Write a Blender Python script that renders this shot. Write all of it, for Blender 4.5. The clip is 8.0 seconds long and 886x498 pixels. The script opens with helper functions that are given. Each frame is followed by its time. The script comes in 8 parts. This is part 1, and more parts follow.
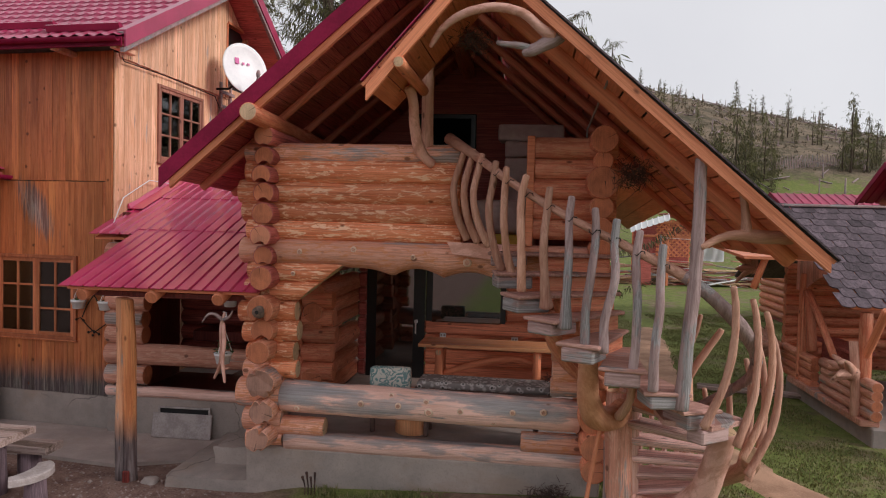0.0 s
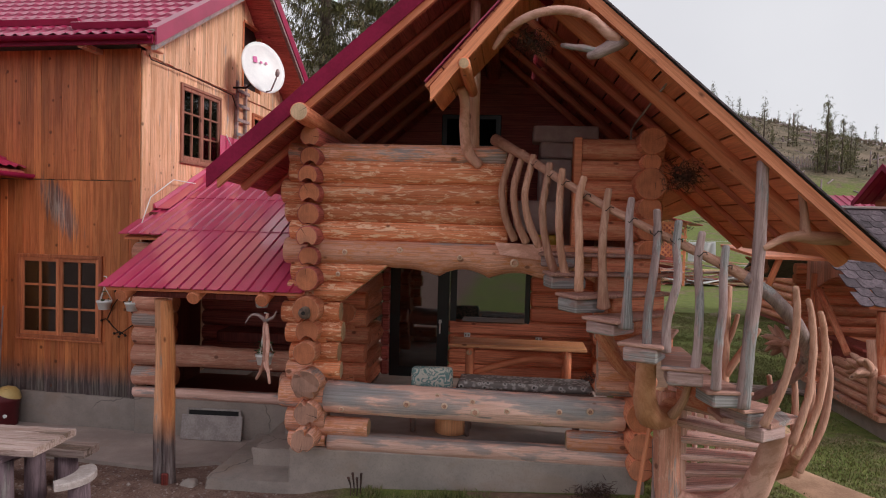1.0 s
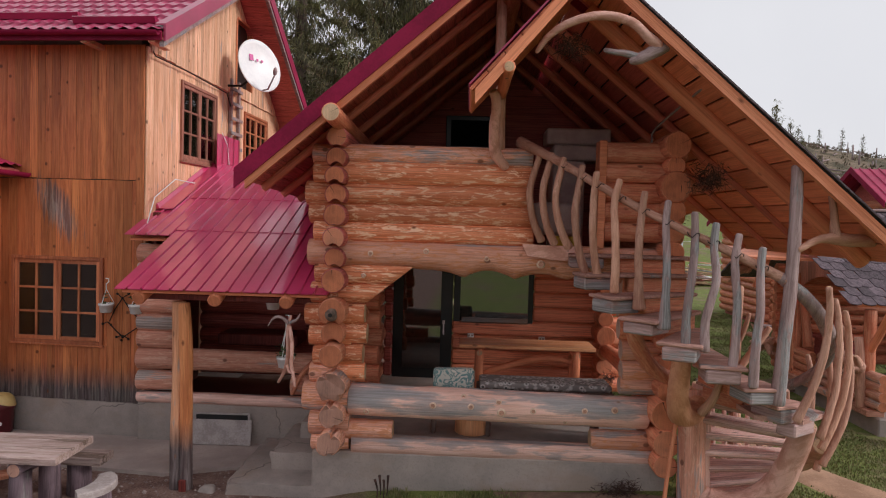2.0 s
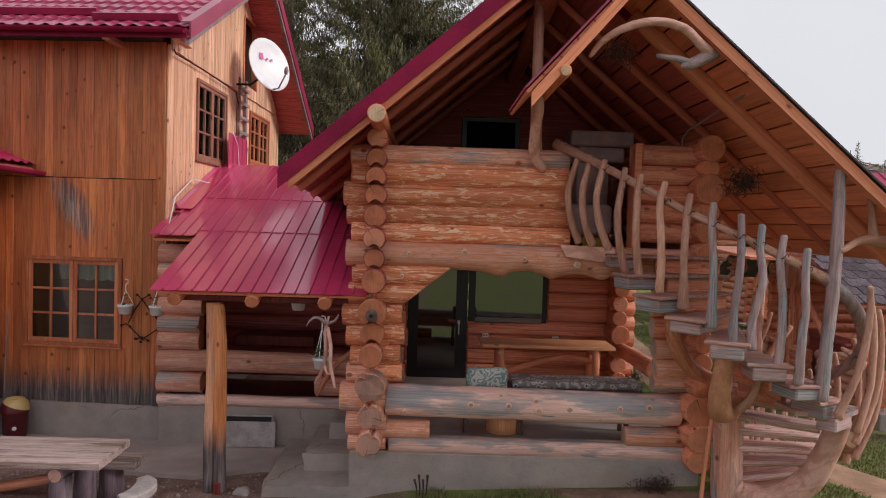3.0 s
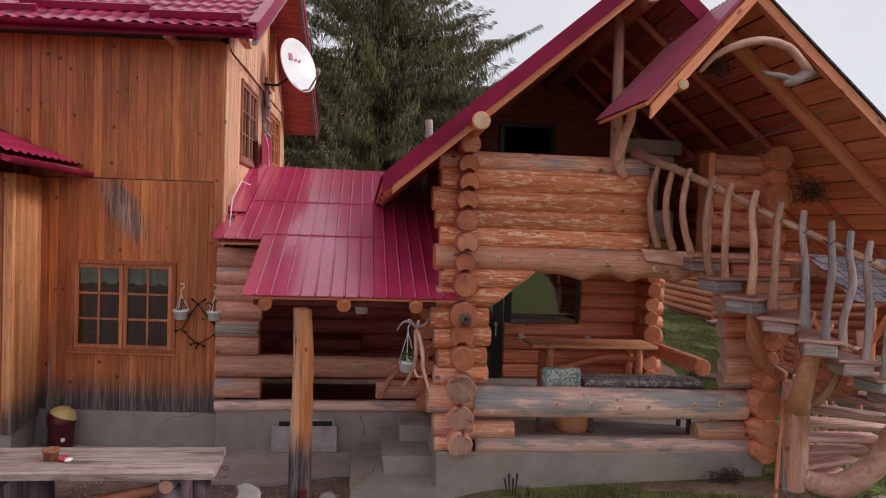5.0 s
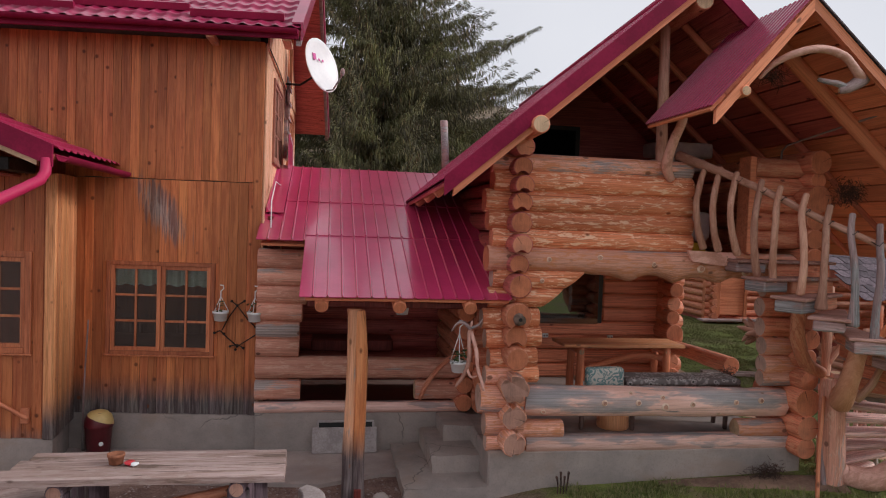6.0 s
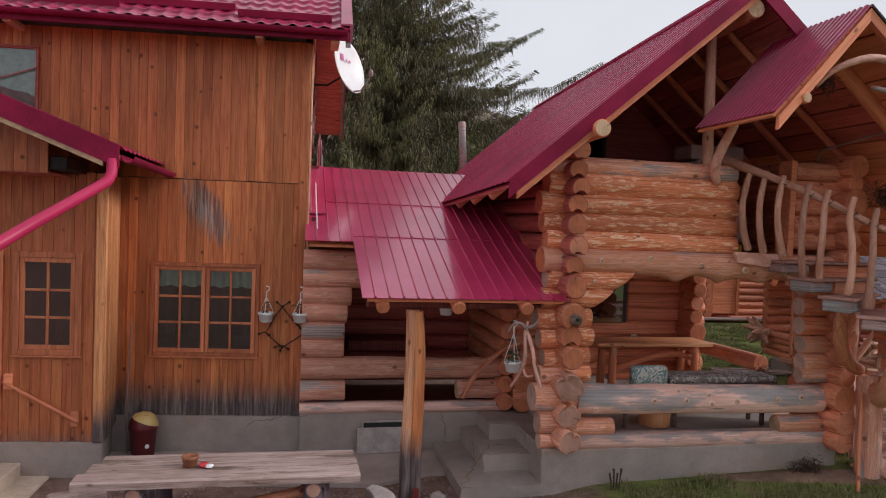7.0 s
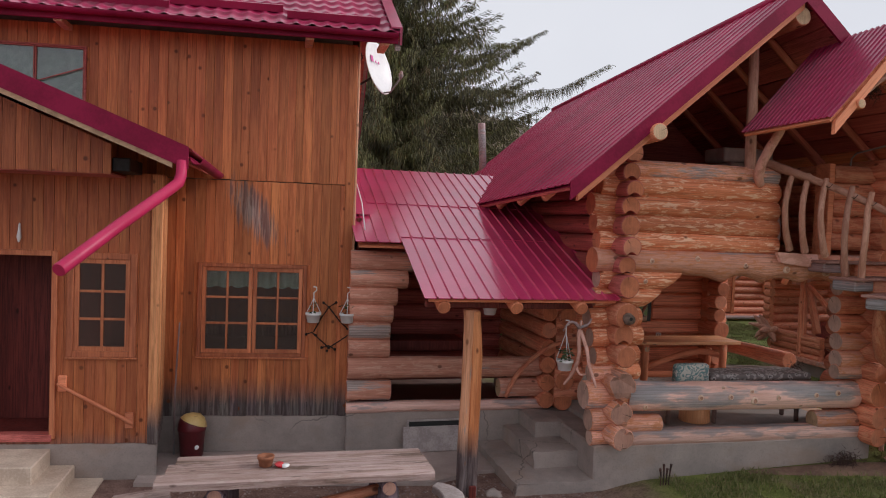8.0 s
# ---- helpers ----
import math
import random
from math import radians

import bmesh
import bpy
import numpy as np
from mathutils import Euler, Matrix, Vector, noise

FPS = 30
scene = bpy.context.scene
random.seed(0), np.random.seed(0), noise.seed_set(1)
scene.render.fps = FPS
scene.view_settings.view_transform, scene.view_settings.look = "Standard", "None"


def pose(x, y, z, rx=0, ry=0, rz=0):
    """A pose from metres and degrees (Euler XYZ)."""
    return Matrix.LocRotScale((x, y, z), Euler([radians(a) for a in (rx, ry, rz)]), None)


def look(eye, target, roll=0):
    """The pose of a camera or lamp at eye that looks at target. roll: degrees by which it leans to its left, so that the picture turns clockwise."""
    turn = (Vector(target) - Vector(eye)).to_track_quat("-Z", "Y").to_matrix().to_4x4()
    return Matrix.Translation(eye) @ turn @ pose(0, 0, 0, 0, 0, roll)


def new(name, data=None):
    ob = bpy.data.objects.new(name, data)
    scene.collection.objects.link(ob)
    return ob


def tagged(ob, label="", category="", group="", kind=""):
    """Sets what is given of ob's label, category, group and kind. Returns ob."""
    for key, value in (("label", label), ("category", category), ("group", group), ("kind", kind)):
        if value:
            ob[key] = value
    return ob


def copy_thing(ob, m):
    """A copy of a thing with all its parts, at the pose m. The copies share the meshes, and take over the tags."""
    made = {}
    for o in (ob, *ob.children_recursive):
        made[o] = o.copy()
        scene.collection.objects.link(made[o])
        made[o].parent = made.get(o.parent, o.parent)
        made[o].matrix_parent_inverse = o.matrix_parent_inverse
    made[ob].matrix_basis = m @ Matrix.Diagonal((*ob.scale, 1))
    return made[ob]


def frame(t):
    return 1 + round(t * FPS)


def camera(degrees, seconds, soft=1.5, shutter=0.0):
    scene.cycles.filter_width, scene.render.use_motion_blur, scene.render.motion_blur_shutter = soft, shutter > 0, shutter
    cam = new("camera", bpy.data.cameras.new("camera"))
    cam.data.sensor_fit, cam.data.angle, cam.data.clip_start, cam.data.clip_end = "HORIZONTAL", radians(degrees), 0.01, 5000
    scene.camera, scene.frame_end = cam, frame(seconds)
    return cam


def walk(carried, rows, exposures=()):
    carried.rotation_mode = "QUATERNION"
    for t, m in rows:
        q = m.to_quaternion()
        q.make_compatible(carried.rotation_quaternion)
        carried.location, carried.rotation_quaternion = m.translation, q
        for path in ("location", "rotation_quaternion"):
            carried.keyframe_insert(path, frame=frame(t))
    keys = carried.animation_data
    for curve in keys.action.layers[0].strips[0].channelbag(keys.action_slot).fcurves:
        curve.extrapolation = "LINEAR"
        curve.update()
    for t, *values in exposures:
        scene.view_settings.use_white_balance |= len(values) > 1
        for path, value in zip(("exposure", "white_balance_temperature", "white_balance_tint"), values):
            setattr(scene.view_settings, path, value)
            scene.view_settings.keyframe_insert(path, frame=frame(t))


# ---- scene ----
cam = camera(63.7, 8.0, soft=1.05)
METRES, EYE, TURN = 6.9, 3.1, 7.5
ROWS = [
    (0.0, 0.0, 0.0, 0.0, 0.06, -2.32, -1.46),
    (0.5, -0.0528, -0.0018, -0.0001, -0.64, -2.35, -1.48),
    (1.0, -0.1074, -0.0023, -0.0011, -1.78, -2.31, -1.55),
    (1.5, -0.1638, -0.0008, -0.0006, -3.7, -2.29, -1.6),
    (3.0, -0.3343, 0.0076, -0.0028, -8.23, -2.18, -1.8),
    (3.5, -0.398, 0.0102, -0.0016, -9.7, -2.16, -1.84),
    (4.0, -0.4629, 0.0169, -0.0011, -11.2, -2.11, -1.9),
    (5.5, -0.6543, 0.0471, -0.0029, -15.37, -2.05, -2.02),
    (6.0, -0.7225, 0.0616, -0.0022, -16.59, -2.07, -2.06),
    (6.5, -0.7916, 0.0762, -0.0029, -17.78, -2.05, -2.11),
    (7.0, -0.8593, 0.0913, -0.0033, -18.96, -2.05, -2.17),
    (7.5, -0.9255, 0.1065, -0.0037, -20.08, -2.03, -2.21),
    (8.0, -0.9888, 0.1206, -0.0049, -20.93, -2.04, -2.18),
]
walk(cam, [(t, pose(0, 0, EYE, 0, 0, TURN) @ pose(METRES * x, METRES * y, METRES * z, 90 + pitch, roll, yaw)) for t, x, y, z, yaw, pitch, roll in ROWS],
     [(0.0, -0.1, 6500, 10), (3.0, -0.1, 6450, 10), (8.0, -0.1, 6310, 10)])

# ---- light: an overcast sky with a soft, veiled sun from the right ----
world = bpy.data.worlds.new("sky")
scene.world = world
world.use_nodes = True
wn, wl = world.node_tree.nodes, world.node_tree.links
sky = wn.new("ShaderNodeTexSky")
sky.sky_type, sky.sun_disc = "NISHITA", False
sky.sun_elevation, sky.sun_rotation = radians(30), radians(101)
cloud = wn.new("ShaderNodeTexNoise")
cloud.inputs["Scale"].default_value, cloud.inputs["Detail"].default_value = 2.2, 5
tone = wn.new("ShaderNodeValToRGB")
tone.color_ramp.elements[0].position, tone.color_ramp.elements[0].color = 0.3, (8.0, 7.95, 8.4, 1)
tone.color_ramp.elements[1].position, tone.color_ramp.elements[1].color = 0.7, (8.95, 8.9, 9.25, 1)
veil = wn.new("ShaderNodeMix")
veil.data_type = "RGBA"
veil.inputs[0].default_value = 0.93
wl.new(cloud.outputs["Fac"], tone.inputs[0])
wl.new(sky.outputs[0], veil.inputs[6])
wl.new(tone.outputs[0], veil.inputs[7])
wl.new(veil.outputs[2], wn["Background"].inputs[0])
wn["Background"].inputs[1].default_value = 0.1
sun = new("sun", bpy.data.lights.new("sun", "SUN"))
sun.data.energy, sun.data.angle, sun.data.color = 2.4, radians(16), (1.0, 0.955, 0.92)
sun.matrix_world = look((30, -6, 17.5), (0, 0, 0))

# ---- materials ----
def nodes_of(name):
    m = bpy.data.materials.new(name)
    m.use_nodes = True
    t = m.node_tree
    return m, t, t.nodes["Principled BSDF"]


def ramp(t, src, stops):
    r = t.nodes.new("ShaderNodeValToRGB")
    el = r.color_ramp.elements
    while len(el) < len(stops):
        el.new(0.5)
    for e, (p, c) in zip(el, stops):
        e.position, e.color = p, (*c, 1)
    t.links.new(src, r.inputs[0])
    return r.outputs[0]


def mapped(t, space, scale, shift=True):
    """Coordinates in metres, stretched by scale; each object is shifted by its own random step."""
    if space == "world":
        src = t.nodes.new("ShaderNodeNewGeometry").outputs["Position"]
    else:
        src = t.nodes.new("ShaderNodeTexCoord").outputs["Object"]
    mp = t.nodes.new("ShaderNodeMapping")
    mp.inputs["Scale"].default_value = scale
    t.links.new(src, mp.inputs[0])
    if shift:
        info = t.nodes.new("ShaderNodeObjectInfo")
        mul = t.nodes.new("ShaderNodeMath")
        mul.operation = "MULTIPLY"
        mul.inputs[1].default_value = 37.0
        t.links.new(info.outputs["Random"], mul.inputs[0])
        t.links.new(mul.outputs[0], mp.inputs[1])
    return mp.outputs[0]


def noise_of(t, vec, scale, detail=5.0, rough=0.6, distort=0.0):
    n = t.nodes.new("ShaderNodeTexNoise")
    n.inputs["Scale"].default_value, n.inputs["Detail"].default_value = scale, detail
    n.inputs["Roughness"].default_value, n.inputs["Distortion"].default_value = rough, distort
    t.links.new(vec, n.inputs["Vector"])
    return n.outputs["Fac"]


def mix(t, fac, a, b, mode="MIX"):
    m = t.nodes.new("ShaderNodeMix")
    m.data_type, m.blend_type = "RGBA", mode
    for sock, v in ((m.inputs[0], fac), (m.inputs[6], a), (m.inputs[7], b)):
        if isinstance(v, (int, float)):
            sock.default_value = v
        elif isinstance(v, tuple):
            sock.default_value = (*v, 1)
        else:
            t.links.new(v, sock)
    return m.outputs[2]


def bump(t, b, height, strength, dist=0.01):
    n = t.nodes.new("ShaderNodeBump")
    n.inputs["Strength"].default_value, n.inputs["Distance"].default_value = strength, dist
    t.links.new(height, n.inputs["Height"])
    t.links.new(n.outputs[0], b.inputs["Normal"])


def per_object(t, col, low=0.8, high=1.15, hue=None):
    info = t.nodes.new("ShaderNodeObjectInfo")
    if hue:
        # some pieces lean to another tone
        wrap, pick = t.nodes.new("ShaderNodeMath"), t.nodes.new("ShaderNodeMath")
        wrap.operation, pick.operation = "MULTIPLY", "FRACT"
        wrap.inputs[1].default_value = 17.3
        t.links.new(info.outputs["Random"], wrap.inputs[0])
        t.links.new(wrap.outputs[0], pick.inputs[0])
        col = mix(t, 1.0, col, mix(t, pick.outputs[0], (1, 1, 1), hue), "MULTIPLY")
    mr = t.nodes.new("ShaderNodeMapRange")
    mr.inputs[3].default_value, mr.inputs[4].default_value = low, high
    t.links.new(info.outputs["Random"], mr.inputs[0])
    return mix(t, 1.0, col, mr.outputs[0], "MULTIPLY")


def wood(name, light, dark, grey=None, grey_amount=0.0, rough=0.55, space="object", along=(0.35, 5, 5), mottled=0.0, vary=(0.82, 1.15), pale=None, rained=None, splash=False, calm=1.0, hue=None, knots=(0.05, 0.1, 2.2), fleck_at=0.5):
    """Wood with grain along one axis, knots, flecks and, where asked, weathered grey patches."""
    m, t, b = nodes_of(name)
    light, dark = [(min(1, 1.02 * c[0]), 0.95 * c[1], 1.23 * c[2]) for c in (light, dark)]
    v = mapped(t, space, along)
    grain = noise_of(t, v, 3.0, 8, 0.7, 0.6)
    col = ramp(t, grain, [(0.42, dark), (0.55, light)])
    fibre = noise_of(t, mapped(t, space, tuple(0.7 * s if s < 1 else 5 * s for s in along)), 3.0, 6, 0.7, 0.3)
    col = mix(t, ramp(t, fibre, [(0.4, (0.75 * calm,) * 3), (0.475, (0, 0, 0))]), col, tuple(0.6 * c for c in dark))
    col = mix(t, ramp(t, fibre, [(0.52, (0, 0, 0)), (0.59, (0.5 * calm,) * 3)]), col, tuple(min(1, 1.25 * c) for c in light))
    split = noise_of(t, mapped(t, space, tuple(0.8 * s if s < 1 else 2.2 * s for s in along)), 1.4, 3, 0.5, 0.4)
    col = mix(t, ramp(t, split, [(0.488, (0, 0, 0)), (0.5, (0.55 * calm,) * 3), (0.512, (0, 0, 0))]), col, tuple(0.3 * c for c in dark))
    broad = noise_of(t, mapped(t, space, tuple(0.4 * s ** 0.6 for s in along)), 1.6, 3)
    col = mix(t, ramp(t, broad, [(0.45, (0, 0, 0)), (0.62, (0.45, 0.45, 0.45))]), col, tuple(0.75 * c for c in dark))
    if mottled:
        fleck = noise_of(t, mapped(t, space, (2.4, 10, 10) if along[0] < 1 else along), 2.4, 8, 0.75, 0.5)
        col = mix(t, ramp(t, fleck, [(fleck_at, (0, 0, 0)), (fleck_at + 0.03, (mottled,) * 3)]), col, pale or tuple(min(1, 1.9 * c) for c in light))
    if grey:
        patch = noise_of(t, mapped(t, space, tuple(0.5 * s ** 0.7 for s in along)), 2.0, 6, 0.7)
        lo = 0.72 - 0.5 * grey_amount
        col = mix(t, ramp(t, patch, [(lo, (0, 0, 0)), (lo + 0.05, (0.85,) * 3)]), col, ramp(t, fibre, [(0.42, tuple(0.5 * c for c in grey)), (0.56, grey)]))
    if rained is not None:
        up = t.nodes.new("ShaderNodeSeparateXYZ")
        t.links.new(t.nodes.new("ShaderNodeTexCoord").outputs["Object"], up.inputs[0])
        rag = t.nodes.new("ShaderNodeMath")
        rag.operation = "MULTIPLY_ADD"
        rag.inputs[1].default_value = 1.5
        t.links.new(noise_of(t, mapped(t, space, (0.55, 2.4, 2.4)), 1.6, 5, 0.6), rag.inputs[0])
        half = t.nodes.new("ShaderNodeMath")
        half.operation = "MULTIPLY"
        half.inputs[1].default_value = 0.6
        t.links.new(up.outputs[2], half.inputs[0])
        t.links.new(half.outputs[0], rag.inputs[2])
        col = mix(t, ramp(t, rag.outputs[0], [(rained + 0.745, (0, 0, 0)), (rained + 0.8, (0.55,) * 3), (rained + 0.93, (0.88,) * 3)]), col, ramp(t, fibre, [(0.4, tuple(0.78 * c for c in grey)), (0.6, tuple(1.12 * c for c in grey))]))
    if splash:
        pos = t.nodes.new("ShaderNodeSeparateXYZ")
        t.links.new(t.nodes.new("ShaderNodeNewGeometry").outputs["Position"], pos.inputs[0])
        streak = noise_of(t, mapped(t, "world", (7, 7, 0.5)), 1.5, 5, 0.7)

        drip = noise_of(t, mapped(t, "world", (13, 13, 0.8)), 1.5, 6, 0.7, 0.5)

        def level(sock, scale, add):
            n = t.nodes.new("ShaderNodeMath")
            n.operation = "MULTIPLY_ADD"
            n.inputs[1].default_value, n.inputs[2].default_value = scale, add
            t.links.new(sock, n.inputs[0])
            return n.outputs[0]

        def join(a, b, op="ADD"):
            n = t.nodes.new("ShaderNodeMath")
            n.operation = op
            t.links.new(a, n.inputs[0])
            t.links.new(b, n.inputs[1])
            return n.outputs[0]

        foot = join(level(pos.outputs[2], -1.0, 0.77 if splash is True else splash), level(drip, 0.45, 0.0))
        col = mix(t, ramp(t, foot, [(-0.0, (0, 0, 0)), (0.14, (0.4,) * 3), (0.34, (0.95,) * 3)]), col, ramp(t, drip, [(0.34, (0.24, 0.21, 0.215)), (0.55, (0.06, 0.05, 0.058))]))
        # run-off stain under the gutter's end
        lean = join(pos.outputs[0], level(pos.outputs[2], 0.5, -1.58))
        across = level(lean, 3.2, 22.85)
        along_z = level(pos.outputs[2], 1.75, -5.45)
        spot = join(join(across, across, "MULTIPLY"), join(along_z, along_z, "MULTIPLY"))
        stain = join(level(spot, -0.6, 0.66), level(drip, 2.2, -1.1))
        col = mix(t, ramp(t, stain, [(0.3, (0, 0, 0)), (0.6, (0.75,) * 3)]), col, ramp(t, drip, [(0.42, (0.46, 0.42, 0.42)), (0.56, (0.09, 0.07, 0.085))]))
    knot = t.nodes.new("ShaderNodeTexVoronoi")
    knot.inputs["Scale"].default_value = 1.0
    t.links.new(mapped(t, space, tuple(knots[2] if s < 1 else 4.5 for s in along)), knot.inputs["Vector"])
    kn = ramp(t, knot.outputs["Distance"], [(knots[0], (1, 1, 1)), (knots[1], (0, 0, 0))])
    col = mix(t, kn, col, tuple(0.4 * c for c in dark))
    t.links.new(per_object(t, col, *vary, hue), b.inputs["Base Color"])
    b.inputs["Roughness"].default_value = rough
    b.inputs["Specular IOR Level"].default_value = 0.3
    bump(t, b, mix(t, 0.5, grain, fibre), 0.6, 0.02)
    return m


def end_grain(name, light, dark):
    """A sawn log end: rings about the log's own axis (local X), radial checks."""
    m, t, b = nodes_of(name)
    v = mapped(t, "object", (0, 1, 1), shift=False)
    w = t.nodes.new("ShaderNodeTexWave")
    w.wave_type, w.rings_direction = "RINGS", "X"
    w.inputs["Scale"].default_value, w.inputs["Distortion"].default_value, w.inputs["Detail"].default_value = 16, 2.2, 3
    t.links.new(v, w.inputs["Vector"])
    col = mix(t, ramp(t, w.outputs["Fac"], [(0.0, (0.1,) * 3), (1.0, (0.4,) * 3)]), light, dark)
    stain = noise_of(t, mapped(t, "object", (4, 4, 4)), 1.6, 6, 0.65)
    col = mix(t, ramp(t, stain, [(0.44, (0, 0, 0)), (0.66, (0.6,) * 3)]), col, tuple(0.62 * c for c in dark))
    saw = noise_of(t, mapped(t, "object", (6, 30, 3)), 2.0, 4, 0.6)
    col = mix(t, ramp(t, saw, [(0.45, (0, 0, 0)), (0.62, (0.28,) * 3)]), col, tuple(min(1, 1.3 * c) for c in light))
    # one drying crack from the heart outwards, at its own angle in each log
    info, turn, rot = t.nodes.new("ShaderNodeObjectInfo"), t.nodes.new("ShaderNodeMath"), t.nodes.new("ShaderNodeVectorRotate")
    turn.operation, rot.rotation_type = "MULTIPLY", "X_AXIS"
    turn.inputs[1].default_value = 40.0
    t.links.new(info.outputs["Random"], turn.inputs[0])
    t.links.new(turn.outputs[0], rot.inputs["Angle"])
    t.links.new(mapped(t, "object", (1, 1, 1), shift=False), rot.inputs["Vector"])
    axes = t.nodes.new("ShaderNodeSeparateXYZ")
    t.links.new(rot.outputs[0], axes.inputs[0])
    wide, gap = t.nodes.new("ShaderNodeMath"), t.nodes.new("ShaderNodeMath")
    wide.operation, gap.operation = "MULTIPLY", "COMPARE"
    wide.inputs[1].default_value, gap.inputs[1].default_value = 0.035, 0.0
    t.links.new(axes.outputs[2], wide.inputs[0])
    t.links.new(axes.outputs[1], gap.inputs[0])
    t.links.new(wide.outputs[0], gap.inputs[2])
    col = mix(t, ramp(t, info.outputs["Random"], [(0.7, (0, 0, 0)), (1.0, (0.2,) * 3)]), col, (0.45, 0.34, 0.28))
    col = mix(t, mix(t, 1.0, gap.outputs[0], ramp(t, info.outputs["Random"], [(0.35, (0.15,) * 3), (0.5, (1, 1, 1))]), "MULTIPLY"), col, tuple(0.15 * c for c in dark))
    t.links.new(per_object(t, col), b.inputs["Base Color"])
    b.inputs["Roughness"].default_value = 0.75
    bump(t, b, stain, 0.4, 0.01)
    return m


def plain(name, a, c, scale=3.0, rough=0.7, metal=0.0, strength=0.3, dist=0.01, spec=0.5, fine=40.0, space="world", coat=0.0, grit=0.28):
    """Two-scale variation between two colours, with relief."""
    m, t, b = nodes_of(name)
    v = mapped(t, space, (1, 1, 1), shift=False)
    n1, n2 = noise_of(t, v, scale, 6, 0.65), noise_of(t, v, fine, 4, 0.7)
    s = mix(t, grit, n1, n2)
    t.links.new(ramp(t, s, [(0.43, c), (0.57, a)]), b.inputs["Base Color"])
    b.inputs["Roughness"].default_value, b.inputs["Metallic"].default_value = rough, metal
    b.inputs["Specular IOR Level"].default_value = spec
    b.inputs["Coat Weight"].default_value, b.inputs["Coat Roughness"].default_value = coat, 0.12
    bump(t, b, s, strength, dist)
    return m


M_log = wood("log_wood", (0.70, 0.285, 0.13), (0.5, 0.165, 0.07), mottled=0.3, pale=(0.78, 0.46, 0.28), rough=0.5, calm=0.6, hue=(1.05, 0.9, 0.85), knots=(0.06, 0.12, 3.0))
M_log_pale = wood("flecked_log_wood", (0.80, 0.315, 0.125), (0.64, 0.195, 0.066), mottled=0.9, pale=(0.92, 0.59, 0.40), fleck_at=0.53, grey=(0.42, 0.38, 0.38), grey_amount=0.1, calm=0.9, hue=(1.0, 0.95, 0.92), knots=(0.06, 0.11, 3.0))
M_log_top = wood("bleached_log_wood", (0.84, 0.47, 0.27), (0.68, 0.32, 0.165), mottled=0.75, pale=(0.64, 0.24, 0.1), fleck_at=0.52, grey=(0.40, 0.375, 0.385), grey_amount=0.3, calm=0.9, rough=0.65, knots=(0.08, 0.13, 3.2))
M_log_worn = wood("dull_worn_log_wood", (0.74, 0.39, 0.22), (0.55, 0.255, 0.135), mottled=0.4, pale=(0.82, 0.56, 0.42), fleck_at=0.54, grey=(0.46, 0.42, 0.40), grey_amount=0.3, calm=0.5, rough=0.7, hue=(0.97, 0.95, 0.95), knots=(0.08, 0.14, 3.6))
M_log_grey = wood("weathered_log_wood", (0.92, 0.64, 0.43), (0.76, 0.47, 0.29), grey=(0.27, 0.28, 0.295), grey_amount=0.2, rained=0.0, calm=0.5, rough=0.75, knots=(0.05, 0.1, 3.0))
# red stain; also stands in for shade on sheltered logs
M_red = wood("red_stain_and_shade_wood", (0.56, 0.165, 0.11), (0.4, 0.1, 0.066), rough=0.5)
M_rafter_red = wood("reddish_rafter_wood", (0.66, 0.24, 0.12), (0.52, 0.16, 0.08), calm=0.5, rough=0.55)
M_rafter = wood("rafter_wood", (0.81, 0.32, 0.13), (0.65, 0.22, 0.085), calm=0.45, rough=0.5)
M_branch = wood("peeled_branch_wood", (0.66, 0.40, 0.225), (0.48, 0.25, 0.13), grey=(0.44, 0.38, 0.36), grey_amount=0.16, calm=0.3, rough=0.6, along=(0.8, 6, 6), hue=(0.95, 0.95, 1.0))
M_branch_grey = wood("grey_branch_wood", (0.43, 0.33, 0.25), (0.28, 0.2, 0.15), grey=(0.33, 0.325, 0.33), grey_amount=0.42, calm=0.3, rough=0.7, along=(0.8, 6, 6))
M_end = end_grain("log_end_grain", (0.61, 0.2, 0.095), (0.41, 0.122, 0.056))
M_end_old = end_grain("greyed_end_grain", (0.46, 0.24, 0.175), (0.3, 0.165, 0.13))
M_end_worn = end_grain("bleached_end_grain", (0.58, 0.37, 0.29), (0.42, 0.29, 0.25))
M_end_pale = end_grain("pale_end_grain", (0.66, 0.44, 0.27), (0.42, 0.26, 0.15))
M_board = wood("vertical_board_wood", (0.60, 0.205, 0.063), (0.43, 0.126, 0.038), calm=0.6, hue=(1.04, 1.16, 1.05), knots=(0.07, 0.135, 4.2), space="world", along=(6, 6, 0.5), vary=(0.72, 1.18), rough=0.45, splash=True)
# darker copy of the front boards: the shade under the wing's roof is in it
M_board_wing = wood("shaded_entrance_board_wood", (0.49, 0.16, 0.052), (0.35, 0.097, 0.031), calm=0.55, hue=(1.04, 1.16, 1.05), knots=(0.07, 0.135, 4.2), space="world", along=(6, 6, 0.5), vary=(0.85, 1.12), rough=0.45, splash=0.36)
# sun on the wing's corner and side is put into this paler colour
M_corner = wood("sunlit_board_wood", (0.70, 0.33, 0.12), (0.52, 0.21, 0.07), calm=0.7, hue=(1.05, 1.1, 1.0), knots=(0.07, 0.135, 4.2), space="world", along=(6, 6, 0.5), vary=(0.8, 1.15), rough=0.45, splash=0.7)
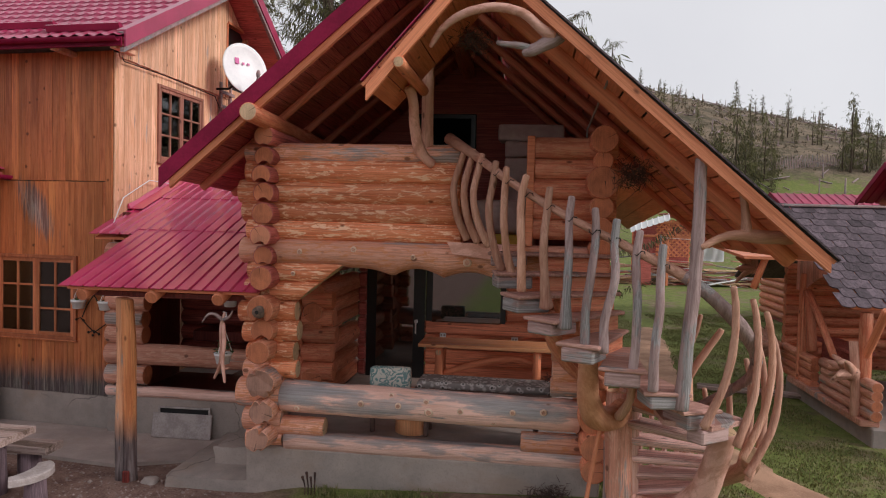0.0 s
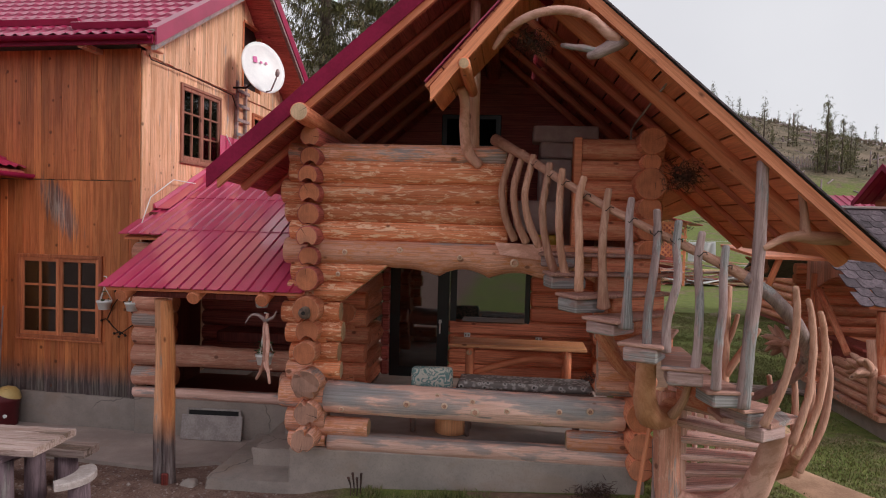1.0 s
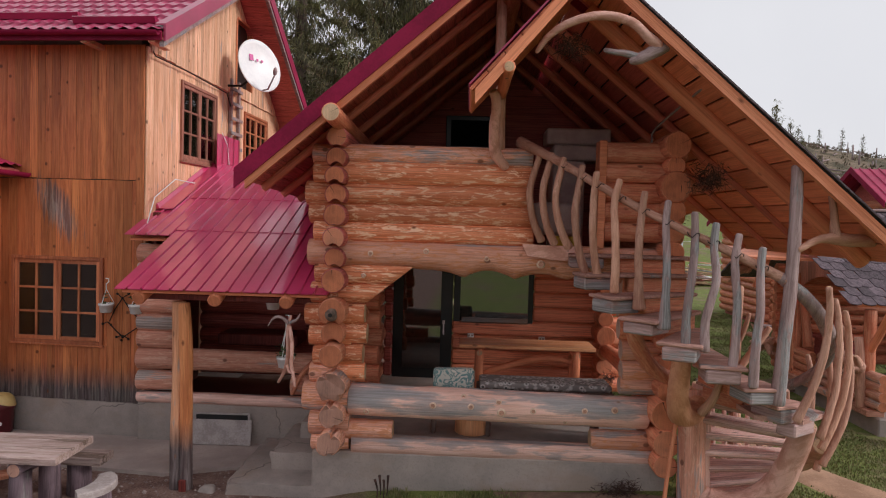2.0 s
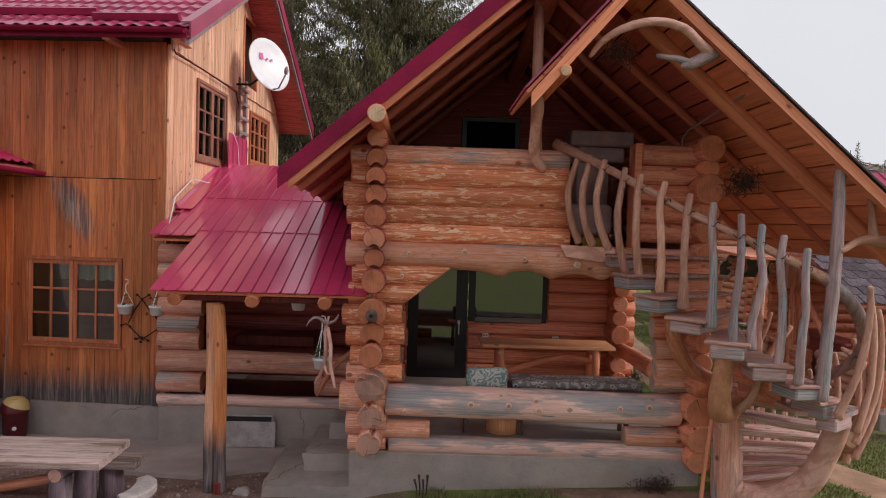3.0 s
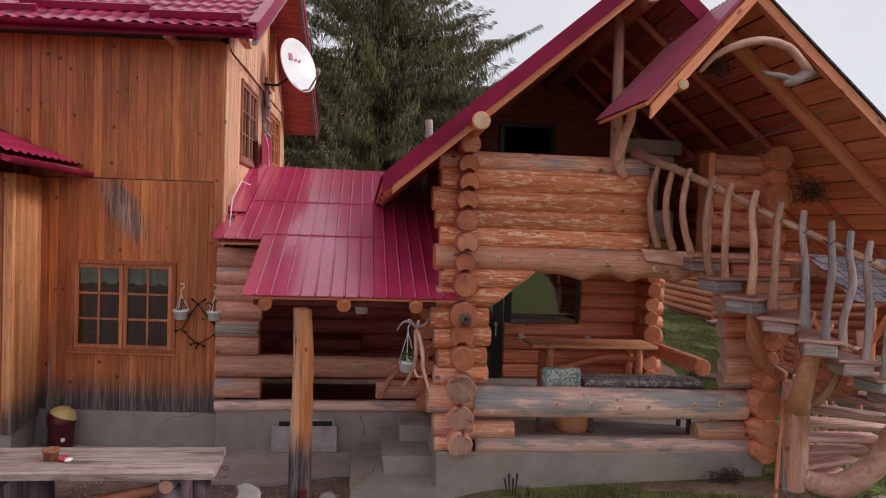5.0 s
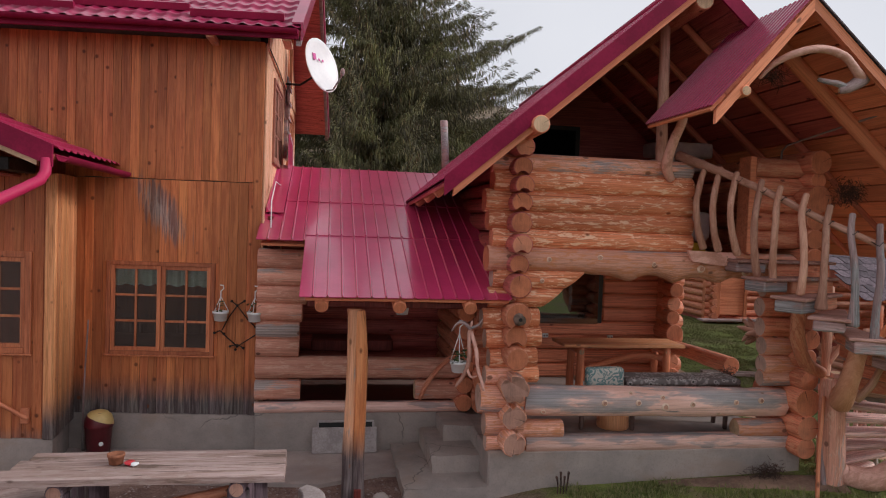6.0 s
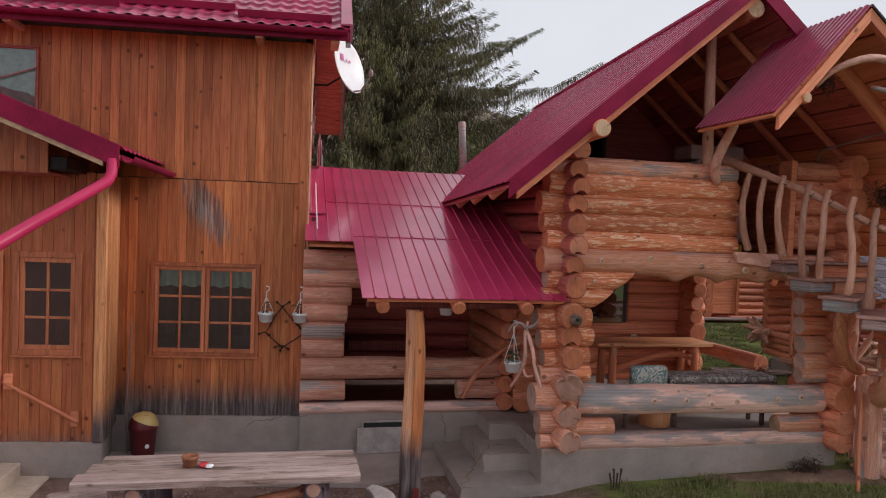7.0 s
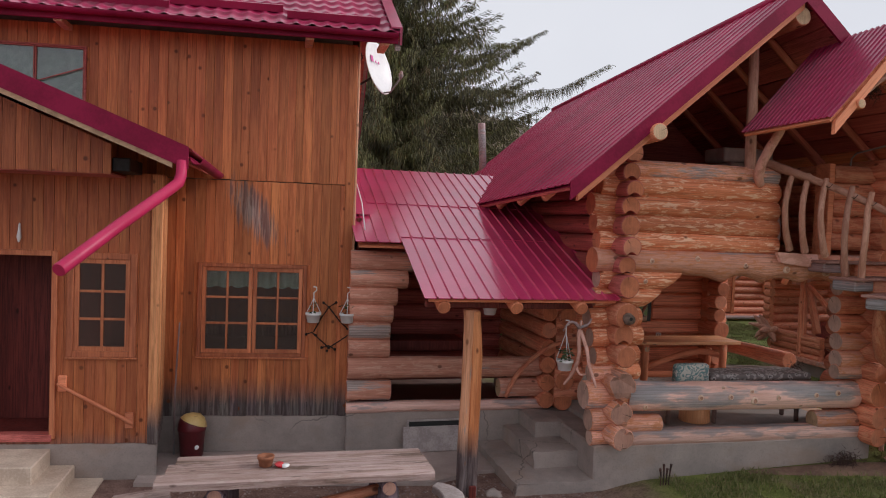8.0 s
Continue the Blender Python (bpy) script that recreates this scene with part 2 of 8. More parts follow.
# brighter light on the side wall put into the colour; grey patches are weathering
M_board_side = wood("lit_side_board_wood", (0.86, 0.54, 0.275), (0.66, 0.36, 0.155), calm=0.7, hue=(1.0, 1.06, 1.1), knots=(0.07, 0.135, 4.2), space="world", along=(6, 6, 0.5), grey=(0.42, 0.38, 0.37), grey_amount=0.22, vary=(0.8, 1.18), rough=0.6)
M_deck = wood("table_board_wood", (0.43, 0.34, 0.245), (0.28, 0.2, 0.13), grey=(0.15, 0.1, 0.075), grey_amount=0.34, rough=0.8, mottled=0.2, pale=(0.50, 0.44, 0.38), fleck_at=0.53, calm=0.5, vary=(0.8, 1.15))
# dark grey log wood with the shade under table and seats put in
M_leg = wood("shaded_grey_log_wood", (0.2, 0.15, 0.135), (0.11, 0.08, 0.072), grey=(0.26, 0.235, 0.23), grey_amount=0.3, rough=0.85, calm=0.5)
M_trim = wood("dark_window_trim_wood", (0.46, 0.16, 0.058), (0.31, 0.098, 0.036), space="world", along=(6, 6, 0.6), calm=0.5, rough=0.45)
M_frame = wood("window_frame_wood", (0.60, 0.23, 0.085), (0.45, 0.145, 0.052), space="world", along=(6, 6, 0.6), calm=0.5, rough=0.4)
M_frame_old = wood("weathered_window_frame_wood", (0.42, 0.2, 0.11), (0.26, 0.115, 0.06), space="world", along=(6, 6, 0.6), calm=0.6, rough=0.6)
M_metal = plain("magenta_sheet_metal", (0.60, 0.046, 0.15), (0.51, 0.034, 0.122), scale=1.2, rough=0.3, strength=0.03, spec=0.6, fine=60, coat=1.0)
M_roof = plain("deep_magenta_sheet", (0.38, 0.017, 0.076), (0.27, 0.01, 0.053), scale=1.2, rough=0.42, strength=0.03, spec=0.3, fine=60, coat=0.12)
M_tile = plain("magenta_tile_sheet", (0.38, 0.018, 0.082), (0.29, 0.012, 0.06), scale=1.2, rough=0.34, strength=0.03, spec=0.5, fine=60, coat=0.35)
M_pipe = plain("magenta_pipe_paint", (0.46, 0.022, 0.09), (0.38, 0.016, 0.07), scale=2, rough=0.45, strength=0.03, spec=0.3)
M_metal_dull = plain("magenta_metal_trim", (0.27, 0.013, 0.055), (0.19, 0.009, 0.038), scale=2, rough=0.5, strength=0.05, spec=0.12)


def concrete(name, a, c):
    """Rendered concrete: broad damp stains, fine grit, a few hair cracks."""
    m, t, b = nodes_of(name)
    v = mapped(t, "world", (1, 1, 1), shift=False)
    broad, mid, fine = noise_of(t, v, 0.9, 4, 0.55), noise_of(t, v, 5.0, 6, 0.6), noise_of(t, v, 55, 4, 0.7)
    col = ramp(t, mix(t, 0.35, broad, mid), [(0.4, c), (0.6, a)])
    col = mix(t, ramp(t, fine, [(0.35, (0.3,) * 3), (0.5, (0, 0, 0))]), col, tuple(0.7 * q for q in c))
    rust = noise_of(t, mapped(t, "world", (1.2, 1.2, 2.2), shift=False), 1.1, 5, 0.6)
    col = mix(t, ramp(t, rust, [(0.52, (0, 0, 0)), (0.66, (0.5,) * 3)]), col, (0.33, 0.235, 0.185))
    wander = t.nodes.new("ShaderNodeVectorMath")
    wander.operation = "ADD"
    nz = t.nodes.new("ShaderNodeTexNoise")
    nz.inputs["Scale"].default_value, nz.inputs["Detail"].default_value = 4.0, 4
    t.links.new(v, nz.inputs["Vector"])
    t.links.new(v, wander.inputs[0])
    t.links.new(mix(t, 0.75, nz.outputs["Color"], (0.5, 0.5, 0.5)), wander.inputs[1])
    vo = t.nodes.new("ShaderNodeTexVoronoi")
    vo.feature = "DISTANCE_TO_EDGE"
    vo.inputs["Scale"].default_value = 0.42
    t.links.new(wander.outputs[0], vo.inputs["Vector"])
    here = ramp(t, noise_of(t, mapped(t, "world", (1, 1, 1), shift=False), 0.45, 2), [(0.54, (0, 0, 0)), (0.58, (1, 1, 1))])
    line = mix(t, 1.0, ramp(t, vo.outputs["Distance"], [(0.0008, (0.7,) * 3), (0.002, (0, 0, 0))]), here, "MULTIPLY")
    col = mix(t, line, col, (0.06, 0.05, 0.045))
    t.links.new(col, b.inputs["Base Color"])
    b.inputs["Roughness"].default_value = 0.9
    b.inputs["Specular IOR Level"].default_value = 0.3
    bump(t, b, mix(t, 0.4, mid, fine), 0.35, 0.01)
    return m


M_concrete = concrete("concrete", (0.39, 0.32, 0.29), (0.26, 0.222, 0.208))
M_white = plain("white_plastic", (0.82, 0.82, 0.82), (0.75, 0.75, 0.76), scale=4, rough=0.4, strength=0.02)
M_black = plain("black_painted_frame", (0.012, 0.013, 0.014), (0.008, 0.008, 0.009), scale=4, rough=0.35, strength=0.02)
M_iron = plain("wrought_iron", (0.03, 0.026, 0.025), (0.018, 0.015, 0.014), scale=20, rough=0.6, metal=0.6)
M_dark = plain("dark_fabric", (0.2, 0.12, 0.10), (0.13, 0.08, 0.07), scale=4, rough=0.95)
M_trunk = wood("pale_trunk_wood", (0.72, 0.44, 0.28), (0.54, 0.29, 0.17), grey=(0.5, 0.45, 0.44), grey_amount=0.2, rough=0.6, along=(1.5, 3, 3), calm=0.2)
# dark copy of the red wood: shade of doorway and kitchen is in the colour
M_dark_red = wood("dark_red_shade_boards", (0.2, 0.042, 0.026), (0.12, 0.024, 0.016), space="world", along=(6, 6, 0.5), rough=0.5)
M_shingle = wood("grey_shingle_wood", (0.14, 0.112, 0.1), (0.07, 0.055, 0.05), space="world", along=(6, 2, 6), vary=(0.6, 1.35), rough=0.85)

# ---- building helpers ----
WORLD = {}
RNG = random.Random(7)


def thing(name, x=0.0, y=0.0, z=0.0, label="", category="", group="", kind=""):
    ob = new(name)
    ob.empty_display_size = 0.1
    ob.matrix_basis = Matrix.Translation((x, y, z))
    WORLD[ob] = ob.matrix_basis.copy()
    return tagged(ob, label, category, group, kind)


def mesh_of(name, bm, mats, smooth=False):
    me = bpy.data.meshes.new(name)
    bm.normal_update()
    bm.to_mesh(me)
    bm.free()
    for mt in mats if isinstance(mats, (list, tuple)) else [mats]:
        me.materials.append(mt)
    if smooth:
        me.shade_smooth()
        me.set_sharp_from_angle(angle=radians(50))
    return me


def part(name, bm, mats, parent=None, label="", m=None, smooth=False):
    """One mesh object, at the world pose m, under a thing or a part."""
    me = bm if isinstance(bm, bpy.types.Mesh) else mesh_of(name, bm, mats, smooth)
    ob = new(name, me)
    m = m if m is not None else Matrix()
    if parent is not None:
        ob.parent = parent
        ob.matrix_parent_inverse = WORLD[parent].inverted()
    ob.matrix_basis = m
    WORLD[ob] = m.copy()
    if label:
        ob["label"] = label
    return ob


def box(bm, x0, x1, y0, y1, z0, z1, bevel=0.0, mat=0):
    """A box with chamfered edges added to bm."""
    tmp = bmesh.new()
    bmesh.ops.create_cube(tmp, size=1.0)
    bmesh.ops.scale(tmp, vec=(x1 - x0, y1 - y0, z1 - z0), verts=tmp.verts)
    bmesh.ops.translate(tmp, vec=((x0 + x1) / 2, (y0 + y1) / 2, (z0 + z1) / 2), verts=tmp.verts)
    if bevel:
        bmesh.ops.bevel(tmp, geom=tmp.edges[:], offset=bevel, segments=1, affect="EDGES")
    merge(bm, tmp, mat)
    return bm


def merge(bm, tmp, mat=None, m=None):
    """Adds a copy of tmp to bm, moved by m, and frees tmp."""
    old = {}
    for v in tmp.verts:
        old[v] = bm.verts.new(m @ v.co if m is not None else v.co)
    for f in tmp.faces:
        try:
            g = bm.faces.new([old[v] for v in f.verts])
        except ValueError:
            continue
        g.material_index = f.material_index if mat is None else mat
        g.smooth = f.smooth
    tmp.free()
    return bm


def boxed(x0, x1, y0, y1, z0, z1, bevel=0.006):
    return box(bmesh.new(), x0, x1, y0, y1, z0, z1, bevel)


def aim(p0, p1, up=(0, 0, 1)):
    """The pose whose X axis runs from p0 to p1."""
    x = (Vector(p1) - Vector(p0)).normalized()
    u = Vector(up)
    if abs(x.dot(u)) > 0.98:
        u = Vector((0, 1, 0))
    y = u.cross(x).normalized()
    z = x.cross(y)
    m = Matrix((x, y, z)).transposed().to_4x4()
    m.translation = Vector(p0)
    return m


def tube(pts, radii, sides=12, wob=0.0, seed=0, cap=0.012, end_mat=1, squash=1.0, flat=None):
    """A round bar along pts with chamfered ends; wob roughens it; flat cuts the top at that height above the axis."""
    bm = bmesh.new()
    pts = [Vector(p) for p in pts]
    n = len(pts)
    rows = []
    ref = Vector((0, 0, 1)) if abs((pts[-1] - pts[0]).normalized().z) < 0.9 else Vector((0, 1, 0))
    for i, p in enumerate(pts):
        d = (pts[min(i + 1, n - 1)] - pts[max(i - 1, 0)]).normalized()
        s = ref.cross(d)
        s = s.normalized() if s.length > 1e-5 else Vector((1, 0, 0))
        u = d.cross(s)
        rings = [(p, radii[i])]
        if i == 0:
            rings = [(p, radii[i] - cap), (p + d * cap, radii[i])]
        elif i == n - 1:
            rings = [(p - d * cap, radii[i]), (p, radii[i] - cap)]
        for c, r in rings:
            row = []
            for k in range(sides):
                a = 2 * math.pi * k / sides
                q = c + (s * math.cos(a) + u * (math.sin(a) * squash)) * r
                if wob:
                    f = noise.noise(q * (1.6 / max(r, 0.05)) * 0.35 + Vector((seed * 7.3, seed * 3.1, 0))) + 0.5 * noise.noise(q * (1.1 / max(r, 0.05)) + Vector((0, seed * 5.7, seed)))
                    q = c + (q - c) * (1 + wob * f)
                if flat is not None:
                    h = (q - c).dot(u)
                    if h > flat:
                        q -= u * (h - flat)
                row.append(bm.verts.new(q))
            rows.append(row)
    for a, b in zip(rows, rows[1:]):
        for k in range(sides):
            f = bm.faces.new((a[k], a[(k + 1) % sides], b[(k + 1) % sides], b[k]))
            f.smooth = True
    for row, rev in ((rows[0], True), (rows[-1], False)):
        f = bm.faces.new(row[::-1] if rev else row)
        f.material_index = end_mat
    bmesh.ops.recalc_face_normals(bm, faces=bm.faces[:])
    return bm


def log(parent, p0, p1, r0, r1=None, mats=None, name="wall_log", wob=0.05, sides=16, bend=0.0, label="", squash=1.0, flat=None, step=0.22):
    """A peeled log from p0 to p1, a little crooked, as a part."""
    r1 = r0 if r1 is None else r1
    length = (Vector(p1) - Vector(p0)).length
    n = max(3, int(length / step) + 1)
    seed = RNG.random() * 50
    pts, rad = [], []
    for i in range(n):
        f = i / (n - 1)
        w = 0.012 * noise.noise(Vector((f * length * 0.8, seed, 0)))
        pts.append((f * length, w + bend * math.sin(math.pi * f), w * 0.6))
        rad.append(r0 + (r1 - r0) * f)
    bm = tube(pts, rad, sides, wob, seed, squash=squash, flat=flat)
    return part(name, bm, mats or [M_log, M_end], parent, label, aim(p0, p1))


def cupped(ob, below, r_below, lift):
    """Hollows the underside of a log to sit over the log below it, leaving a crescent gap at the top of the cup."""
    for v in ob.data.vertices:
        y, z = v.co.y, v.co.z
        if abs(y) < r_below and z < 0:
            top = -below + lift * (1 - (y / r_below) ** 2) + math.sqrt(r_below ** 2 - y * y)
            if z < top:
                v.co.z = min(top, -0.01)


def weathered_end(ob, seed):
    """Split and wear the first end of a log: a wedge-shaped drying crack and a ragged rim."""
    a0 = 1.45 + 0.5 * math.sin(seed * 2.1)
    for v in ob.data.vertices:
        if v.co.x > 0.45:
            continue
        fade = min(1.0, (0.45 - v.co.x) / 0.3)
        a, r = math.atan2(v.co.z, v.co.y), math.hypot(v.co.y, v.co.z)
        off = abs((a - a0 + math.pi) % (2 * math.pi) - math.pi)
        low = abs((a - a0 + 0.35) % (2 * math.pi) - math.pi)
        k = 1 + 0.13 * noise.noise(Vector((math.cos(a) * 1.7, math.sin(a) * 1.7, seed * 3.7))) * fade
        k *= 1 - fade * (0.72 * max(0, 1 - off / 0.15) + 0.4 * max(0, 1 - low / 0.15))
        v.co.y, v.co.z = r * k * math.cos(a), r * k * math.sin(a)
        v.co.x += 0.05 * noise.noise(Vector((v.co.y * 9, v.co.z * 9, seed))) * fade if v.co.x < 0.05 else 0


def bough(parent, name, pts, radii, mats=None, sides=10, wob=0.1, smooth_steps=3, label=""):
    """A crooked branch through pts, smoothed, as a part or thing."""
    pts = [Vector(p) for p in pts]
    radii = list(radii)
    out, rad = [], []
    for i in range(len(pts) - 1):
        a, b, c, d = pts[max(i - 1, 0)], pts[i], pts[i + 1], pts[min(i + 2, len(pts) - 1)]
        for k in range(smooth_steps):
            f = k / smooth_steps
            out.append(0.5 * ((2 * b) + (c - a) * f + (2 * a - 5 * b + 4 * c - d) * f * f + (3 * b - a - 3 * c + d) * f ** 3))
            rad.append(radii[i] + (radii[i + 1] - radii[i]) * f)
    out.append(pts[-1])
    rad.append(radii[-1])
    m = aim(pts[0], pts[-1])
    inv = m.inverted()
    bm = tube([inv @ p for p in out], rad, sides, wob, RNG.random() * 40, cap=min(0.012, min(rad) * 0.4))
    return part(name, bm, mats or [M_branch, M_end_pale], parent, label, m)


def slab(corners, thick):
    """A flat slab under a loop of top corners (counter-clockwise from above)."""
    bm = bmesh.new()
    top = [bm.verts.new(c) for c in corners]
    n = (Vector(corners[1]) - Vector(corners[0])).cross(Vector(corners[2]) - Vector(corners[1])).normalized()
    bot = [bm.verts.new(Vector(c) - n * thick) for c in corners]
    bm.faces.new(top)
    bm.faces.new(bot[::-1])
    k = len(top)
    for i in range(k):
        bm.faces.new((top[i], bot[i], bot[(i + 1) % k], top[(i + 1) % k]))
    bmesh.ops.recalc_face_normals(bm, faces=bm.faces[:])
    return bm


def extrude(poly, depth, axis="y"):
    """A plate: poly in two coordinates (x, z), given depth along y from 0."""
    bm = bmesh.new()
    a = [bm.verts.new((x, 0, z)) for x, z in poly]
    b = [bm.verts.new((x, depth, z)) for x, z in poly]
    k = len(poly)
    bm.faces.new(a)
    bm.faces.new(b[::-1])
    for i in range(k):
        bm.faces.new((a[i], b[i], b[(i + 1) % k], a[(i + 1) % k]))
    bmesh.ops.recalc_face_normals(bm, faces=bm.faces[:])
    return bm


def ribbed(o, u, v, width, length, pitch=0.2, rib=0.022, flat=0.75, thick=0.008, clip=None):
    """Profiled sheet metal: ribs along v, spaced along u, from the corner o; n is up. clip(a, b) -> b range for a rib at a."""
    u, v = Vector(u).normalized(), Vector(v).normalized()
    n = u.cross(v).normalized()
    if n.z < 0:
        n = -n
    o = Vector(o)
    prof = []
    a = 0.0
    while a < width - 1e-6:
        e = min(a + pitch, width)
        w = e - a
        for f, h in ((0, 0), (flat, 0), (flat + 0.06, 1), (0.94, 1)):
            if f < 1:
                prof.append((a + w * f, h * rib))
        a = e
    prof.append((width, 0))
    bm = bmesh.new()
    rows = []
    for a, h in prof:
        lo, hi = clip(a) if clip else (0, length)
        rows.append([bm.verts.new(o + u * a + v * b + n * (h + d)) for b, d in ((lo, 0), (hi, 0), (hi, -thick), (lo, -thick))])
    for p, q in zip(rows, rows[1:]):
        for i in range(4):
            bm.faces.new((p[i], q[i], q[(i + 1) % 4], p[(i + 1) % 4]))
    bm.faces.new(rows[0])
    bm.faces.new(rows[-1][::-1])
    bmesh.ops.recalc_face_normals(bm, faces=bm.faces[:])
    return bm

# ---- ground ----
def ground_height(x, y):
    """The yard is level but for a low bank against the cabin's plinth; a meadow and a hill rise behind it."""
    ease = lambda v, a, b: (lambda f: f * f * (3 - 2 * f))(min(1.0, max(0.0, (v - a) / (b - a))))
    bank = (0.1 + 0.042 * min(3.6, max(0.0, x + 2.8))) * ease(x, -3.15, -2.5) * (1 - ease(x, 1.0, 3.0)) * ease(y, 6.1, 7.4) * (1 - ease(y, 8.2, 9.6))
    far = max(0.0, y - 42 + max(0.0, x - 20) * 0.15)
    rise = 0.085 * far if far < 58 else 0.085 * 58
    hill = max(0.0, far - 50)
    top = 45.5 - 0.33 * max(-20.0, x - 18)
    rise += max(0.0, top) * (1 - math.exp(-(hill / 75.0) ** 1.4))
    rise += 1.6 * noise.noise(Vector((x * 0.03, y * 0.03, 0))) * min(1, far / 40)
    return rise + bank


def build_ground():
    bm = bmesh.new()
    xs = sorted({-900, -600, -400, -260, 900, 650, *range(-160, 420, 20), *range(-30, 30, 2), *(0.25 * k for k in range(-16, 16))})
    ys = sorted({-500, -200, -90, -40, *range(-16, 30, 2), *(0.25 * k for k in range(22, 41)), *range(30, 120, 6), *range(120, 420, 15), 480, 600, 900})
    grid = [[bm.verts.new((x, y, ground_height(x, y))) for y in ys] for x in xs]
    for i in range(len(xs) - 1):
        for j in range(len(ys) - 1):
            f = bm.faces.new((grid[i][j], grid[i + 1][j], grid[i + 1][j + 1], grid[i][j + 1]))
            f.smooth = True
    m, t, b = nodes_of("ground_cover")
    v = mapped(t, "world", (1, 1, 1), shift=False)
    big, mid, fine = noise_of(t, v, 0.5, 6, 0.7), noise_of(t, v, 3.5, 6, 0.7), noise_of(t, v, 45, 4, 0.7)
    grass = ramp(t, mix(t, 0.5, mid, fine), [(0.43, (0.1, 0.125, 0.032)), (0.57, (0.185, 0.21, 0.06))])
    earth = ramp(t, mix(t, 0.5, mid, fine), [(0.43, (0.135, 0.078, 0.064)), (0.57, (0.27, 0.175, 0.148))])
    dry = ramp(t, mix(t, 0.4, noise_of(t, v, 0.12, 8, 0.75), mid), [(0.44, (0.06, 0.055, 0.034)), (0.5, (0.13, 0.1, 0.066)), (0.56, (0.22, 0.165, 0.12))])
    sep = t.nodes.new("ShaderNodeSeparateXYZ")
    t.links.new(v, sep.inputs[0])

    def step(sock, lo, hi, wob=1.2):
        ad = t.nodes.new("ShaderNodeMath")
        ad.operation = "MULTIPLY_ADD"
        ad.inputs[1].default_value = wob
        t.links.new(big, ad.inputs[0])
        t.links.new(sock, ad.inputs[2])
        mr = t.nodes.new("ShaderNodeMapRange")
        mr.inputs[1].default_value, mr.inputs[2].default_value = lo + wob * 0.5, hi + wob * 0.5
        t.links.new(ad.outputs[0], mr.inputs[0])
        return mr.outputs[0]

    col = mix(t, step(sep.outputs[0], -3.0, -2.3, 1.6), earth, grass)
    col = mix(t, ramp(t, big, [(0.52, (0, 0, 0)), (0.6, (0.7, 0.7, 0.7))]), col, earth)
    col = mix(t, step(sep.outputs[1], 106, 112, 10), col, dry)
    t.links.new(col, b.inputs["Base Color"])
    b.inputs["Roughness"].default_value = 0.95
    b.inputs["Specular IOR Level"].default_value = 0.2
    bump(t, b, mix(t, 0.5, mid, fine), 0.6, 0.04)
    return tagged(part("ground", bm, m), "bare earth yard running into green meadow and hillside", "ground", kind="structure")


build_ground()

# ---- log cabin with porch, loft and roof ----
SL = 0.857                     # roof slope, rise over run
RIDGE = (-1.12, 5.86)          # main ridge: x, z
YF, YB = 6.9, 14.3             # main roof, front and back
SAG = 0.33                     # the ridge falls towards the back
AP = (-0.53, 5.36)             # front gable's ridge: x, z
cabin = thing("log_cabin", -1.1, 7.6, 0, "orange peeled-log cabin with open porch, loft and red metal roof", "house")

part("foundation", boxed(-3.15, 0.72, 7.5, 11.4, -0.2, 0.54, 0.02), M_concrete, cabin, "cracked grey concrete plinth")
part("porch_floor", boxed(-2.8, 0.6, 7.75, 11.05, 0.5, 0.6, 0.01), M_concrete, cabin)

X0, X1 = -2.92, 0.62
side_logs = [(3.95, .112), (3.73, .112), (3.53, .11), (3.34, .118), (3.12, .122), (2.88, .12), (2.66, .115), (2.43, .13), (2.09, .15), (1.85, .13), (1.63, .125), (1.285, .165), (0.965, .142), (0.68, .135)]
for i, (z, r) in enumerate(side_logs):
    y0 = 7.30 + 0.05 * math.sin(i * 2.3)
    whole = z > 2.4
    # upper logs in dark red: stain plus the eave's shade in one colour
    ob = log(cabin, (X0, y0, z), (X0, 11.3 if whole else 8.0, z), r, r * 0.95, [M_red if whole else M_log if i < 11 else M_log_top, M_end if i < 11 else M_end_old], wob=0.05 if i < 11 else 0.1, sides=36)
    if i >= 11:
        weathered_end(ob, i)
    if not whole:
        log(cabin, (X0 + 0.02, 9.05 + 0.05 * math.sin(i * 1.9), z), (X0, 11.3, z), r, r * 0.95, [M_log, M_end])
    if i + 1 < len(side_logs):
        zb, rb = side_logs[i + 1]
        cupped(ob, z - zb, rb * 0.96, (0.03, 0.055, 0.045, 0.06)[i % 4])
# the top plate reaches out under the eave
log(cabin, (X0 + 0.03, 6.82, 4.13), (X0 + 0.04, 11.3, 3.95), 0.095, 0.1, [M_log, M_end_pale], "plate_log")

front = [(3.79, .10, -0.83, M_log_top), (3.59, .128, -0.83, M_log_pale), (3.365, .118, -0.82, M_log_pale), (3.15, .112, -0.81, M_log_pale), (2.95, .108, -0.80, M_log_pale)]
for z, r, xe, mt in front:
    log(cabin, (-3.24 + 0.05 * math.sin(z * 9), 7.62, z), (xe, 7.6, z), r * 1.13, r * 1.09, [mt, M_end], sides=24)
for z, r in ((2.0, .12), (1.77, .12), (1.54, .12), (1.3, .13), (1.05, .13), (0.8, .13)):
    log(cabin, (-3.05, 9.14, z), (-2.62 + 0.03 * math.sin(z * 9), 9.14, z), r, r, [M_log, M_end], "cross_log")
# short stubs that show outside the corner
for z, r in ((2.5, .12), (2.27, .12), (2.03, .125), (1.8, .12), (1.58, .115), (1.38, .11), (1.12, .17), (0.83, .14), (0.62, .1)):
    log(cabin, (-3.22 - 0.05 * math.sin(z * 7), 7.62, z), (-2.75, 7.62, z), r, r, [M_log_pale if z > 1.5 else M_log_top, M_end_worn])


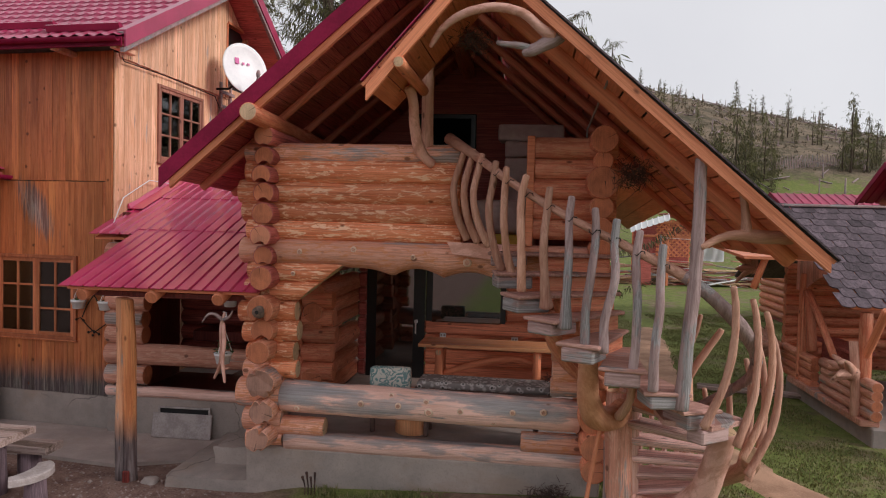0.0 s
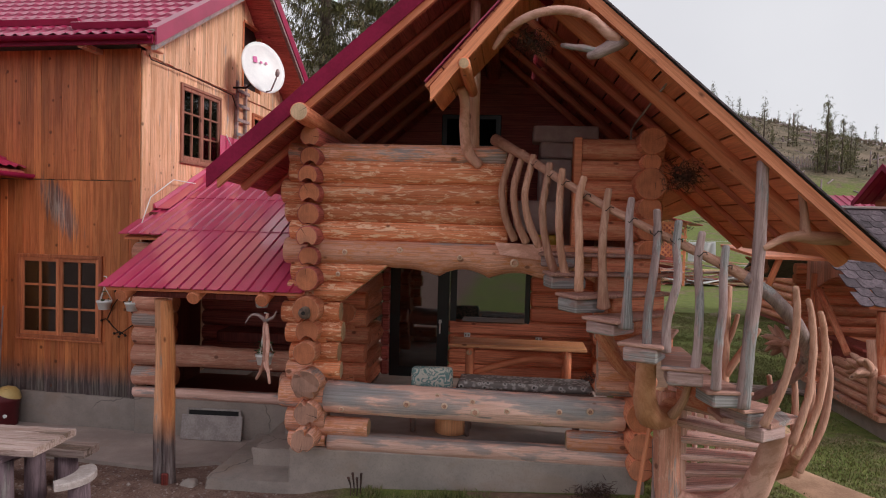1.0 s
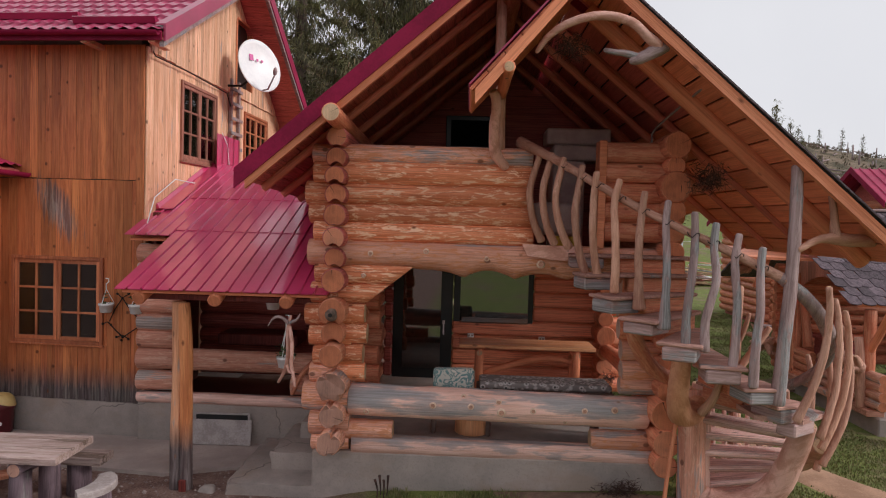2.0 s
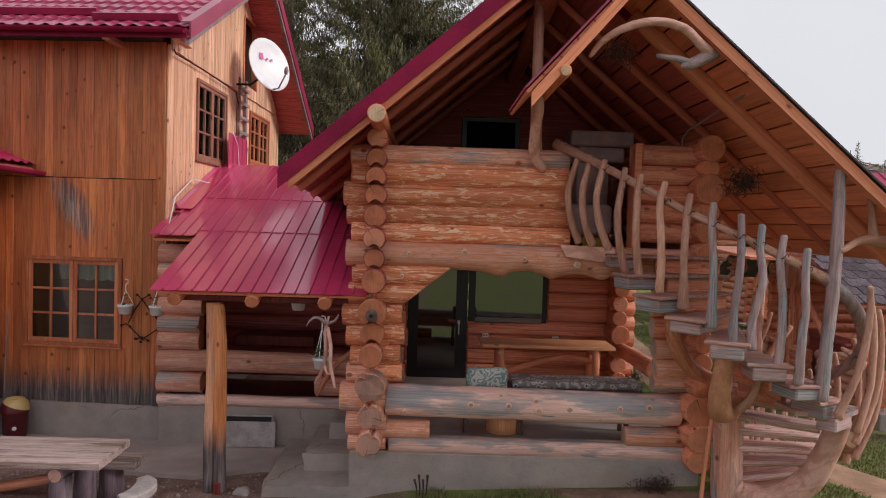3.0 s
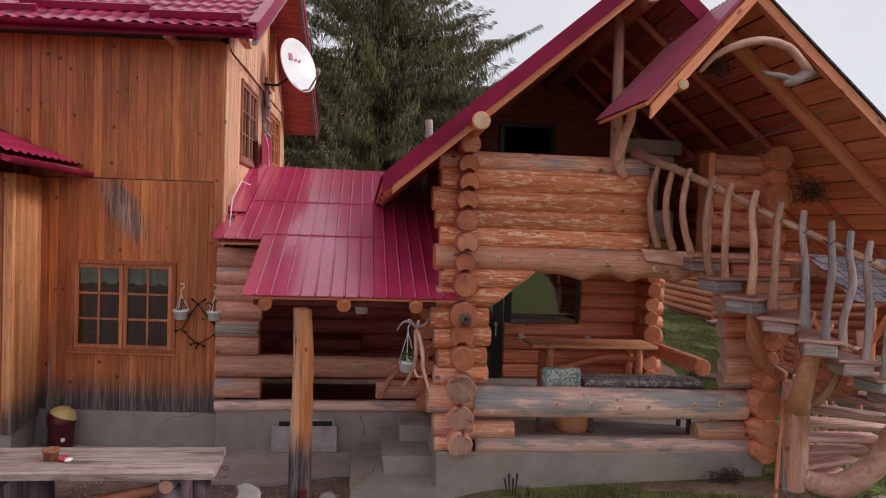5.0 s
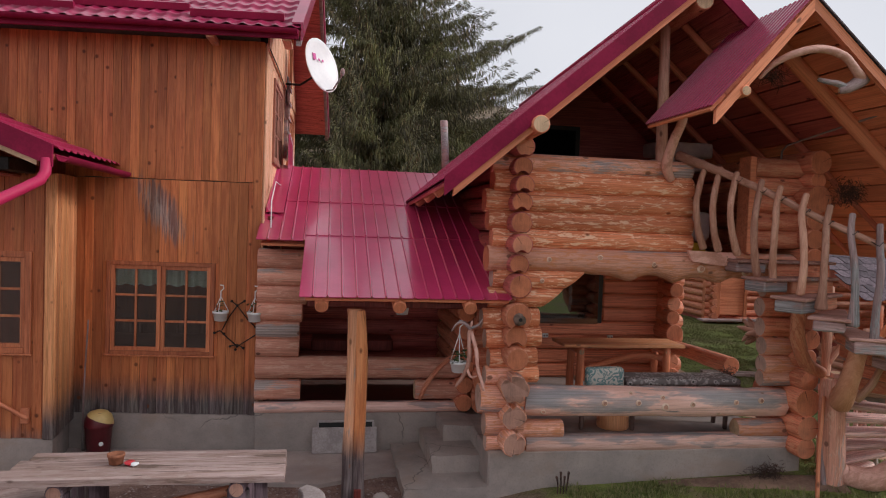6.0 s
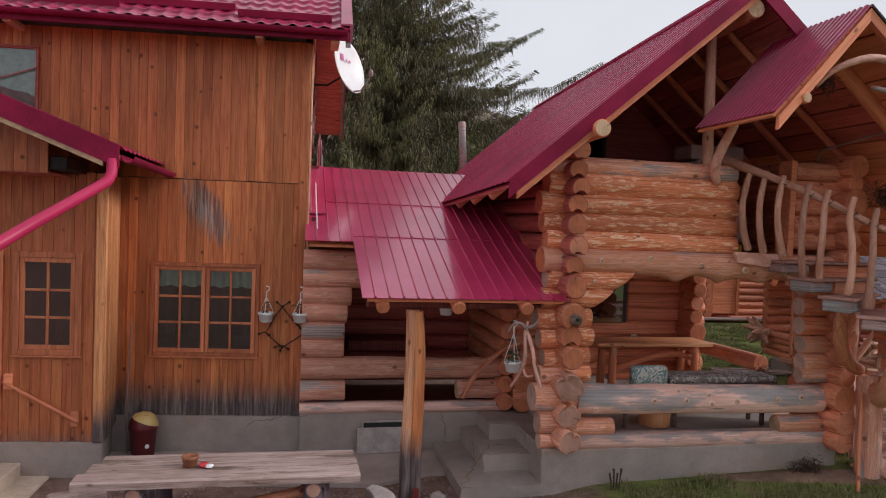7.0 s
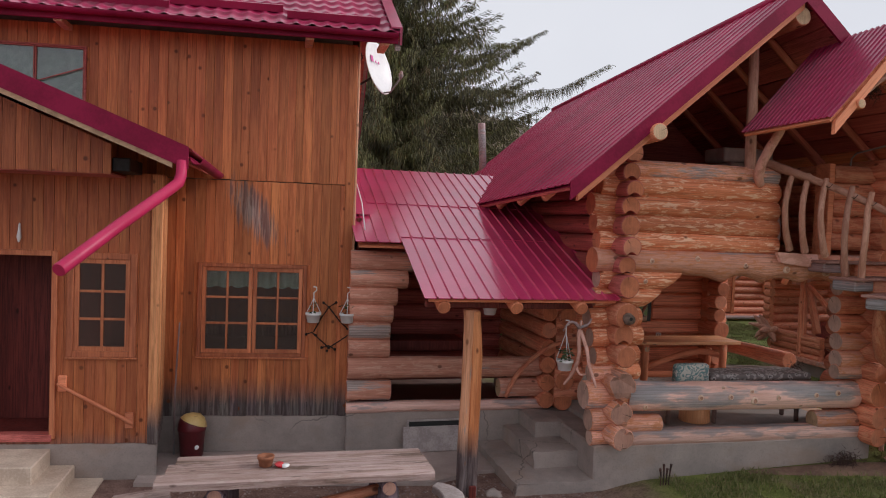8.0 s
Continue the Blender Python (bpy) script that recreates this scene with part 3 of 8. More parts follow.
def scallop_beam():
    """The long lintel log with a wavy lower edge."""
    bm = bmesh.new()
    n, sides = 64, 16
    x0, x1 = -3.24, 0.55
    rows = []
    for i in range(n + 1):
        f = i / n
        x = x0 + (x1 - x0) * f
        drop = 0.0
        if x > -2.1:
            k = (x + 2.1) / 0.56
            drop = 0.085 * abs(math.sin(math.pi * k)) ** 0.8 + 0.02
            drop = 0.12 - drop + 0.03 * noise.noise(Vector((x * 2, 0, 0)))
            drop *= min(1, (x + 2.1) / 0.3)
        row = []
        for k in range(sides):
            a = 2 * math.pi * k / sides
            dz, dy = math.sin(a), math.cos(a)
            r = 0.145 * (1 + 0.06 * noise.noise(Vector((x * 3, dy * 2, dz * 2))))
            z = 2.715 + r * dz - (drop * max(0, -dz) ** 0.7)
            row.append(bm.verts.new((x, 7.61 + 1.1 * r * dy, z)))
        rows.append(row)
    for a, b in zip(rows, rows[1:]):
        for k in range(sides):
            f = bm.faces.new((a[k], a[(k + 1) % sides], b[(k + 1) % sides], b[k]))
            f.smooth = True
    bm.faces.new(rows[0]).material_index = 1
    bm.faces.new(rows[-1][::-1]).material_index = 1
    bmesh.ops.recalc_face_normals(bm, faces=bm.faces[:])
    part("lintel_log", bm, [M_log_top, M_end], cabin, "weathered lintel log with a wavy carved lower edge")


scallop_beam()


def cut_log(p0, p1, r, shear, mats=None, name="bracket_log"):
    """A log whose far end is sawn on a slant."""
    ob = log(cabin, p0, p1, r, r, mats, name)
    length = (Vector(p1) - Vector(p0)).length
    for v in ob.data.vertices:
        f = max(0.0, (v.co.x - length * 0.4) / (length * 0.6))
        v.co.x += f * shear * v.co.z / r
    return ob


cut_log((-2.9, 7.6, 2.49), (-2.2, 7.6, 2.49), .115, 0.14, [M_log_pale, M_end_pale])
cut_log((-2.9, 7.6, 2.28), (-2.46, 7.6, 2.28), .115, 0.14, [M_log_pale, M_end_pale])
for z, r in ((2.05, .115), (1.83, .118), (1.6, .115), (1.4, .1)):
    log(cabin, (-2.9, 7.6, z), (-2.6 + 0.02 * math.sin(z * 11), 7.6, z), r, r, [M_log_pale, M_end_pale], "pillar_log")
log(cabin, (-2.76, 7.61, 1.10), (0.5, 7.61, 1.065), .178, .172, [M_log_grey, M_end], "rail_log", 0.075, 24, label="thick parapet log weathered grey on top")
log(cabin, (-2.9, 7.6, 0.76), (-2.27, 7.6, 0.76), .115, .11, [M_log_top, M_end_pale], "stub_log")
log(cabin, (-0.11, 7.6, 0.75), (0.55, 7.6, 0.75), .115, .12, [M_log_top, M_end_pale], "stub_log")
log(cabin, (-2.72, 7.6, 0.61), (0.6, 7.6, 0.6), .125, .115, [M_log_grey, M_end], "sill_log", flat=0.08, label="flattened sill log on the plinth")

# right-hand pillar and corner
for z, r in ((2.46, .13), (2.22, .12), (1.98, .12), (1.75, .12), (1.52, .12), (1.36, .1)):
    log(cabin, (0.17 + 0.03 * math.sin(z * 5), 7.6, z), (0.78, 7.6, z), r, r, [M_log_top if z < 1.8 else M_log, M_end_worn], "pillar_log")
for z, r, y0 in ((3.95, .14, 7.3), (3.74, .10, 7.33), (3.52, .165, 7.3), (3.27, .12, 7.34), (3.05, .12, 7.33), (2.83, .12, 7.33), (2.6, .13, 7.3), (2.35, .12, 7.35), (2.1, .12, 7.33), (1.87, .12, 7.3), (1.63, .12, 7.35), (1.38, .12, 7.3), (1.12, .17, 7.3), (0.82, .15, 7.28), (0.58, .13, 7.3)):
    log(cabin, (X1 + 0.02, y0, z), (X1, 11.3 if z > 2.5 else 8.15, z), r, r * 0.96, sides=24)
for z, r in ((3.88, .115), (3.66, .11), (3.45, .11), (3.24, .11), (3.03, .11)):
    log(cabin, (-0.05, 7.6, z), (0.8, 7.6, z), r, r, [M_log, M_end])
part("jamb_board", boxed(-0.13, -0.05, 7.5, 7.74, 2.85, 4.0), M_rafter, cabin)
for z, r in ((2.35, .12), (2.13, .12), (1.9, .12), (1.67, .12), (1.42, .15), (1.18, .13), (0.95, .13), (0.72, .13)):
    log(cabin, (X1, 10.62 + 0.04 * math.sin(z * 8), z), (X1, 11.4, z), r, r)
    log(cabin, (X1 - 0.1, 11.0, z - 0.1), (X1 + 0.3, 11.0, z - 0.1), r * 0.95, r * 0.95)
log(cabin, (X1 + 0.02, 10.75, 1.2), (0.66, 8.97, 1.225), .105, .125, [M_log, M_end], "side_rail_log", 0.06, 20)

M_inner = wood("porch_wall_wood", (0.82, 0.34, 0.155), (0.6, 0.2, 0.085), rough=0.4)
# porch back wall of broad hewn logs with a dark glazed door and window
for i in range(9):
    z = 0.6 + i * 0.235
    for x0, x1 in (((-2.8, -2.66), (-1.72, X1)) if z < 1.4 else ((-2.8, -2.66), (-0.45, X1))):
        bm = boxed(x0, x1, 11.05, 11.27, z + 0.004, z + 0.231, 0.03)
        part("wall_plank", bm, M_inner if x1 > 0 else M_red, cabin, m=None)
door = part("porch_door", boxed(-2.66, -1.72, 11.06, 11.14, 0.55, 2.5, 0.01), M_black, cabin, "black framed glazed door")
M_glass, _t, _b = nodes_of("dark_glass")
_b.inputs["Base Color"].default_value, _b.inputs["Roughness"].default_value = (0.012, 0.014, 0.013, 1), 0.03
_b.inputs["Specular IOR Level"].default_value = 1.0
_b.inputs["IOR"].default_value = 1.95
part("door_pane", boxed(-2.5, -1.9, 11.045, 11.06, 0.75, 2.4, 0.002), M_glass, door, "dark reflecting glass")
_h = tube([(-1.85, 10.99, 1.5), (-1.85, 10.99, 1.38), (-1.85, 10.99, 1.30)], [.012] * 3, 8)
box(_h, -1.87, -1.83, 10.985, 11.06, 1.47, 1.52)
part("door_handle", _h, [M_white, M_white], door, "steel lever handle")
win = part("porch_window", boxed(-1.7, -0.45, 11.055, 11.14, 1.41, 2.5, 0.01), M_black, cabin, "wide black framed window")
part("window_pane", boxed(-1.6, -0.53, 11.04, 11.055, 1.5, 2.42, 0.002), M_glass, win, "dark reflecting glass")

# loft floor, back gable
part("loft_floor", boxed(-2.8, 0.5, 7.72, 11.1, 2.6, 2.72, 0.01), M_rafter, cabin)
_g = extrude([(-2.8, 2.7), (0.5, 2.7), (0.5, 4.4), (RIDGE[0], RIDGE[1] - 0.15), (-2.8, 4.2)], 0.1)
part("back_gable", _g, M_red, cabin, "dark red stained boards", pose(0, 11.05, 0))
# near-black, rough pane that hardly mirrors anything
M_loft_pane = plain("near_black_loft_pane", (0.006, 0.007, 0.008), (0.004, 0.004, 0.005), rough=0.8, strength=0.02, spec=0.05)
_lw = part("loft_window", boxed(-1.9, -0.98, 11.0, 11.06, 4.2, 4.74, 0.01), M_black, cabin, "dark loft window")
part("window_pane", boxed(-1.82, -1.06, 10.99, 11.0, 4.27, 4.67, 0.002), M_loft_pane, _lw)


# roof: sheathing, metal and rafters
def sloped_boards(parent, xa, za, xb, zb, y0, y1, thick=0.03, width=0.2, mat=None, name="roof_board", sag=0.0):
    """Sheathing boards laid along the ridge, side by side down the slope."""
    d = Vector((xb - xa, 0, zb - za))
    n = max(1, int(d.length / width))
    for i in range(n):
        p, q = Vector((xa, 0, za)) + d * (i / n), Vector((xa, 0, za)) + d * ((i + (0.955 if width < 0.21 else 0.925)) / n)
        if q.x < p.x:
            p, q = q, p
        bm = slab([(p.x, y0, p.z), (q.x, y0, q.z), (q.x, y1, q.z - sag), (p.x, y1, p.z - sag)], thick)
        turn = Matrix.Rotation(radians(90), 4, "Z")
        bm.transform(turn.inverted())
        part(name, bm, mat or M_red, parent, "", turn)


EL = (-3.86, RIDGE[1] - SL * (RIDGE[0] + 3.86))        # left eave
ER = (2.36, AP[1] - 0.865 * (2.36 - AP[0]))               # right eave
ED = (-1.53, 4.25)                                      # front gable's left eave
roof = part("roof", slab([(EL[0], YF, EL[1]), (RIDGE[0], YF, RIDGE[1]), (RIDGE[0], YB, RIDGE[1] - SAG), (EL[0], YB, EL[1] - SAG)], 0.012), M_metal_dull, cabin, "magenta sheet metal roof over dark red boards")
up = Vector((-SL, 0, 1)).normalized()
LEN = math.hypot(RIDGE[0] - EL[0], RIDGE[1] - EL[1])
_o = Vector((EL[0], YF, EL[1])) + up * 0.03
part("roof_sheet", ribbed(_o, (0, YB - YF, -SAG), (1, 0, SL), YB - YF, LEN, 0.2, 0.012, 0.6), M_roof, roof, "ribbed magenta sheet")
part("ridge_cap", tube([(RIDGE[0], YF - 0.02, RIDGE[1] + 0.05), (RIDGE[0], YB, RIDGE[1] + 0.05 - SAG)], [0.05, 0.05], 10, cap=0.004, end_mat=0), M_roof, roof)
sloped_boards(roof, EL[0], EL[1] - 0.02, RIDGE[0], RIDGE[1] - 0.02, YF + 0.03, YB, sag=SAG)
# right slope: the strip above the front gable's ridge, and the part behind it
GF, GB = 5.95, 9.8
XR = 1.77
slope_r = lambda x: RIDGE[1] - SL * (x - RIDGE[0])
for xa, xb, y0, y1 in ((RIDGE[0], AP[0] - 0.02, YF + 0.03, YB), (AP[0], 0.72, GB + 0.02, YB), (0.72, XR, GB + 0.02, YB)):
    sg = SAG * (y1 - YF) / (YB - YF)
    sloped_boards(roof, xa, slope_r(xa) - 0.02, xb, slope_r(xb) - 0.02, y0, y1, sag=sg, mat=M_rafter if xa > 0.7 else M_red)
    part("roof_sheet", slab([(xa, y0 - 0.03, slope_r(xa)), (xb, y0 - 0.03, slope_r(xb)), (xb, y1, slope_r(xb) - sg), (xa, y1, slope_r(xa) - sg)], 0.012), M_metal, roof)


def rake(parent, xa, za, xb, zb, y, h=0.2, t=0.03, mat=None, name="fascia", drop=0.0):
    """A barge board along the front edge of a slope."""
    m = aim((xa, y, za), (xb, y, zb))
    bm = extrude([(xa, za - drop), (xb, zb - drop), (xb, zb - drop - h), (xa, za - drop - h)], t)
    bm.transform(m.inverted() @ Matrix.Translation((0, y, 0)))
    return part(name, bm, mat or M_metal_dull, parent, "", m)


rake(roof, EL[0], EL[1] + 0.05, RIDGE[0], RIDGE[1] + 0.05, YF - 0.03, 0.2)
rake(roof, RIDGE[0], RIDGE[1] + 0.05, -0.35, RIDGE[1] + 0.05 - SL * (-0.35 - RIDGE[0]), YF - 0.03, 0.2)
rake(roof, EL[0] + 0.1, EL[1] - 0.05, RIDGE[0], RIDGE[1] - 0.13, YF + 0.005, 0.1, 0.06, M_rafter, "barge_board")
log(roof, (RIDGE[0], 6.92, RIDGE[1] - 0.3), (RIDGE[0], YB - 0.3, RIDGE[1] - 0.3 - SAG), 0.11, 0.11, [M_log, M_end_pale], "ridge_log")
for y in (7.75, 8.6, 9.45, 10.3):
    for xa, xb in ((EL[0] + 0.04, RIDGE[0]), (1.1, RIDGE[0])):
        za = RIDGE[1] - SL * abs(xa - RIDGE[0]) - 0.11 - SAG * (y - YF) / (YB - YF)
        log(roof, (xa, y, za), (xb, y, RIDGE[1] - 0.13 - SAG * (y - YF) / (YB - YF)), 0.05, 0.045, [M_rafter_red, M_end], "rafter", 0.03, 8)

# front gable reaching over the stair
gable = part("gable_roof", slab([(AP[0], GF, AP[1]), (ER[0], GF, ER[1]), (ER[0], GB, ER[1]), (AP[0], GB, AP[1])], 0.012), M_iron, cabin, "long lean roof over the outside stair")
XM = 0.72
ZM = AP[1] - 0.865 * (XM - AP[0])
sloped_boards(gable, AP[0], AP[1] - 0.02, XM, ZM - 0.02, GF + 0.02, 6.8, 0.03, 0.25, M_rafter, "sheathing_board")
# darker red copy of the sheathing: shade further under the gable is in it
M_under = wood("shaded_sheathing_wood", (0.62, 0.185, 0.115), (0.48, 0.125, 0.08), calm=0.45, rough=0.5)
sloped_boards(gable, AP[0], AP[1] - 0.02, XM, ZM - 0.02, 6.8, GB, 0.03, 0.25, M_under, "sheathing_board")
sloped_boards(gable, XM, ZM - 0.02, ER[0], ER[1] - 0.02, GF + 0.02, GB, 0.03, 0.25, M_rafter, "sheathing_board")
s2 = (AP[1] - ED[1]) / (AP[0] - ED[0])
l2 = math.hypot(AP[0] - ED[0], AP[1] - ED[1])
part("roof_sheet", ribbed((ED[0], GF, ED[1] + 0.02), (0, 1, 0), (1, 0, s2), 1.4, l2, 0.078, 0.014, 0.5), M_tile, gable, "ribbed magenta sheet")
sloped_boards(gable, ED[0], ED[1] - 0.01, AP[0], AP[1] - 0.01, GF + 0.03, 7.3, 0.03, 0.2, M_rafter, "sheathing_board")
rake(gable, ED[0] + 0.05, ED[1] - 0.02, AP[0], AP[1] - 0.02, GF, 0.13, 0.05, M_rafter, "barge_board")
rake(gable, AP[0], AP[1] - 0.015, ER[0] - 0.06, ER[1] + 0.02, GF, 0.12, 0.07, M_rafter, "barge_board")
rake(gable, AP[0], AP[1] + 0.016, ER[0], ER[1] + 0.016, GF - 0.02, 0.018, 0.02, M_shingle, "drip_edge")
for y, r in ((6.72, 0.085), (7.8, 0.04), (8.8, 0.04), (9.7, 0.05)):
    log(gable, (AP[0] + 0.1, y, AP[1] - 0.13 - r), (ER[0] - 0.1, y, ER[1] + 0.04 - r), r, r, [M_rafter if r > 0.06 else M_rafter_red, M_end], "rafter", 0.03, 10)
# posts under the gables
log(cabin, (-1.2, 7.6, 3.85), (-1.22, 7.62, 5.55), 0.068, 0.055, [M_branch, M_end], "king_post", 0.12, 12)

# ---- boarded house ----
HC = Vector((-5.87, 9.26, 0))
HU = Vector((math.cos(radians(-5.0)), math.sin(radians(-5.0)), 0))
HV = Vector((0.012, 1, 0)).normalized()
HM = Matrix(((HU.x, HV.x, 0, HC.x), (HU.y, HV.y, 0, HC.y), (0, 0, 1, 0), (0, 0, 0, 1)))   # house axes: u along the front, v back, w up


def glass_material(name, tint=(0.75, 0.8, 0.78)):
    m, t, b = nodes_of(name)
    t.nodes.remove(b)
    tr, gl, fr, mx = (t.nodes.new(k) for k in ("ShaderNodeBsdfTransparent", "ShaderNodeBsdfGlossy", "ShaderNodeFresnel", "ShaderNodeMixShader"))
    tr.inputs[0].default_value = (*tint, 1)
    gl.inputs["Roughness"].default_value = 0.03
    fr.inputs[0].default_value = 1.85
    t.links.new(fr.outputs[0], mx.inputs[0])
    t.links.new(tr.outputs[0], mx.inputs[1])
    t.links.new(gl.outputs[0], mx.inputs[2])
    t.links.new(mx.outputs[0], t.nodes["Material Output"].inputs[0])
    return m


M_pane = glass_material("window_glass")
M_curtain = plain("lace_curtain", (0.78, 0.8, 0.74), (0.55, 0.6, 0.52), scale=14, rough=0.95, fine=90)
# the rooms' lack of light is put into this dark wall colour
M_room = plain("dim_room_wall", (0.12, 0.118, 0.1), (0.07, 0.07, 0.058), scale=2, rough=0.95)


def holed(u0, u1, w0, w1, holes, v0, v1):
    """A wall slab in the u-w plane with rectangular openings through it."""
    us = sorted({u0, u1, *(min(max(h[i], u0), u1) for h in holes for i in (0, 1))})
    ws = sorted({w0, w1, *(min(max(h[i], w0), w1) for h in holes for i in (2, 3))})
    bm = bmesh.new()
    for a, b in zip(us, us[1:]):
        run = None
        for c, d in zip(ws, ws[1:]):
            mu, mw = (a + b) / 2, (c + d) / 2
            if any(h[0] < mu < h[1] and h[2] < mw < h[3] for h in holes):
                if run:
                    box(bm, a, b, v0, v1, *run)
                run = None
            else:
                run = (run[0], d) if run else (c, d)
        if run:
            box(bm, a, b, v0, v1, *run)
    return bm


def boards(parent, frame_m, u0, u1, w0, w1, holes=(), top=None, width=0.115, thick=0.022, mat=None, name="board", v=0.0):
    """Vertical cladding boards on the face v of a wall, cut round openings; top(u) gives a sloping upper edge."""
    u = u0
    while u < u1 - 0.02:
        e = min(u1, u + width * RNG.uniform(0.88, 1.12))
        spans = [(w0 + RNG.uniform(-0.006, 0.006), w1)]
        for h in holes:
            if h[0] < (u + e) / 2 < h[1]:
                spans = [s for a, b in spans for s in ((a, min(b, h[2])), (max(a, h[3]), b)) if s[1] - s[0] > 0.02]
                # the rest of a board ripped along the opening's edge
                for p, q in ((u, h[0]), (h[1], e)):
                    if q - p > 0.008:
                        bm = boxed(p + 0.001, q - 0.001, v - thick, v, h[2], min(h[3], w1), 0.003)
                        bm.transform(frame_m)
                        part(name, bm, mat, parent)
        for a, b in spans:
            t = thick + RNG.uniform(-0.003, 0.004)
            if top and b == w1:
                bl, br = top(u), top(e)
                if min(bl, br) <= a + 0.02:
                    continue
                bm = extrude([(u + 0.002, a), (e - 0.002, a), (e - 0.002, br), (u + 0.002, bl)], t)
                bmesh.ops.translate(bm, vec=(0, v - t, 0), verts=bm.verts)
            else:
                bm = boxed(u + 0.001, e - 0.001, v - t, v, a, b, 0.003)
            bm.transform(frame_m)
            part(name, bm, mat, parent)
        u = e


def window(parent, fm, u0, u1, w0, w1, leaves=2, cols=2, rows=3, trim=0.05, sash=0.05, mat=None, curtain=False, v=0.0, label="brown wooden casement window with small panes"):
    """A timber casement window: trim, leaves with glazing bars, one pane a light, sill."""
    mat = mat or M_frame
    bm = bmesh.new()
    for a, b, c, d in ((u0, u0 + trim, w0, w1), (u1 - trim, u1, w0, w1), (u0 + trim, u1 - trim, w1 - trim, w1), (u0 + trim, u1 - trim, w0, w0 + trim)):
        box(bm, a, b, v - 0.045, v + 0.06, c, d, 0.006)
    bm.transform(fm)
    frame_ob = part("window", bm, M_trim if mat is M_frame else mat, parent, label)
    iu0, iu1, iw0, iw1 = u0 + trim, u1 - trim, w0 + trim, w1 - trim
    lw = (iu1 - iu0) / leaves
    for i in range(leaves):
        a, b = iu0 + i * lw + 0.003, iu0 + (i + 1) * lw - 0.003
        s = sash
        pw, ph = (b - a - 2 * s) / cols, (iw1 - iw0 - 2 * s) / rows
        bars = [("stile", a, a + s, iw0, iw1, 0.03), ("stile", b - s, b, iw0, iw1, 0.03), ("rail", a + s, b - s, iw1 - s, iw1, 0.03), ("rail", a + s, b - s, iw0, iw0 + s, 0.03)]
        bars += [("glazing_bar", a + s + k * pw - 0.014, a + s + k * pw + 0.014, iw0 + s, iw1 - s, 0.025) for k in range(1, cols)]
        bars += [("glazing_bar", a + s, b - s, iw0 + s + k * ph - 0.014, iw0 + s + k * ph + 0.014, 0.021) for k in range(1, rows)]
        for nm, p, q, c, d, dep in bars:
            bm = boxed(p, q, v - dep, v + 0.015, c, d, 0.004)
            bm.transform(fm)
            part(nm, bm, mat, frame_ob)
        for k in range(cols):
            for r in range(rows):
                x, z = a + s + k * pw, iw0 + s + r * ph
                bm = boxed(x + 0.002, x + pw - 0.002, v - 0.004, v - 0.001, z + 0.002, z + ph - 0.002, 0)
                bm.transform(fm)
                p = part("pane", bm, M_pane, frame_ob)
                p.visible_shadow = False
    bm = boxed(u0 - 0.012, u1 + 0.012, v - 0.055, v + 0.02, w0 - 0.022, w0, 0.006)
    bm.transform(fm)
    part("sill", bm, mat, frame_ob)
    if curtain:
        bm = bmesh.new()
        n = 60
        ring = []
        for k in range(n + 1):
            f = k / n
            x = iu0 + f * (iu1 - iu0)
            y = v + 0.045 + 0.012 * math.sin(f * 75)
            lo = iw1 - 0.24 - 0.03 * abs(math.sin(f * math.pi * 7))
            ring.append((bm.verts.new((x, y, iw1)), bm.verts.new((x, y, lo)), bm.verts.new((x, y + 0.004, lo)), bm.verts.new((x, y + 0.004, iw1))))
        for p, q in zip(ring, ring[1:]):
            bm.faces.new((p[0], q[0], q[1], p[1]))
            bm.faces.new((p[2], q[2], q[3], p[3]))
            bm.faces.new((p[1], q[1], q[2], p[2]))
        bm.transform(fm)
        part("curtain", bm, M_curtain, frame_ob, "short scalloped lace curtain")
    return frame_ob


house = thing("boarded_house", -8, 11, 0, "two-storey house clad in varnished vertical boards, red tile-sheet roof", "house")
EAVE, HS, RV, RW = 5.26, 0.56, 3.2, 7.32
W_MAIN = (-1.905, -0.55, 1.265, 2.46)
W_UP = (-4.46, -3.28, 4.2, 5.06)
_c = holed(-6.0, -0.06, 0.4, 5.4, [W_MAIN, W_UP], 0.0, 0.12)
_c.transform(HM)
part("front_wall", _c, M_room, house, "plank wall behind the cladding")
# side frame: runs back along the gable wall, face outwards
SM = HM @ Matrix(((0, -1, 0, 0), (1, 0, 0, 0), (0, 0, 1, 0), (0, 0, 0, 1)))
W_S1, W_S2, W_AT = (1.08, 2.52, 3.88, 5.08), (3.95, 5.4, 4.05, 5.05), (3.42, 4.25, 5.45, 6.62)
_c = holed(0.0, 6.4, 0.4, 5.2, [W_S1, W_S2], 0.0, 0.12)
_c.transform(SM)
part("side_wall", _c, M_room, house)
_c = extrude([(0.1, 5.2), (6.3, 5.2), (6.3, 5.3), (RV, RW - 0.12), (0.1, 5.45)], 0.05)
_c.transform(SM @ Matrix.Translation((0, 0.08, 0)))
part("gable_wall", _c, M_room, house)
for u0, u1, v0, v1 in ((-6.1, -6.0, 0, 6.4), (-6.0, 0, 6.3, 6.4)):
    _c = boxed(u0, u1, v0, v1, 0.4, 5.2, 0)
    _c.transform(HM)
    part("back_wall", _c, M_board, house)
for w in (0.45, 3.0, 5.15):
    _c = boxed(-5.9, -0.15, 0.15, 6.2, w, w + 0.04, 0)
    _c.transform(HM)
    part("storey_floor", _c, M_room, house)
_c = boxed(-6.0, 0.03, -0.02, 6.4, -0.1, 0.50, 0.012)
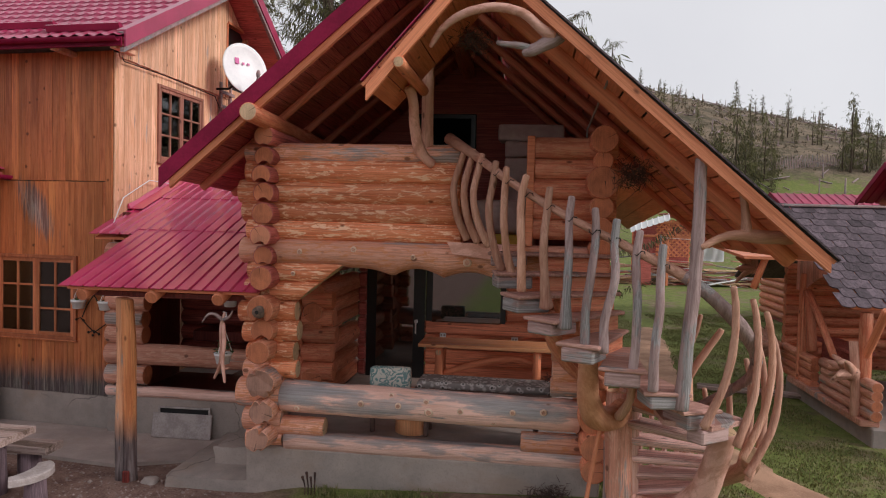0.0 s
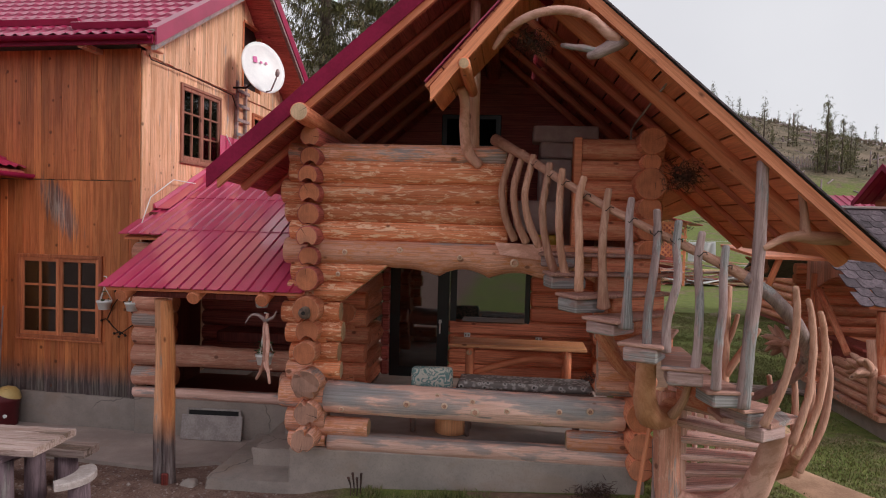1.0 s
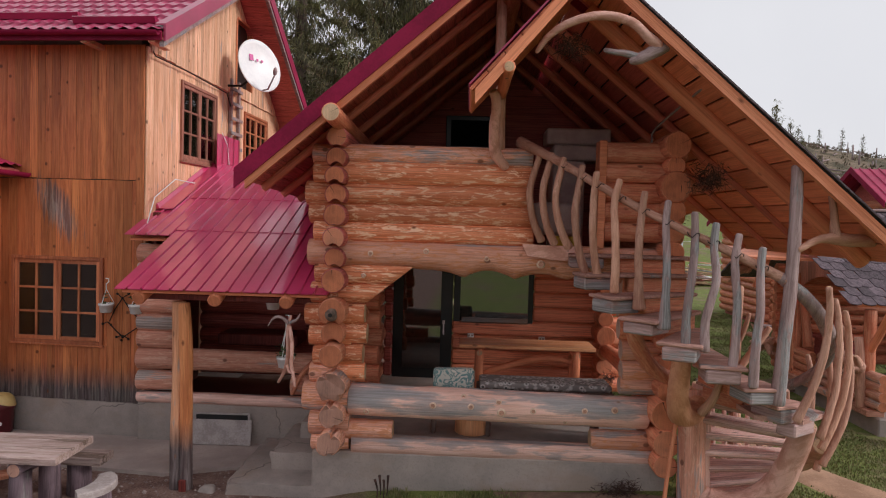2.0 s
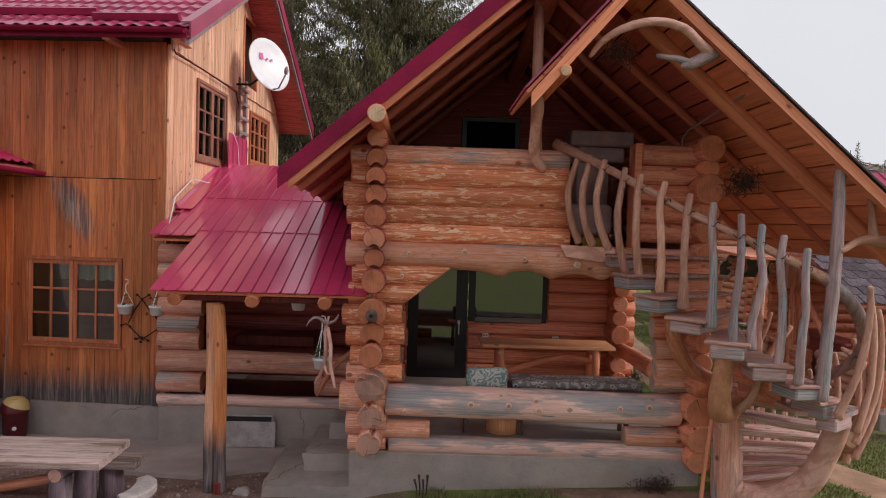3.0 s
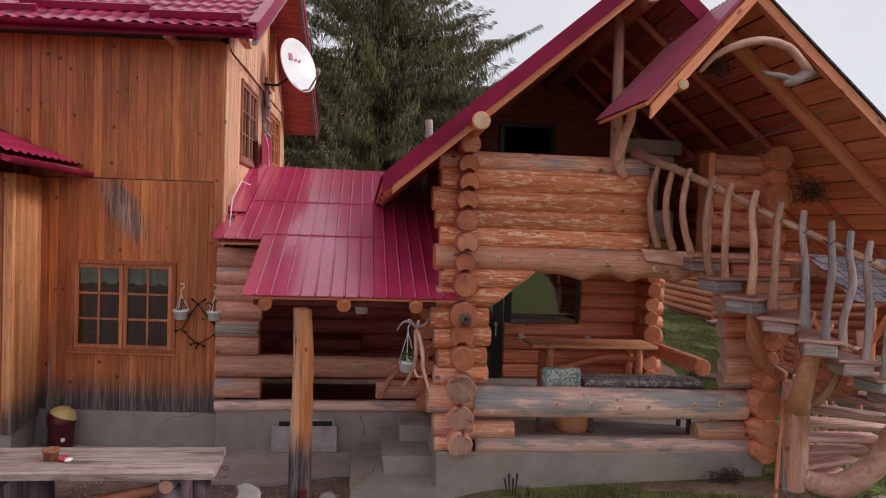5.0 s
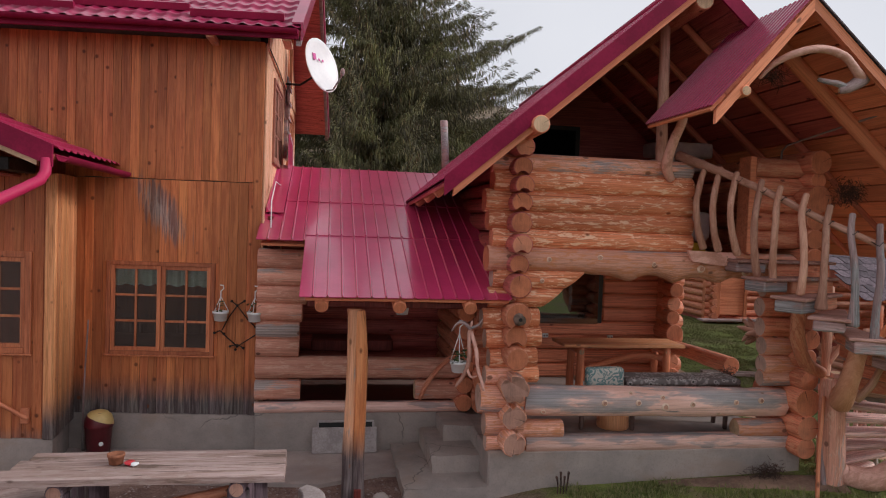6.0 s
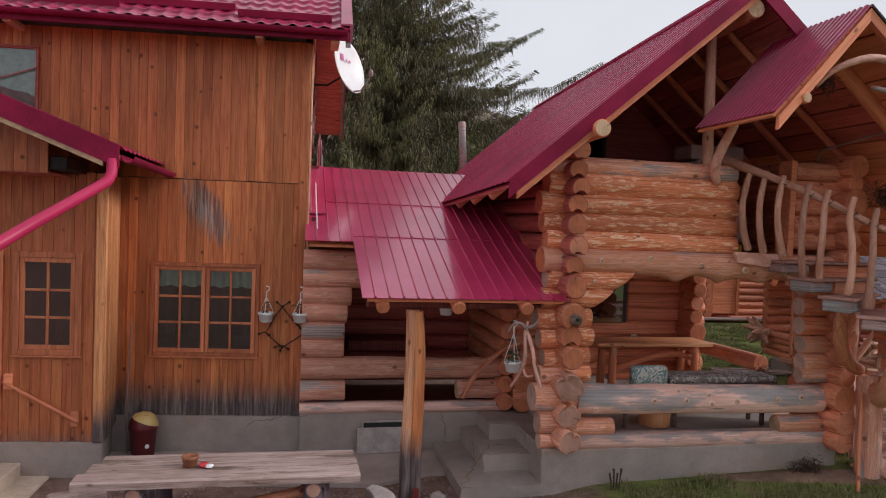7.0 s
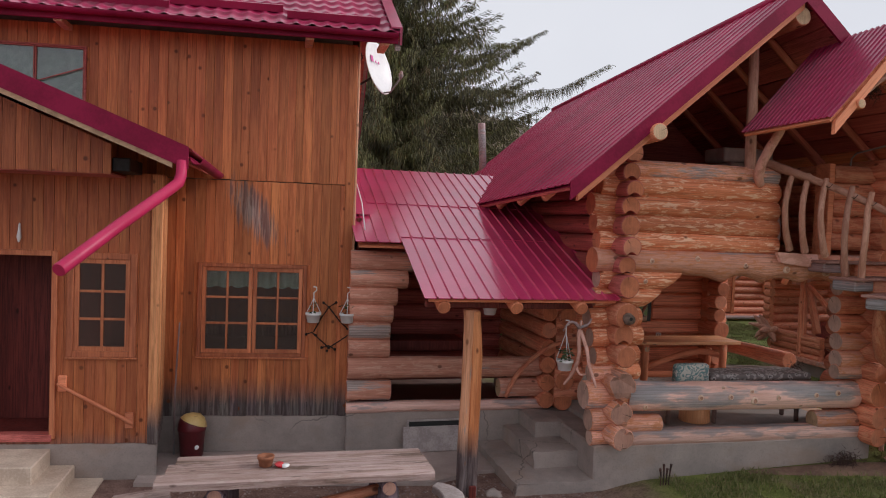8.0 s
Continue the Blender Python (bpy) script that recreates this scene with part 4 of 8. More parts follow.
_c.transform(HM)
part("plinth", _c, M_concrete, house, "grey rendered concrete base")
boards(house, HM, -6.0, 0.0, 3.52, 5.32, [W_UP], mat=M_board)
boards(house, HM, -6.0, 0.0, 0.5, 3.51, [W_MAIN], mat=M_board)
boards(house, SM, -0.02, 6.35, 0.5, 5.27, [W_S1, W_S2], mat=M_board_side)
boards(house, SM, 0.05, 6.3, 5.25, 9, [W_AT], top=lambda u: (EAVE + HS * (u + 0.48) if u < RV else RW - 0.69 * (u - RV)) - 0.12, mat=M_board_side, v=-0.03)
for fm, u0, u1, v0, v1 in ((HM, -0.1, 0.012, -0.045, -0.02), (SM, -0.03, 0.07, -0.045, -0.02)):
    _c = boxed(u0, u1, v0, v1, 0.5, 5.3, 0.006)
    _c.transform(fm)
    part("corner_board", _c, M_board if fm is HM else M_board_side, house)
window(house, HM, *W_MAIN, curtain=True, v=-0.01)
_w = window(house, HM, *W_UP, leaves=2, cols=1, rows=1, v=-0.01, trim=0.022, sash=0.014, mat=M_red, label="upper window with wide panes and net curtain")
_c = boxed(W_UP[0] + 0.06, W_UP[1] - 0.06, 0.1, 0.11, W_UP[2], W_UP[3], 0)
_c.transform(HM)
part("curtain", _c, M_curtain, _w, "pale net curtain")
_c = tube([HM @ Vector((-3.86, -0.05, 4.6)), HM @ Vector((-3.3, -0.05, 4.8))], [0.009] * 2, 6, cap=0.002, end_mat=0)
part("stay_rod", _c, M_red, _w)
window(house, SM, *W_S1, mat=M_frame_old, v=-0.01, label="weathered dark wooden casement window with small panes")
window(house, SM, *W_S2, mat=M_frame, v=-0.01)
_c = bmesh.new()
for a, b, c, d in ((W_AT[0] - 0.05, W_AT[0], W_AT[2], W_AT[3]), (W_AT[1], W_AT[1] + 0.05, W_AT[2], W_AT[3]), (W_AT[0], W_AT[1], W_AT[3], W_AT[3] + 0.05)):
    box(_c, a, b, -0.07, 0.05, c, d, 0.005)
_c.transform(SM)
_at = part("attic_hatch", _c, M_frame, house, "open dark attic hatch")
# black sheet in the hatch paints the darkness of the attic
_c = boxed(W_AT[0], W_AT[1], 0.04, 0.06, W_AT[2], W_AT[3], 0)
_c.transform(SM)
part("hatch_leaf", _c, M_black, _at, "black sheet standing for the unlit attic")


def tile_sheet(u0, u1, v0, w0, v1, w1, over0=None, over1=None, wave=0.19, row=0.35, deep=0.022):
    """Pressed metal roof tiles: waves across the slope and a step down at every row. over0 and over1 shift the right edge at both ends."""
    bm = bmesh.new()
    length = math.hypot(v1 - v0, w1 - w0)
    d = Vector((0, v1 - v0, w1 - w0)) / length
    n = Vector((1, 0, 0)).cross(d).normalized()
    if n.z < 0:
        n = -n
    nu = max(2, int((u1 - u0) / (wave / 8)))
    steps = []
    r = 0.0
    while r < length - 1e-4:
        e = min(length, r + row)
        steps += [(r, 0.028), (r + 0.03, 0.03), (r + (e - r) * 0.5, 0.014), (e, 0.0)]
        r = e
    rows = []
    for s, h in steps:
        rr = []
        for i in range(nu + 1):
            f = i / nu
            edge = u1 + ((over0 or 0) + ((over1 or 0) - (over0 or 0)) * s / length)
            u = u0 + (edge - u0) * f
            wv = deep * (0.5 + 0.5 * math.cos(2 * math.pi * (u - u0) / wave)) ** 1.6
            lip = 0.02 * math.cos(2 * math.pi * (u - u0) / wave) if h > 0.027 else 0
            rr.append(bm.verts.new(Vector((u, v0, w0)) + d * (s + lip * 0.6) + n * (h + wv)))
        rows.append(rr)
    for p, q in zip(rows, rows[1:]):
        for i in range(nu):
            f = bm.faces.new((p[i], p[i + 1], q[i + 1], q[i]))
            f.smooth = True
    bmesh.ops.recalc_face_normals(bm, faces=bm.faces[:])
    return bm


def frame_slab(corners, thick, fm=None):
    bm = slab(corners, thick)
    if fm is not None:
        bm.transform(fm)
    return bm


E0 = (-0.48, EAVE + 0.1)
hroof = part("roof", frame_slab([(-6.3, E0[0], E0[1]), (0.47, E0[0], E0[1]), (0.58, RV, RW), (-6.3, RV, RW)], 0.06, HM), M_red, house, "magenta pressed tile-sheet roof with dark soffit")
part("roof_back", frame_slab([(-6.3, RV, RW), (0.58, RV, RW), (0.72, 6.62, 4.98), (-6.3, 6.62, 4.98)], 0.06, HM), M_red, hroof)
_c = tile_sheet(-6.3, 0.47, E0[0] - 0.04, E0[1] + 0.005, RV, RW + 0.03, 0, 0.11)
_c.transform(HM)
part("tile_sheet", _c, M_tile, hroof, "rows of pressed magenta metal tiles")
_c = tile_sheet(-6.3, 0.6, 6.66, 4.99, RV, RW + 0.03, 0.14, 0)
_c.transform(HM)
part("tile_sheet", _c, M_tile, hroof)
for pts in (((E0[0], E0[1] + 0.07), (RV, RW + 0.09), 0.47, 0.58), ((6.62, 5.06), (RV, RW + 0.09), 0.72, 0.58)):
    (va, wa), (vb, wb), ua, ub = pts
    bm = bmesh.new()
    box(bm, 0, 1, 0, 1, 0, 1)
    for vx in bm.verts:
        f = vx.co.y
        o = ua + (ub - ua) * f
        vx.co = Vector((o + vx.co.x * 0.03, va + (vb - va) * f, wa + (wb - wa) * f - 0.2 * (1 - vx.co.z) + 0.02))
    bm.transform(HM)
    part("rake_trim", bm, M_tile, hroof)
    bm = bmesh.new()
    box(bm, 0, 1, 0, 1, 0, 1)
    for vx in bm.verts:
        f = vx.co.y
        o = ua + (ub - ua) * f
        vx.co = Vector((o + 0.03 - vx.co.x * 0.14, va + (vb - va) * f, wa + (wb - wa) * f + 0.02 + 0.02 * vx.co.z))
    bm.transform(HM)
    part("rake_cap", bm, M_tile, hroof)
    # pale lower batten
    bm = bmesh.new()
    box(bm, 0, 1, 0, 1, 0, 1)
    for vx in bm.verts:
        f = vx.co.y
        o = ua + (ub - ua) * f
        vx.co = Vector((o - 0.05 + vx.co.x * 0.06, va + (vb - va) * f, wa + (wb - wa) * f - 0.19 - 0.06 * (1 - vx.co.z)))
    bm.transform(HM)
    part("rake_batten", bm, M_branch_grey, hroof)


def gutter(parent, p0, p1, r=0.065, name="gutter"):
    """A half-round metal gutter from p0 to p1."""
    p0, p1 = Vector(p0), Vector(p1)
    m = aim(p0, p1)
    length = (p1 - p0).length
    bm = bmesh.new()
    rows = []
    for x in (0, length):
        row = []
        for rr, rng in ((r, range(0, 11)), (r - 0.006, range(10, -1, -1))):
            for k in rng:
                a = math.pi + math.pi * k / 10
                row.append(bm.verts.new((x, rr * math.cos(a), rr * math.sin(a))))
        rows.append(row)
    k = len(rows[0])
    for i in range(k):
        bm.faces.new((rows[0][i], rows[0][(i + 1) % k], rows[1][(i + 1) % k], rows[1][i]))
    bm.faces.new(rows[0])
    bm.faces.new(rows[1][::-1])
    bead = tube([(0, r, 0), (length, r, 0)], [0.011, 0.011], 8, cap=0.002, end_mat=0)
    merge(bm, bead)
    bmesh.ops.recalc_face_normals(bm, faces=bm.faces[:])
    return part(name, bm, M_metal_dull, parent, "", m)


gutter(house, HM @ Vector((-6.3, -0.57, EAVE + 0.12)), HM @ Vector((0.44, -0.57, EAVE + 0.1)), 0.055)
_c = boxed(-6.3, 0.45, -0.5, -0.47, EAVE - 0.0, EAVE + 0.12, 0.004)
_c.transform(HM)
part("eave_board", _c, M_metal_dull, house)
for u in (-5.4, -3.5, -0.62, 0.3):
    _c = boxed(u - 0.05, u + 0.05, -0.46, 0.0, EAVE - 0.02, EAVE + 0.05, 0.01)
    _c.transform(HM)
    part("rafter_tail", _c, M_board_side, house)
# snow guards
for u0, u1, s in ((-5.9, -4.2, 0.5), (-4.0, -2.3, 0.32), (-2.6, -0.95, 0.55), (-0.9, 0.25, 0.3)):
    bm = bmesh.new()
    d = Vector((0, 1, HS)).normalized()
    n = Vector((0, -HS, 1)).normalized()
    o = Vector((0, E0[0], E0[1])) + d * s
    c = [o + n * 0.04, o + n * 0.13, o + d * 0.03 + n * 0.13, o + d * 0.12 + n * 0.04]
    a = [bm.verts.new((u0, p.y, p.z)) for p in c]
    b = [bm.verts.new((u1, p.y, p.z)) for p in c]
    for i in range(4):
        bm.faces.new((a[i], a[(i + 1) % 4], b[(i + 1) % 4], b[i]))
    bm.faces.new(a)
    bm.faces.new(b[::-1])
    bmesh.ops.recalc_face_normals(bm, faces=bm.faces[:])
    bm.transform(HM)
    part("snow_guard", bm, M_tile, hroof)

# entrance wing
wing = thing("entrance_wing", -8.8, 8.6, 0, "boarded entrance wing with a red roof and an open doorway", "porch")
U1, VF = -2.22, -0.86
WM = HM @ Matrix.Translation((0, VF, 0))
W_ENT = (-3.215, -2.475, 1.41, 2.59)
D_ENT = (-4.4, -3.38, 0.52, 2.54)
_c = holed(-6.0, U1 - 0.02, 0.4, 3.5, [W_ENT, D_ENT], 0.0, 0.1)
_c.transform(WM)
part("front_wall", _c, M_red, wing)
# hall wall and floor coloured as dark as the doorway's shade
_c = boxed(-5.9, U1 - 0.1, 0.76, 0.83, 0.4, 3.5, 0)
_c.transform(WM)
part("inner_wall", _c, M_dark_red, wing, "boards inside the doorway, its shade put into their dark red")
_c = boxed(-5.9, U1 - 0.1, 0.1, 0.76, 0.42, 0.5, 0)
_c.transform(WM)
part("hall_floor", _c, M_dark_red, wing)
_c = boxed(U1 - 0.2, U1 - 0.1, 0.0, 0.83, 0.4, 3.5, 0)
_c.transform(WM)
part("side_wall", _c, M_dark_red, wing)
_c = boxed(-6.0, U1 + 0.0, -0.02, 0.85, -0.1, 0.42, 0.012)
for _v in _c.verts:
    if _v.co.x > -3 and _v.co.y > 0.5:
        _v.co.x -= 0.12
_c.transform(WM)
part("plinth", _c, M_concrete, wing, "grey concrete base")
ES = 0.4
wtop = lambda u: 3.62 + ES * (-1.8 - u) - 0.2
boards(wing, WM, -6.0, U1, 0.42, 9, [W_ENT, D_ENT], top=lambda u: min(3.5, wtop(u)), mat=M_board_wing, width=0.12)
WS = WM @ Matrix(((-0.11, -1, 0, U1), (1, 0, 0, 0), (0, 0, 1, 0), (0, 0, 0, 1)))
# side and corner post in the board colour lightened for the sun
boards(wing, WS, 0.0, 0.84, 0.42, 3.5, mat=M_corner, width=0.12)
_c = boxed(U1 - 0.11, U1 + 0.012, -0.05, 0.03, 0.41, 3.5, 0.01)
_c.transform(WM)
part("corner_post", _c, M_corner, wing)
boards(wing, WM, -6.0, U1 - 0.4, 3.45, 9, top=wtop, mat=M_board_wing, v=-0.73, width=0.12, name="gable_board")
_c = boxed(-6.0, U1 - 0.4, -0.73, -0.02, 3.44, 3.46, 0)
_c.transform(WM)
part("gable_soffit", _c, M_red, wing)
window(wing, WM, *W_ENT, leaves=1, v=-0.01, trim=0.07)
_c = bmesh.new()
for a, b, c, d in ((D_ENT[0] - 0.06, D_ENT[0], 0.48, 2.6), (D_ENT[1], D_ENT[1] + 0.06, 0.48, 2.6), (D_ENT[0], D_ENT[1], 2.54, 2.6)):
    box(_c, a, b, -0.05, 0.12, c, d, 0.006)
_c.transform(WM)
_df = part("door_frame", _c, M_frame, wing)
_c = boxed(D_ENT[0], D_ENT[1] + 0.03, -0.06, 0.1, 0.45, 0.53, 0.008)
_c.transform(WM)
part("threshold", _c, M_red, _df, "dark red worn threshold")
RF = -2.09
part("wing_roof", frame_slab([(-4.6, RF, 3.62 + ES * 2.8), (-1.8, RF, 3.62), (-1.8, 0, 3.62), (-4.6, 0, 3.62 + ES * 2.8)], 0.05, HM), M_red, wing, "low-pitched roof of red metal tiles")
wroof = wing.children[-1]
part("far_slope", frame_slab([(-7.4, RF, 3.62), (-4.6, RF, 3.62 + ES * 2.8), (-4.6, 0, 3.62 + ES * 2.8), (-7.4, 0, 3.62)], 0.05, HM), M_metal, wroof)
TM = HM @ Matrix(((0, -1, 0, 0), (1, 0, 0, 0), (0, 0, 1, 0), (0, 0, 0, 1)))
_c = tile_sheet(RF + 0.02, 0.0, 1.78, 3.65, 4.6, 3.65 + ES * 2.82)
_c.transform(TM)
part("tile_sheet", _c, M_tile, wroof)
_c = extrude([(-4.6, 3.72 + ES * 2.8), (-1.8, 3.72), (-1.8, 3.50), (-4.6, 3.50 + ES * 2.8)], 0.03)
_c.transform(HM @ Matrix.Translation((0, RF - 0.03, 0)))
part("rake_trim", _c, M_metal_dull, wroof)
_c = extrude([(-4.6, 3.50 + ES * 2.8), (-1.95, 3.50 + ES * 0.15), (-1.95, 3.45 + ES * 0.15), (-4.6, 3.45 + ES * 2.8)], 0.05)
_c.transform(HM @ Matrix.Translation((0, RF - 0.02, 0)))
part("rake_batten", _c, M_end_pale, wroof)
gutter(wroof, HM @ Vector((-1.73, RF + 0.05, 3.62)), HM @ Vector((-1.69, -0.03, 3.58)))
pipe = [(-7.75, 7.33, 3.58), (-7.75, 7.3, 3.44), (-7.76, 7.2, 3.36), (-7.83, 7.0, 3.27), (-8.1, 6.33, 2.96), (-8.38, 5.63, 2.62)]
_p = tube(pipe, [0.052] * 6, 14, cap=0.004, end_mat=0)
part("downpipe", _p, M_pipe, wroof, "magenta spout pipe running out over the yard")
for w, s in ((3.42, 0.14),):
    _c = boxed(-2.62, -2.44, -0.72, -0.05, 3.48, 3.62, 0.01)
    _c.transform(WM)
    part("purlin_end", _c, M_iron, wing)
# door bar held by two cleats, lamp socket, stick in the corner
bar = thing("door_bar", -8.75, 8.6, 0.9, "light wooden bar slanting between two wooden cleats", "bar")
_c = tube([WM @ Vector((-3.3, -0.07, 1.115)), WM @ Vector((-2.9, -0.075, 0.895)), WM @ Vector((-2.48, -0.07, 0.66))], [0.017, 0.02, 0.024], 10)
part("rod", _c, [M_rafter, M_end_pale], bar)
for u, w in ((-3.24, 1.08), (-2.52, 0.66)):
    _c = boxed(u - 0.05, u + 0.04, -0.065, -0.015, w - 0.06, w + 0.12, 0.008)
    _c.transform(WM)
    part("cleat", _c, M_rafter, bar)
lamp = thing("lamp_holder", -9.57, 8.65, 2.75, "small bare white lamp holder on the boards", "lamp")
_c = tube([WM @ Vector((-3.72, -0.04, 2.9)), WM @ Vector((-3.72, -0.05, 2.82)), WM @ Vector((-3.72, -0.06, 2.74)), WM @ Vector((-3.72, -0.06, 2.68))], [0.01, 0.014, 0.024, 0.012], 12)
part("holder", _c, [M_white, M_white], lamp)
stick = thing("leaning_stick", -7.95, 9.3, 0, "thin wooden stick leaning in the wall corner", "stick")
bough(stick, "rod", [HM @ Vector((-2.13, -0.14, 0.0)), HM @ Vector((-2.14, -0.1, 0.8)), HM @ Vector((-2.11, -0.07, 1.7))], [0.014, 0.012, 0.01], [M_branch_grey, M_end_pale])

# entrance steps
steps = thing("entrance_steps", -9.4, 7.6, 0, "pale concrete steps up to the open doorway", "steps")
M_step = plain("pale_screed", (0.64, 0.52, 0.42), (0.49, 0.38, 0.30), scale=2.5, rough=0.85)
for k, (w, ue, vf) in enumerate(((0.37, -3.36, -0.66), (0.18, -3.1, -0.95), (0.03, -2.79, -1.25))):
    _c = boxed(-4.9, ue, vf, -0.025, -0.08, w, 0.012)
    _c.transform(WM)
    part("step", _c, M_step, steps)

# satellite dish on the gable wall
dish = thing("satellite_dish", -5.8, 12.1, 5.4, "white oval satellite dish on a wall arm, small pink mark", "dish")
dm = Matrix.Translation((-5.245, 12.15, 5.66)) @ Vector((0.78, -0.57, 0.24)).to_track_quat("Z", "Y").to_matrix().to_4x4()
bm = bmesh.new()
rows = []
for side in (0, 1):
    for i in range(9):
        r = 0.47 * (i if not side else 8 - i) / 8
        z = 0.36 * r * r - (0.012 if side else 0)
        rows.append([bm.verts.new((0.93 * max(r, 0.002) * math.cos(2 * math.pi * k / 32), max(r, 0.002) * math.sin(2 * math.pi * k / 32), z)) for k in range(32)])
for p, q in zip(rows, rows[1:]):
    for k in range(32):
        f = bm.faces.new((p[k], p[(k + 1) % 32], q[(k + 1) % 32], q[k]))
        f.smooth = True
bmesh.ops.recalc_face_normals(bm, faces=bm.faces[:])
part("reflector", bm, M_white, dish, "", dm)
M_pink = plain("pink_print", (0.6, 0.08, 0.3), (0.55, 0.07, 0.27), rough=0.5)
for a, b, c, d in ((-0.16, -0.08, 0.09, 0.2), (-0.02, 0.02, 0.09, 0.13), (0.08, 0.12, 0.09, 0.13)):
    part("printed_bar", boxed(a, b, c, d, 0.03, 0.036, 0), M_pink, dish, "pink printed bar", dm)
_f = tube([dm @ Vector((0, -0.44, 0.06)), dm @ Vector((0, -0.47, 0.2)), dm @ Vector((0, -0.3, 0.42))], [0.014] * 3, 8)
part("feed_arm", _f, [M_branch_grey, M_branch_grey], dish)
_f = tube([dm @ Vector((0, -0.3, 0.42)), dm @ Vector((0, -0.24, 0.45)), dm @ Vector((0, -0.18, 0.47))], [0.03, 0.04, 0.025], 10)
part("receiver", _f, [M_branch_grey, M_branch_grey], dish)
_f = tube([(-5.82, 12.25, 5.35), (-5.55, 12.25, 5.35), (-5.32, 12.2, 5.5), dm @ Vector((0, 0, -0.03))], [0.02] * 4, 8)
part("wall_arm", _f, [M_iron, M_iron], dish)

# ladder of battens below the hatch, red flashing, cable
ladder = thing("wall_ladder", -5.78, 12.6, 4.2, "short grey wooden ladder fixed below the attic hatch", "ladder")
for u in (3.1, 3.5):
    _c = boxed(u, u + 0.06, -0.09, -0.03, 4.1, 5.5, 0.006)
    _c.transform(SM)
    part("stile", _c, M_branch_grey, ladder)
for k in range(5):
    _c = boxed(3.05, 3.62, -0.115, -0.09, 4.25 + k * 0.26, 4.31 + k * 0.26, 0.006)
    _c.transform(SM)
    part("rung", _c, M_branch_grey, ladder)
flash = thing("metal_offcut", -5.75, 12.9, 3.9, "bent magenta sheet offcut standing against the boards", "metal sheet")
_c = bmesh.new()
_r = []
for k in range(9):
    # a shallow ribbed sheet, its top edge sloping down
    y = 11.43 + k * 0.142
    x = -5.66 + 0.018 * (k % 2)
    _r.append([_c.verts.new(p) for p in ((x, y, 3.86), (x, y, 4.42), (x - 0.008, y, 4.42), (x - 0.008, y, 3.86))])
for p, q in zip(_r, _r[1:]):
    for k in range(4):
        _c.faces.new((p[k], p[(k + 1) % 4], q[(k + 1) % 4], q[k]))
_c.faces.new(_r[0])
_c.faces.new(_r[-1][::-1])
bmesh.ops.recalc_face_normals(_c, faces=_c.faces[:])
part("sheet", _c, M_metal, flash)
cable = thing("wall_cable", -5.7, 10.5, 3.5, "loose white cable hanging down the boards", "cable")
_f = tube([(-5.72, 9.04, 2.95), (-5.74, 9.3, 3.3), (-5.74, 9.97, 3.58), (-5.72, 10.6, 3.56), (-5.68, 11.16, 3.6), (-5.6, 11.5, 3.72), (-5.6, 11.87, 3.85), (-5.62, 11.8, 4.27), (-5.66, 11.66, 4.45)], [0.008] * 9, 6, cap=0.002)
part("wire", _f, [M_white, M_white], cable)
_f = tube([SM @ Vector(p) for p in ((0.1, -0.04, 5.3), (0.12, -0.08, 5.2), (1.2, -0.08, 5.22), (2.9, -0.07, 5.2), (3.1, -0.07, 5.0))], [0.008] * 5, 6, cap=0.002)
part("dark_wire", _f, [M_iron, M_iron], cable)

# plant hangers beside the window
rack = thing("iron_rack", -6.1, 9.2, 1.6, "wrought-iron cross rack with scroll ends on the boards", "rack")
IRON = [((-0.33, 1.985), (-0.26, 1.93), (-0.17, 1.99)), ((-0.27, 1.94), (-0.12, 1.75), (0.04, 1.6)), ((-0.26, 1.93), (-0.36, 1.78), (-0.45, 1.6)), ((-0.47, 1.6), (-0.36, 1.5), (-0.25, 1.4)), ((0.04, 1.6), (-0.1, 1.5), (-0.25, 1.4)), ((-0.34, 1.4), (-0.25, 1.43), (-0.17, 1.38)), ((-0.54, 1.57), (-0.47, 1.6), (-0.42, 1.56)), ((-0.04, 1.66), (0.04, 1.6), (0.075, 1.65))]
for pts in IRON:
    part("iron_bar", tube([HM @ Vector((u, -0.055 - 0.012 * (k == 1), w)) for k, (u, w) in enumerate(pts)], [0.0075] * 3, 8), [M_iron, M_iron], rack)
for u, w in ((-0.33, 1.985), (-0.17, 1.99), (-0.26, 1.93), (-0.54, 1.57), (-0.42, 1.56), (0.075, 1.65), (-0.25, 1.4), (-0.34, 1.4), (-0.17, 1.38), (-0.27, 1.36)):
    bm = bmesh.new()
    bmesh.ops.create_icosphere(bm, subdivisions=1, radius=0.02)
    bm.transform(Matrix.Translation(HM @ Vector((u, -0.06, w))))
    part("knob", bm, M_iron, rack)


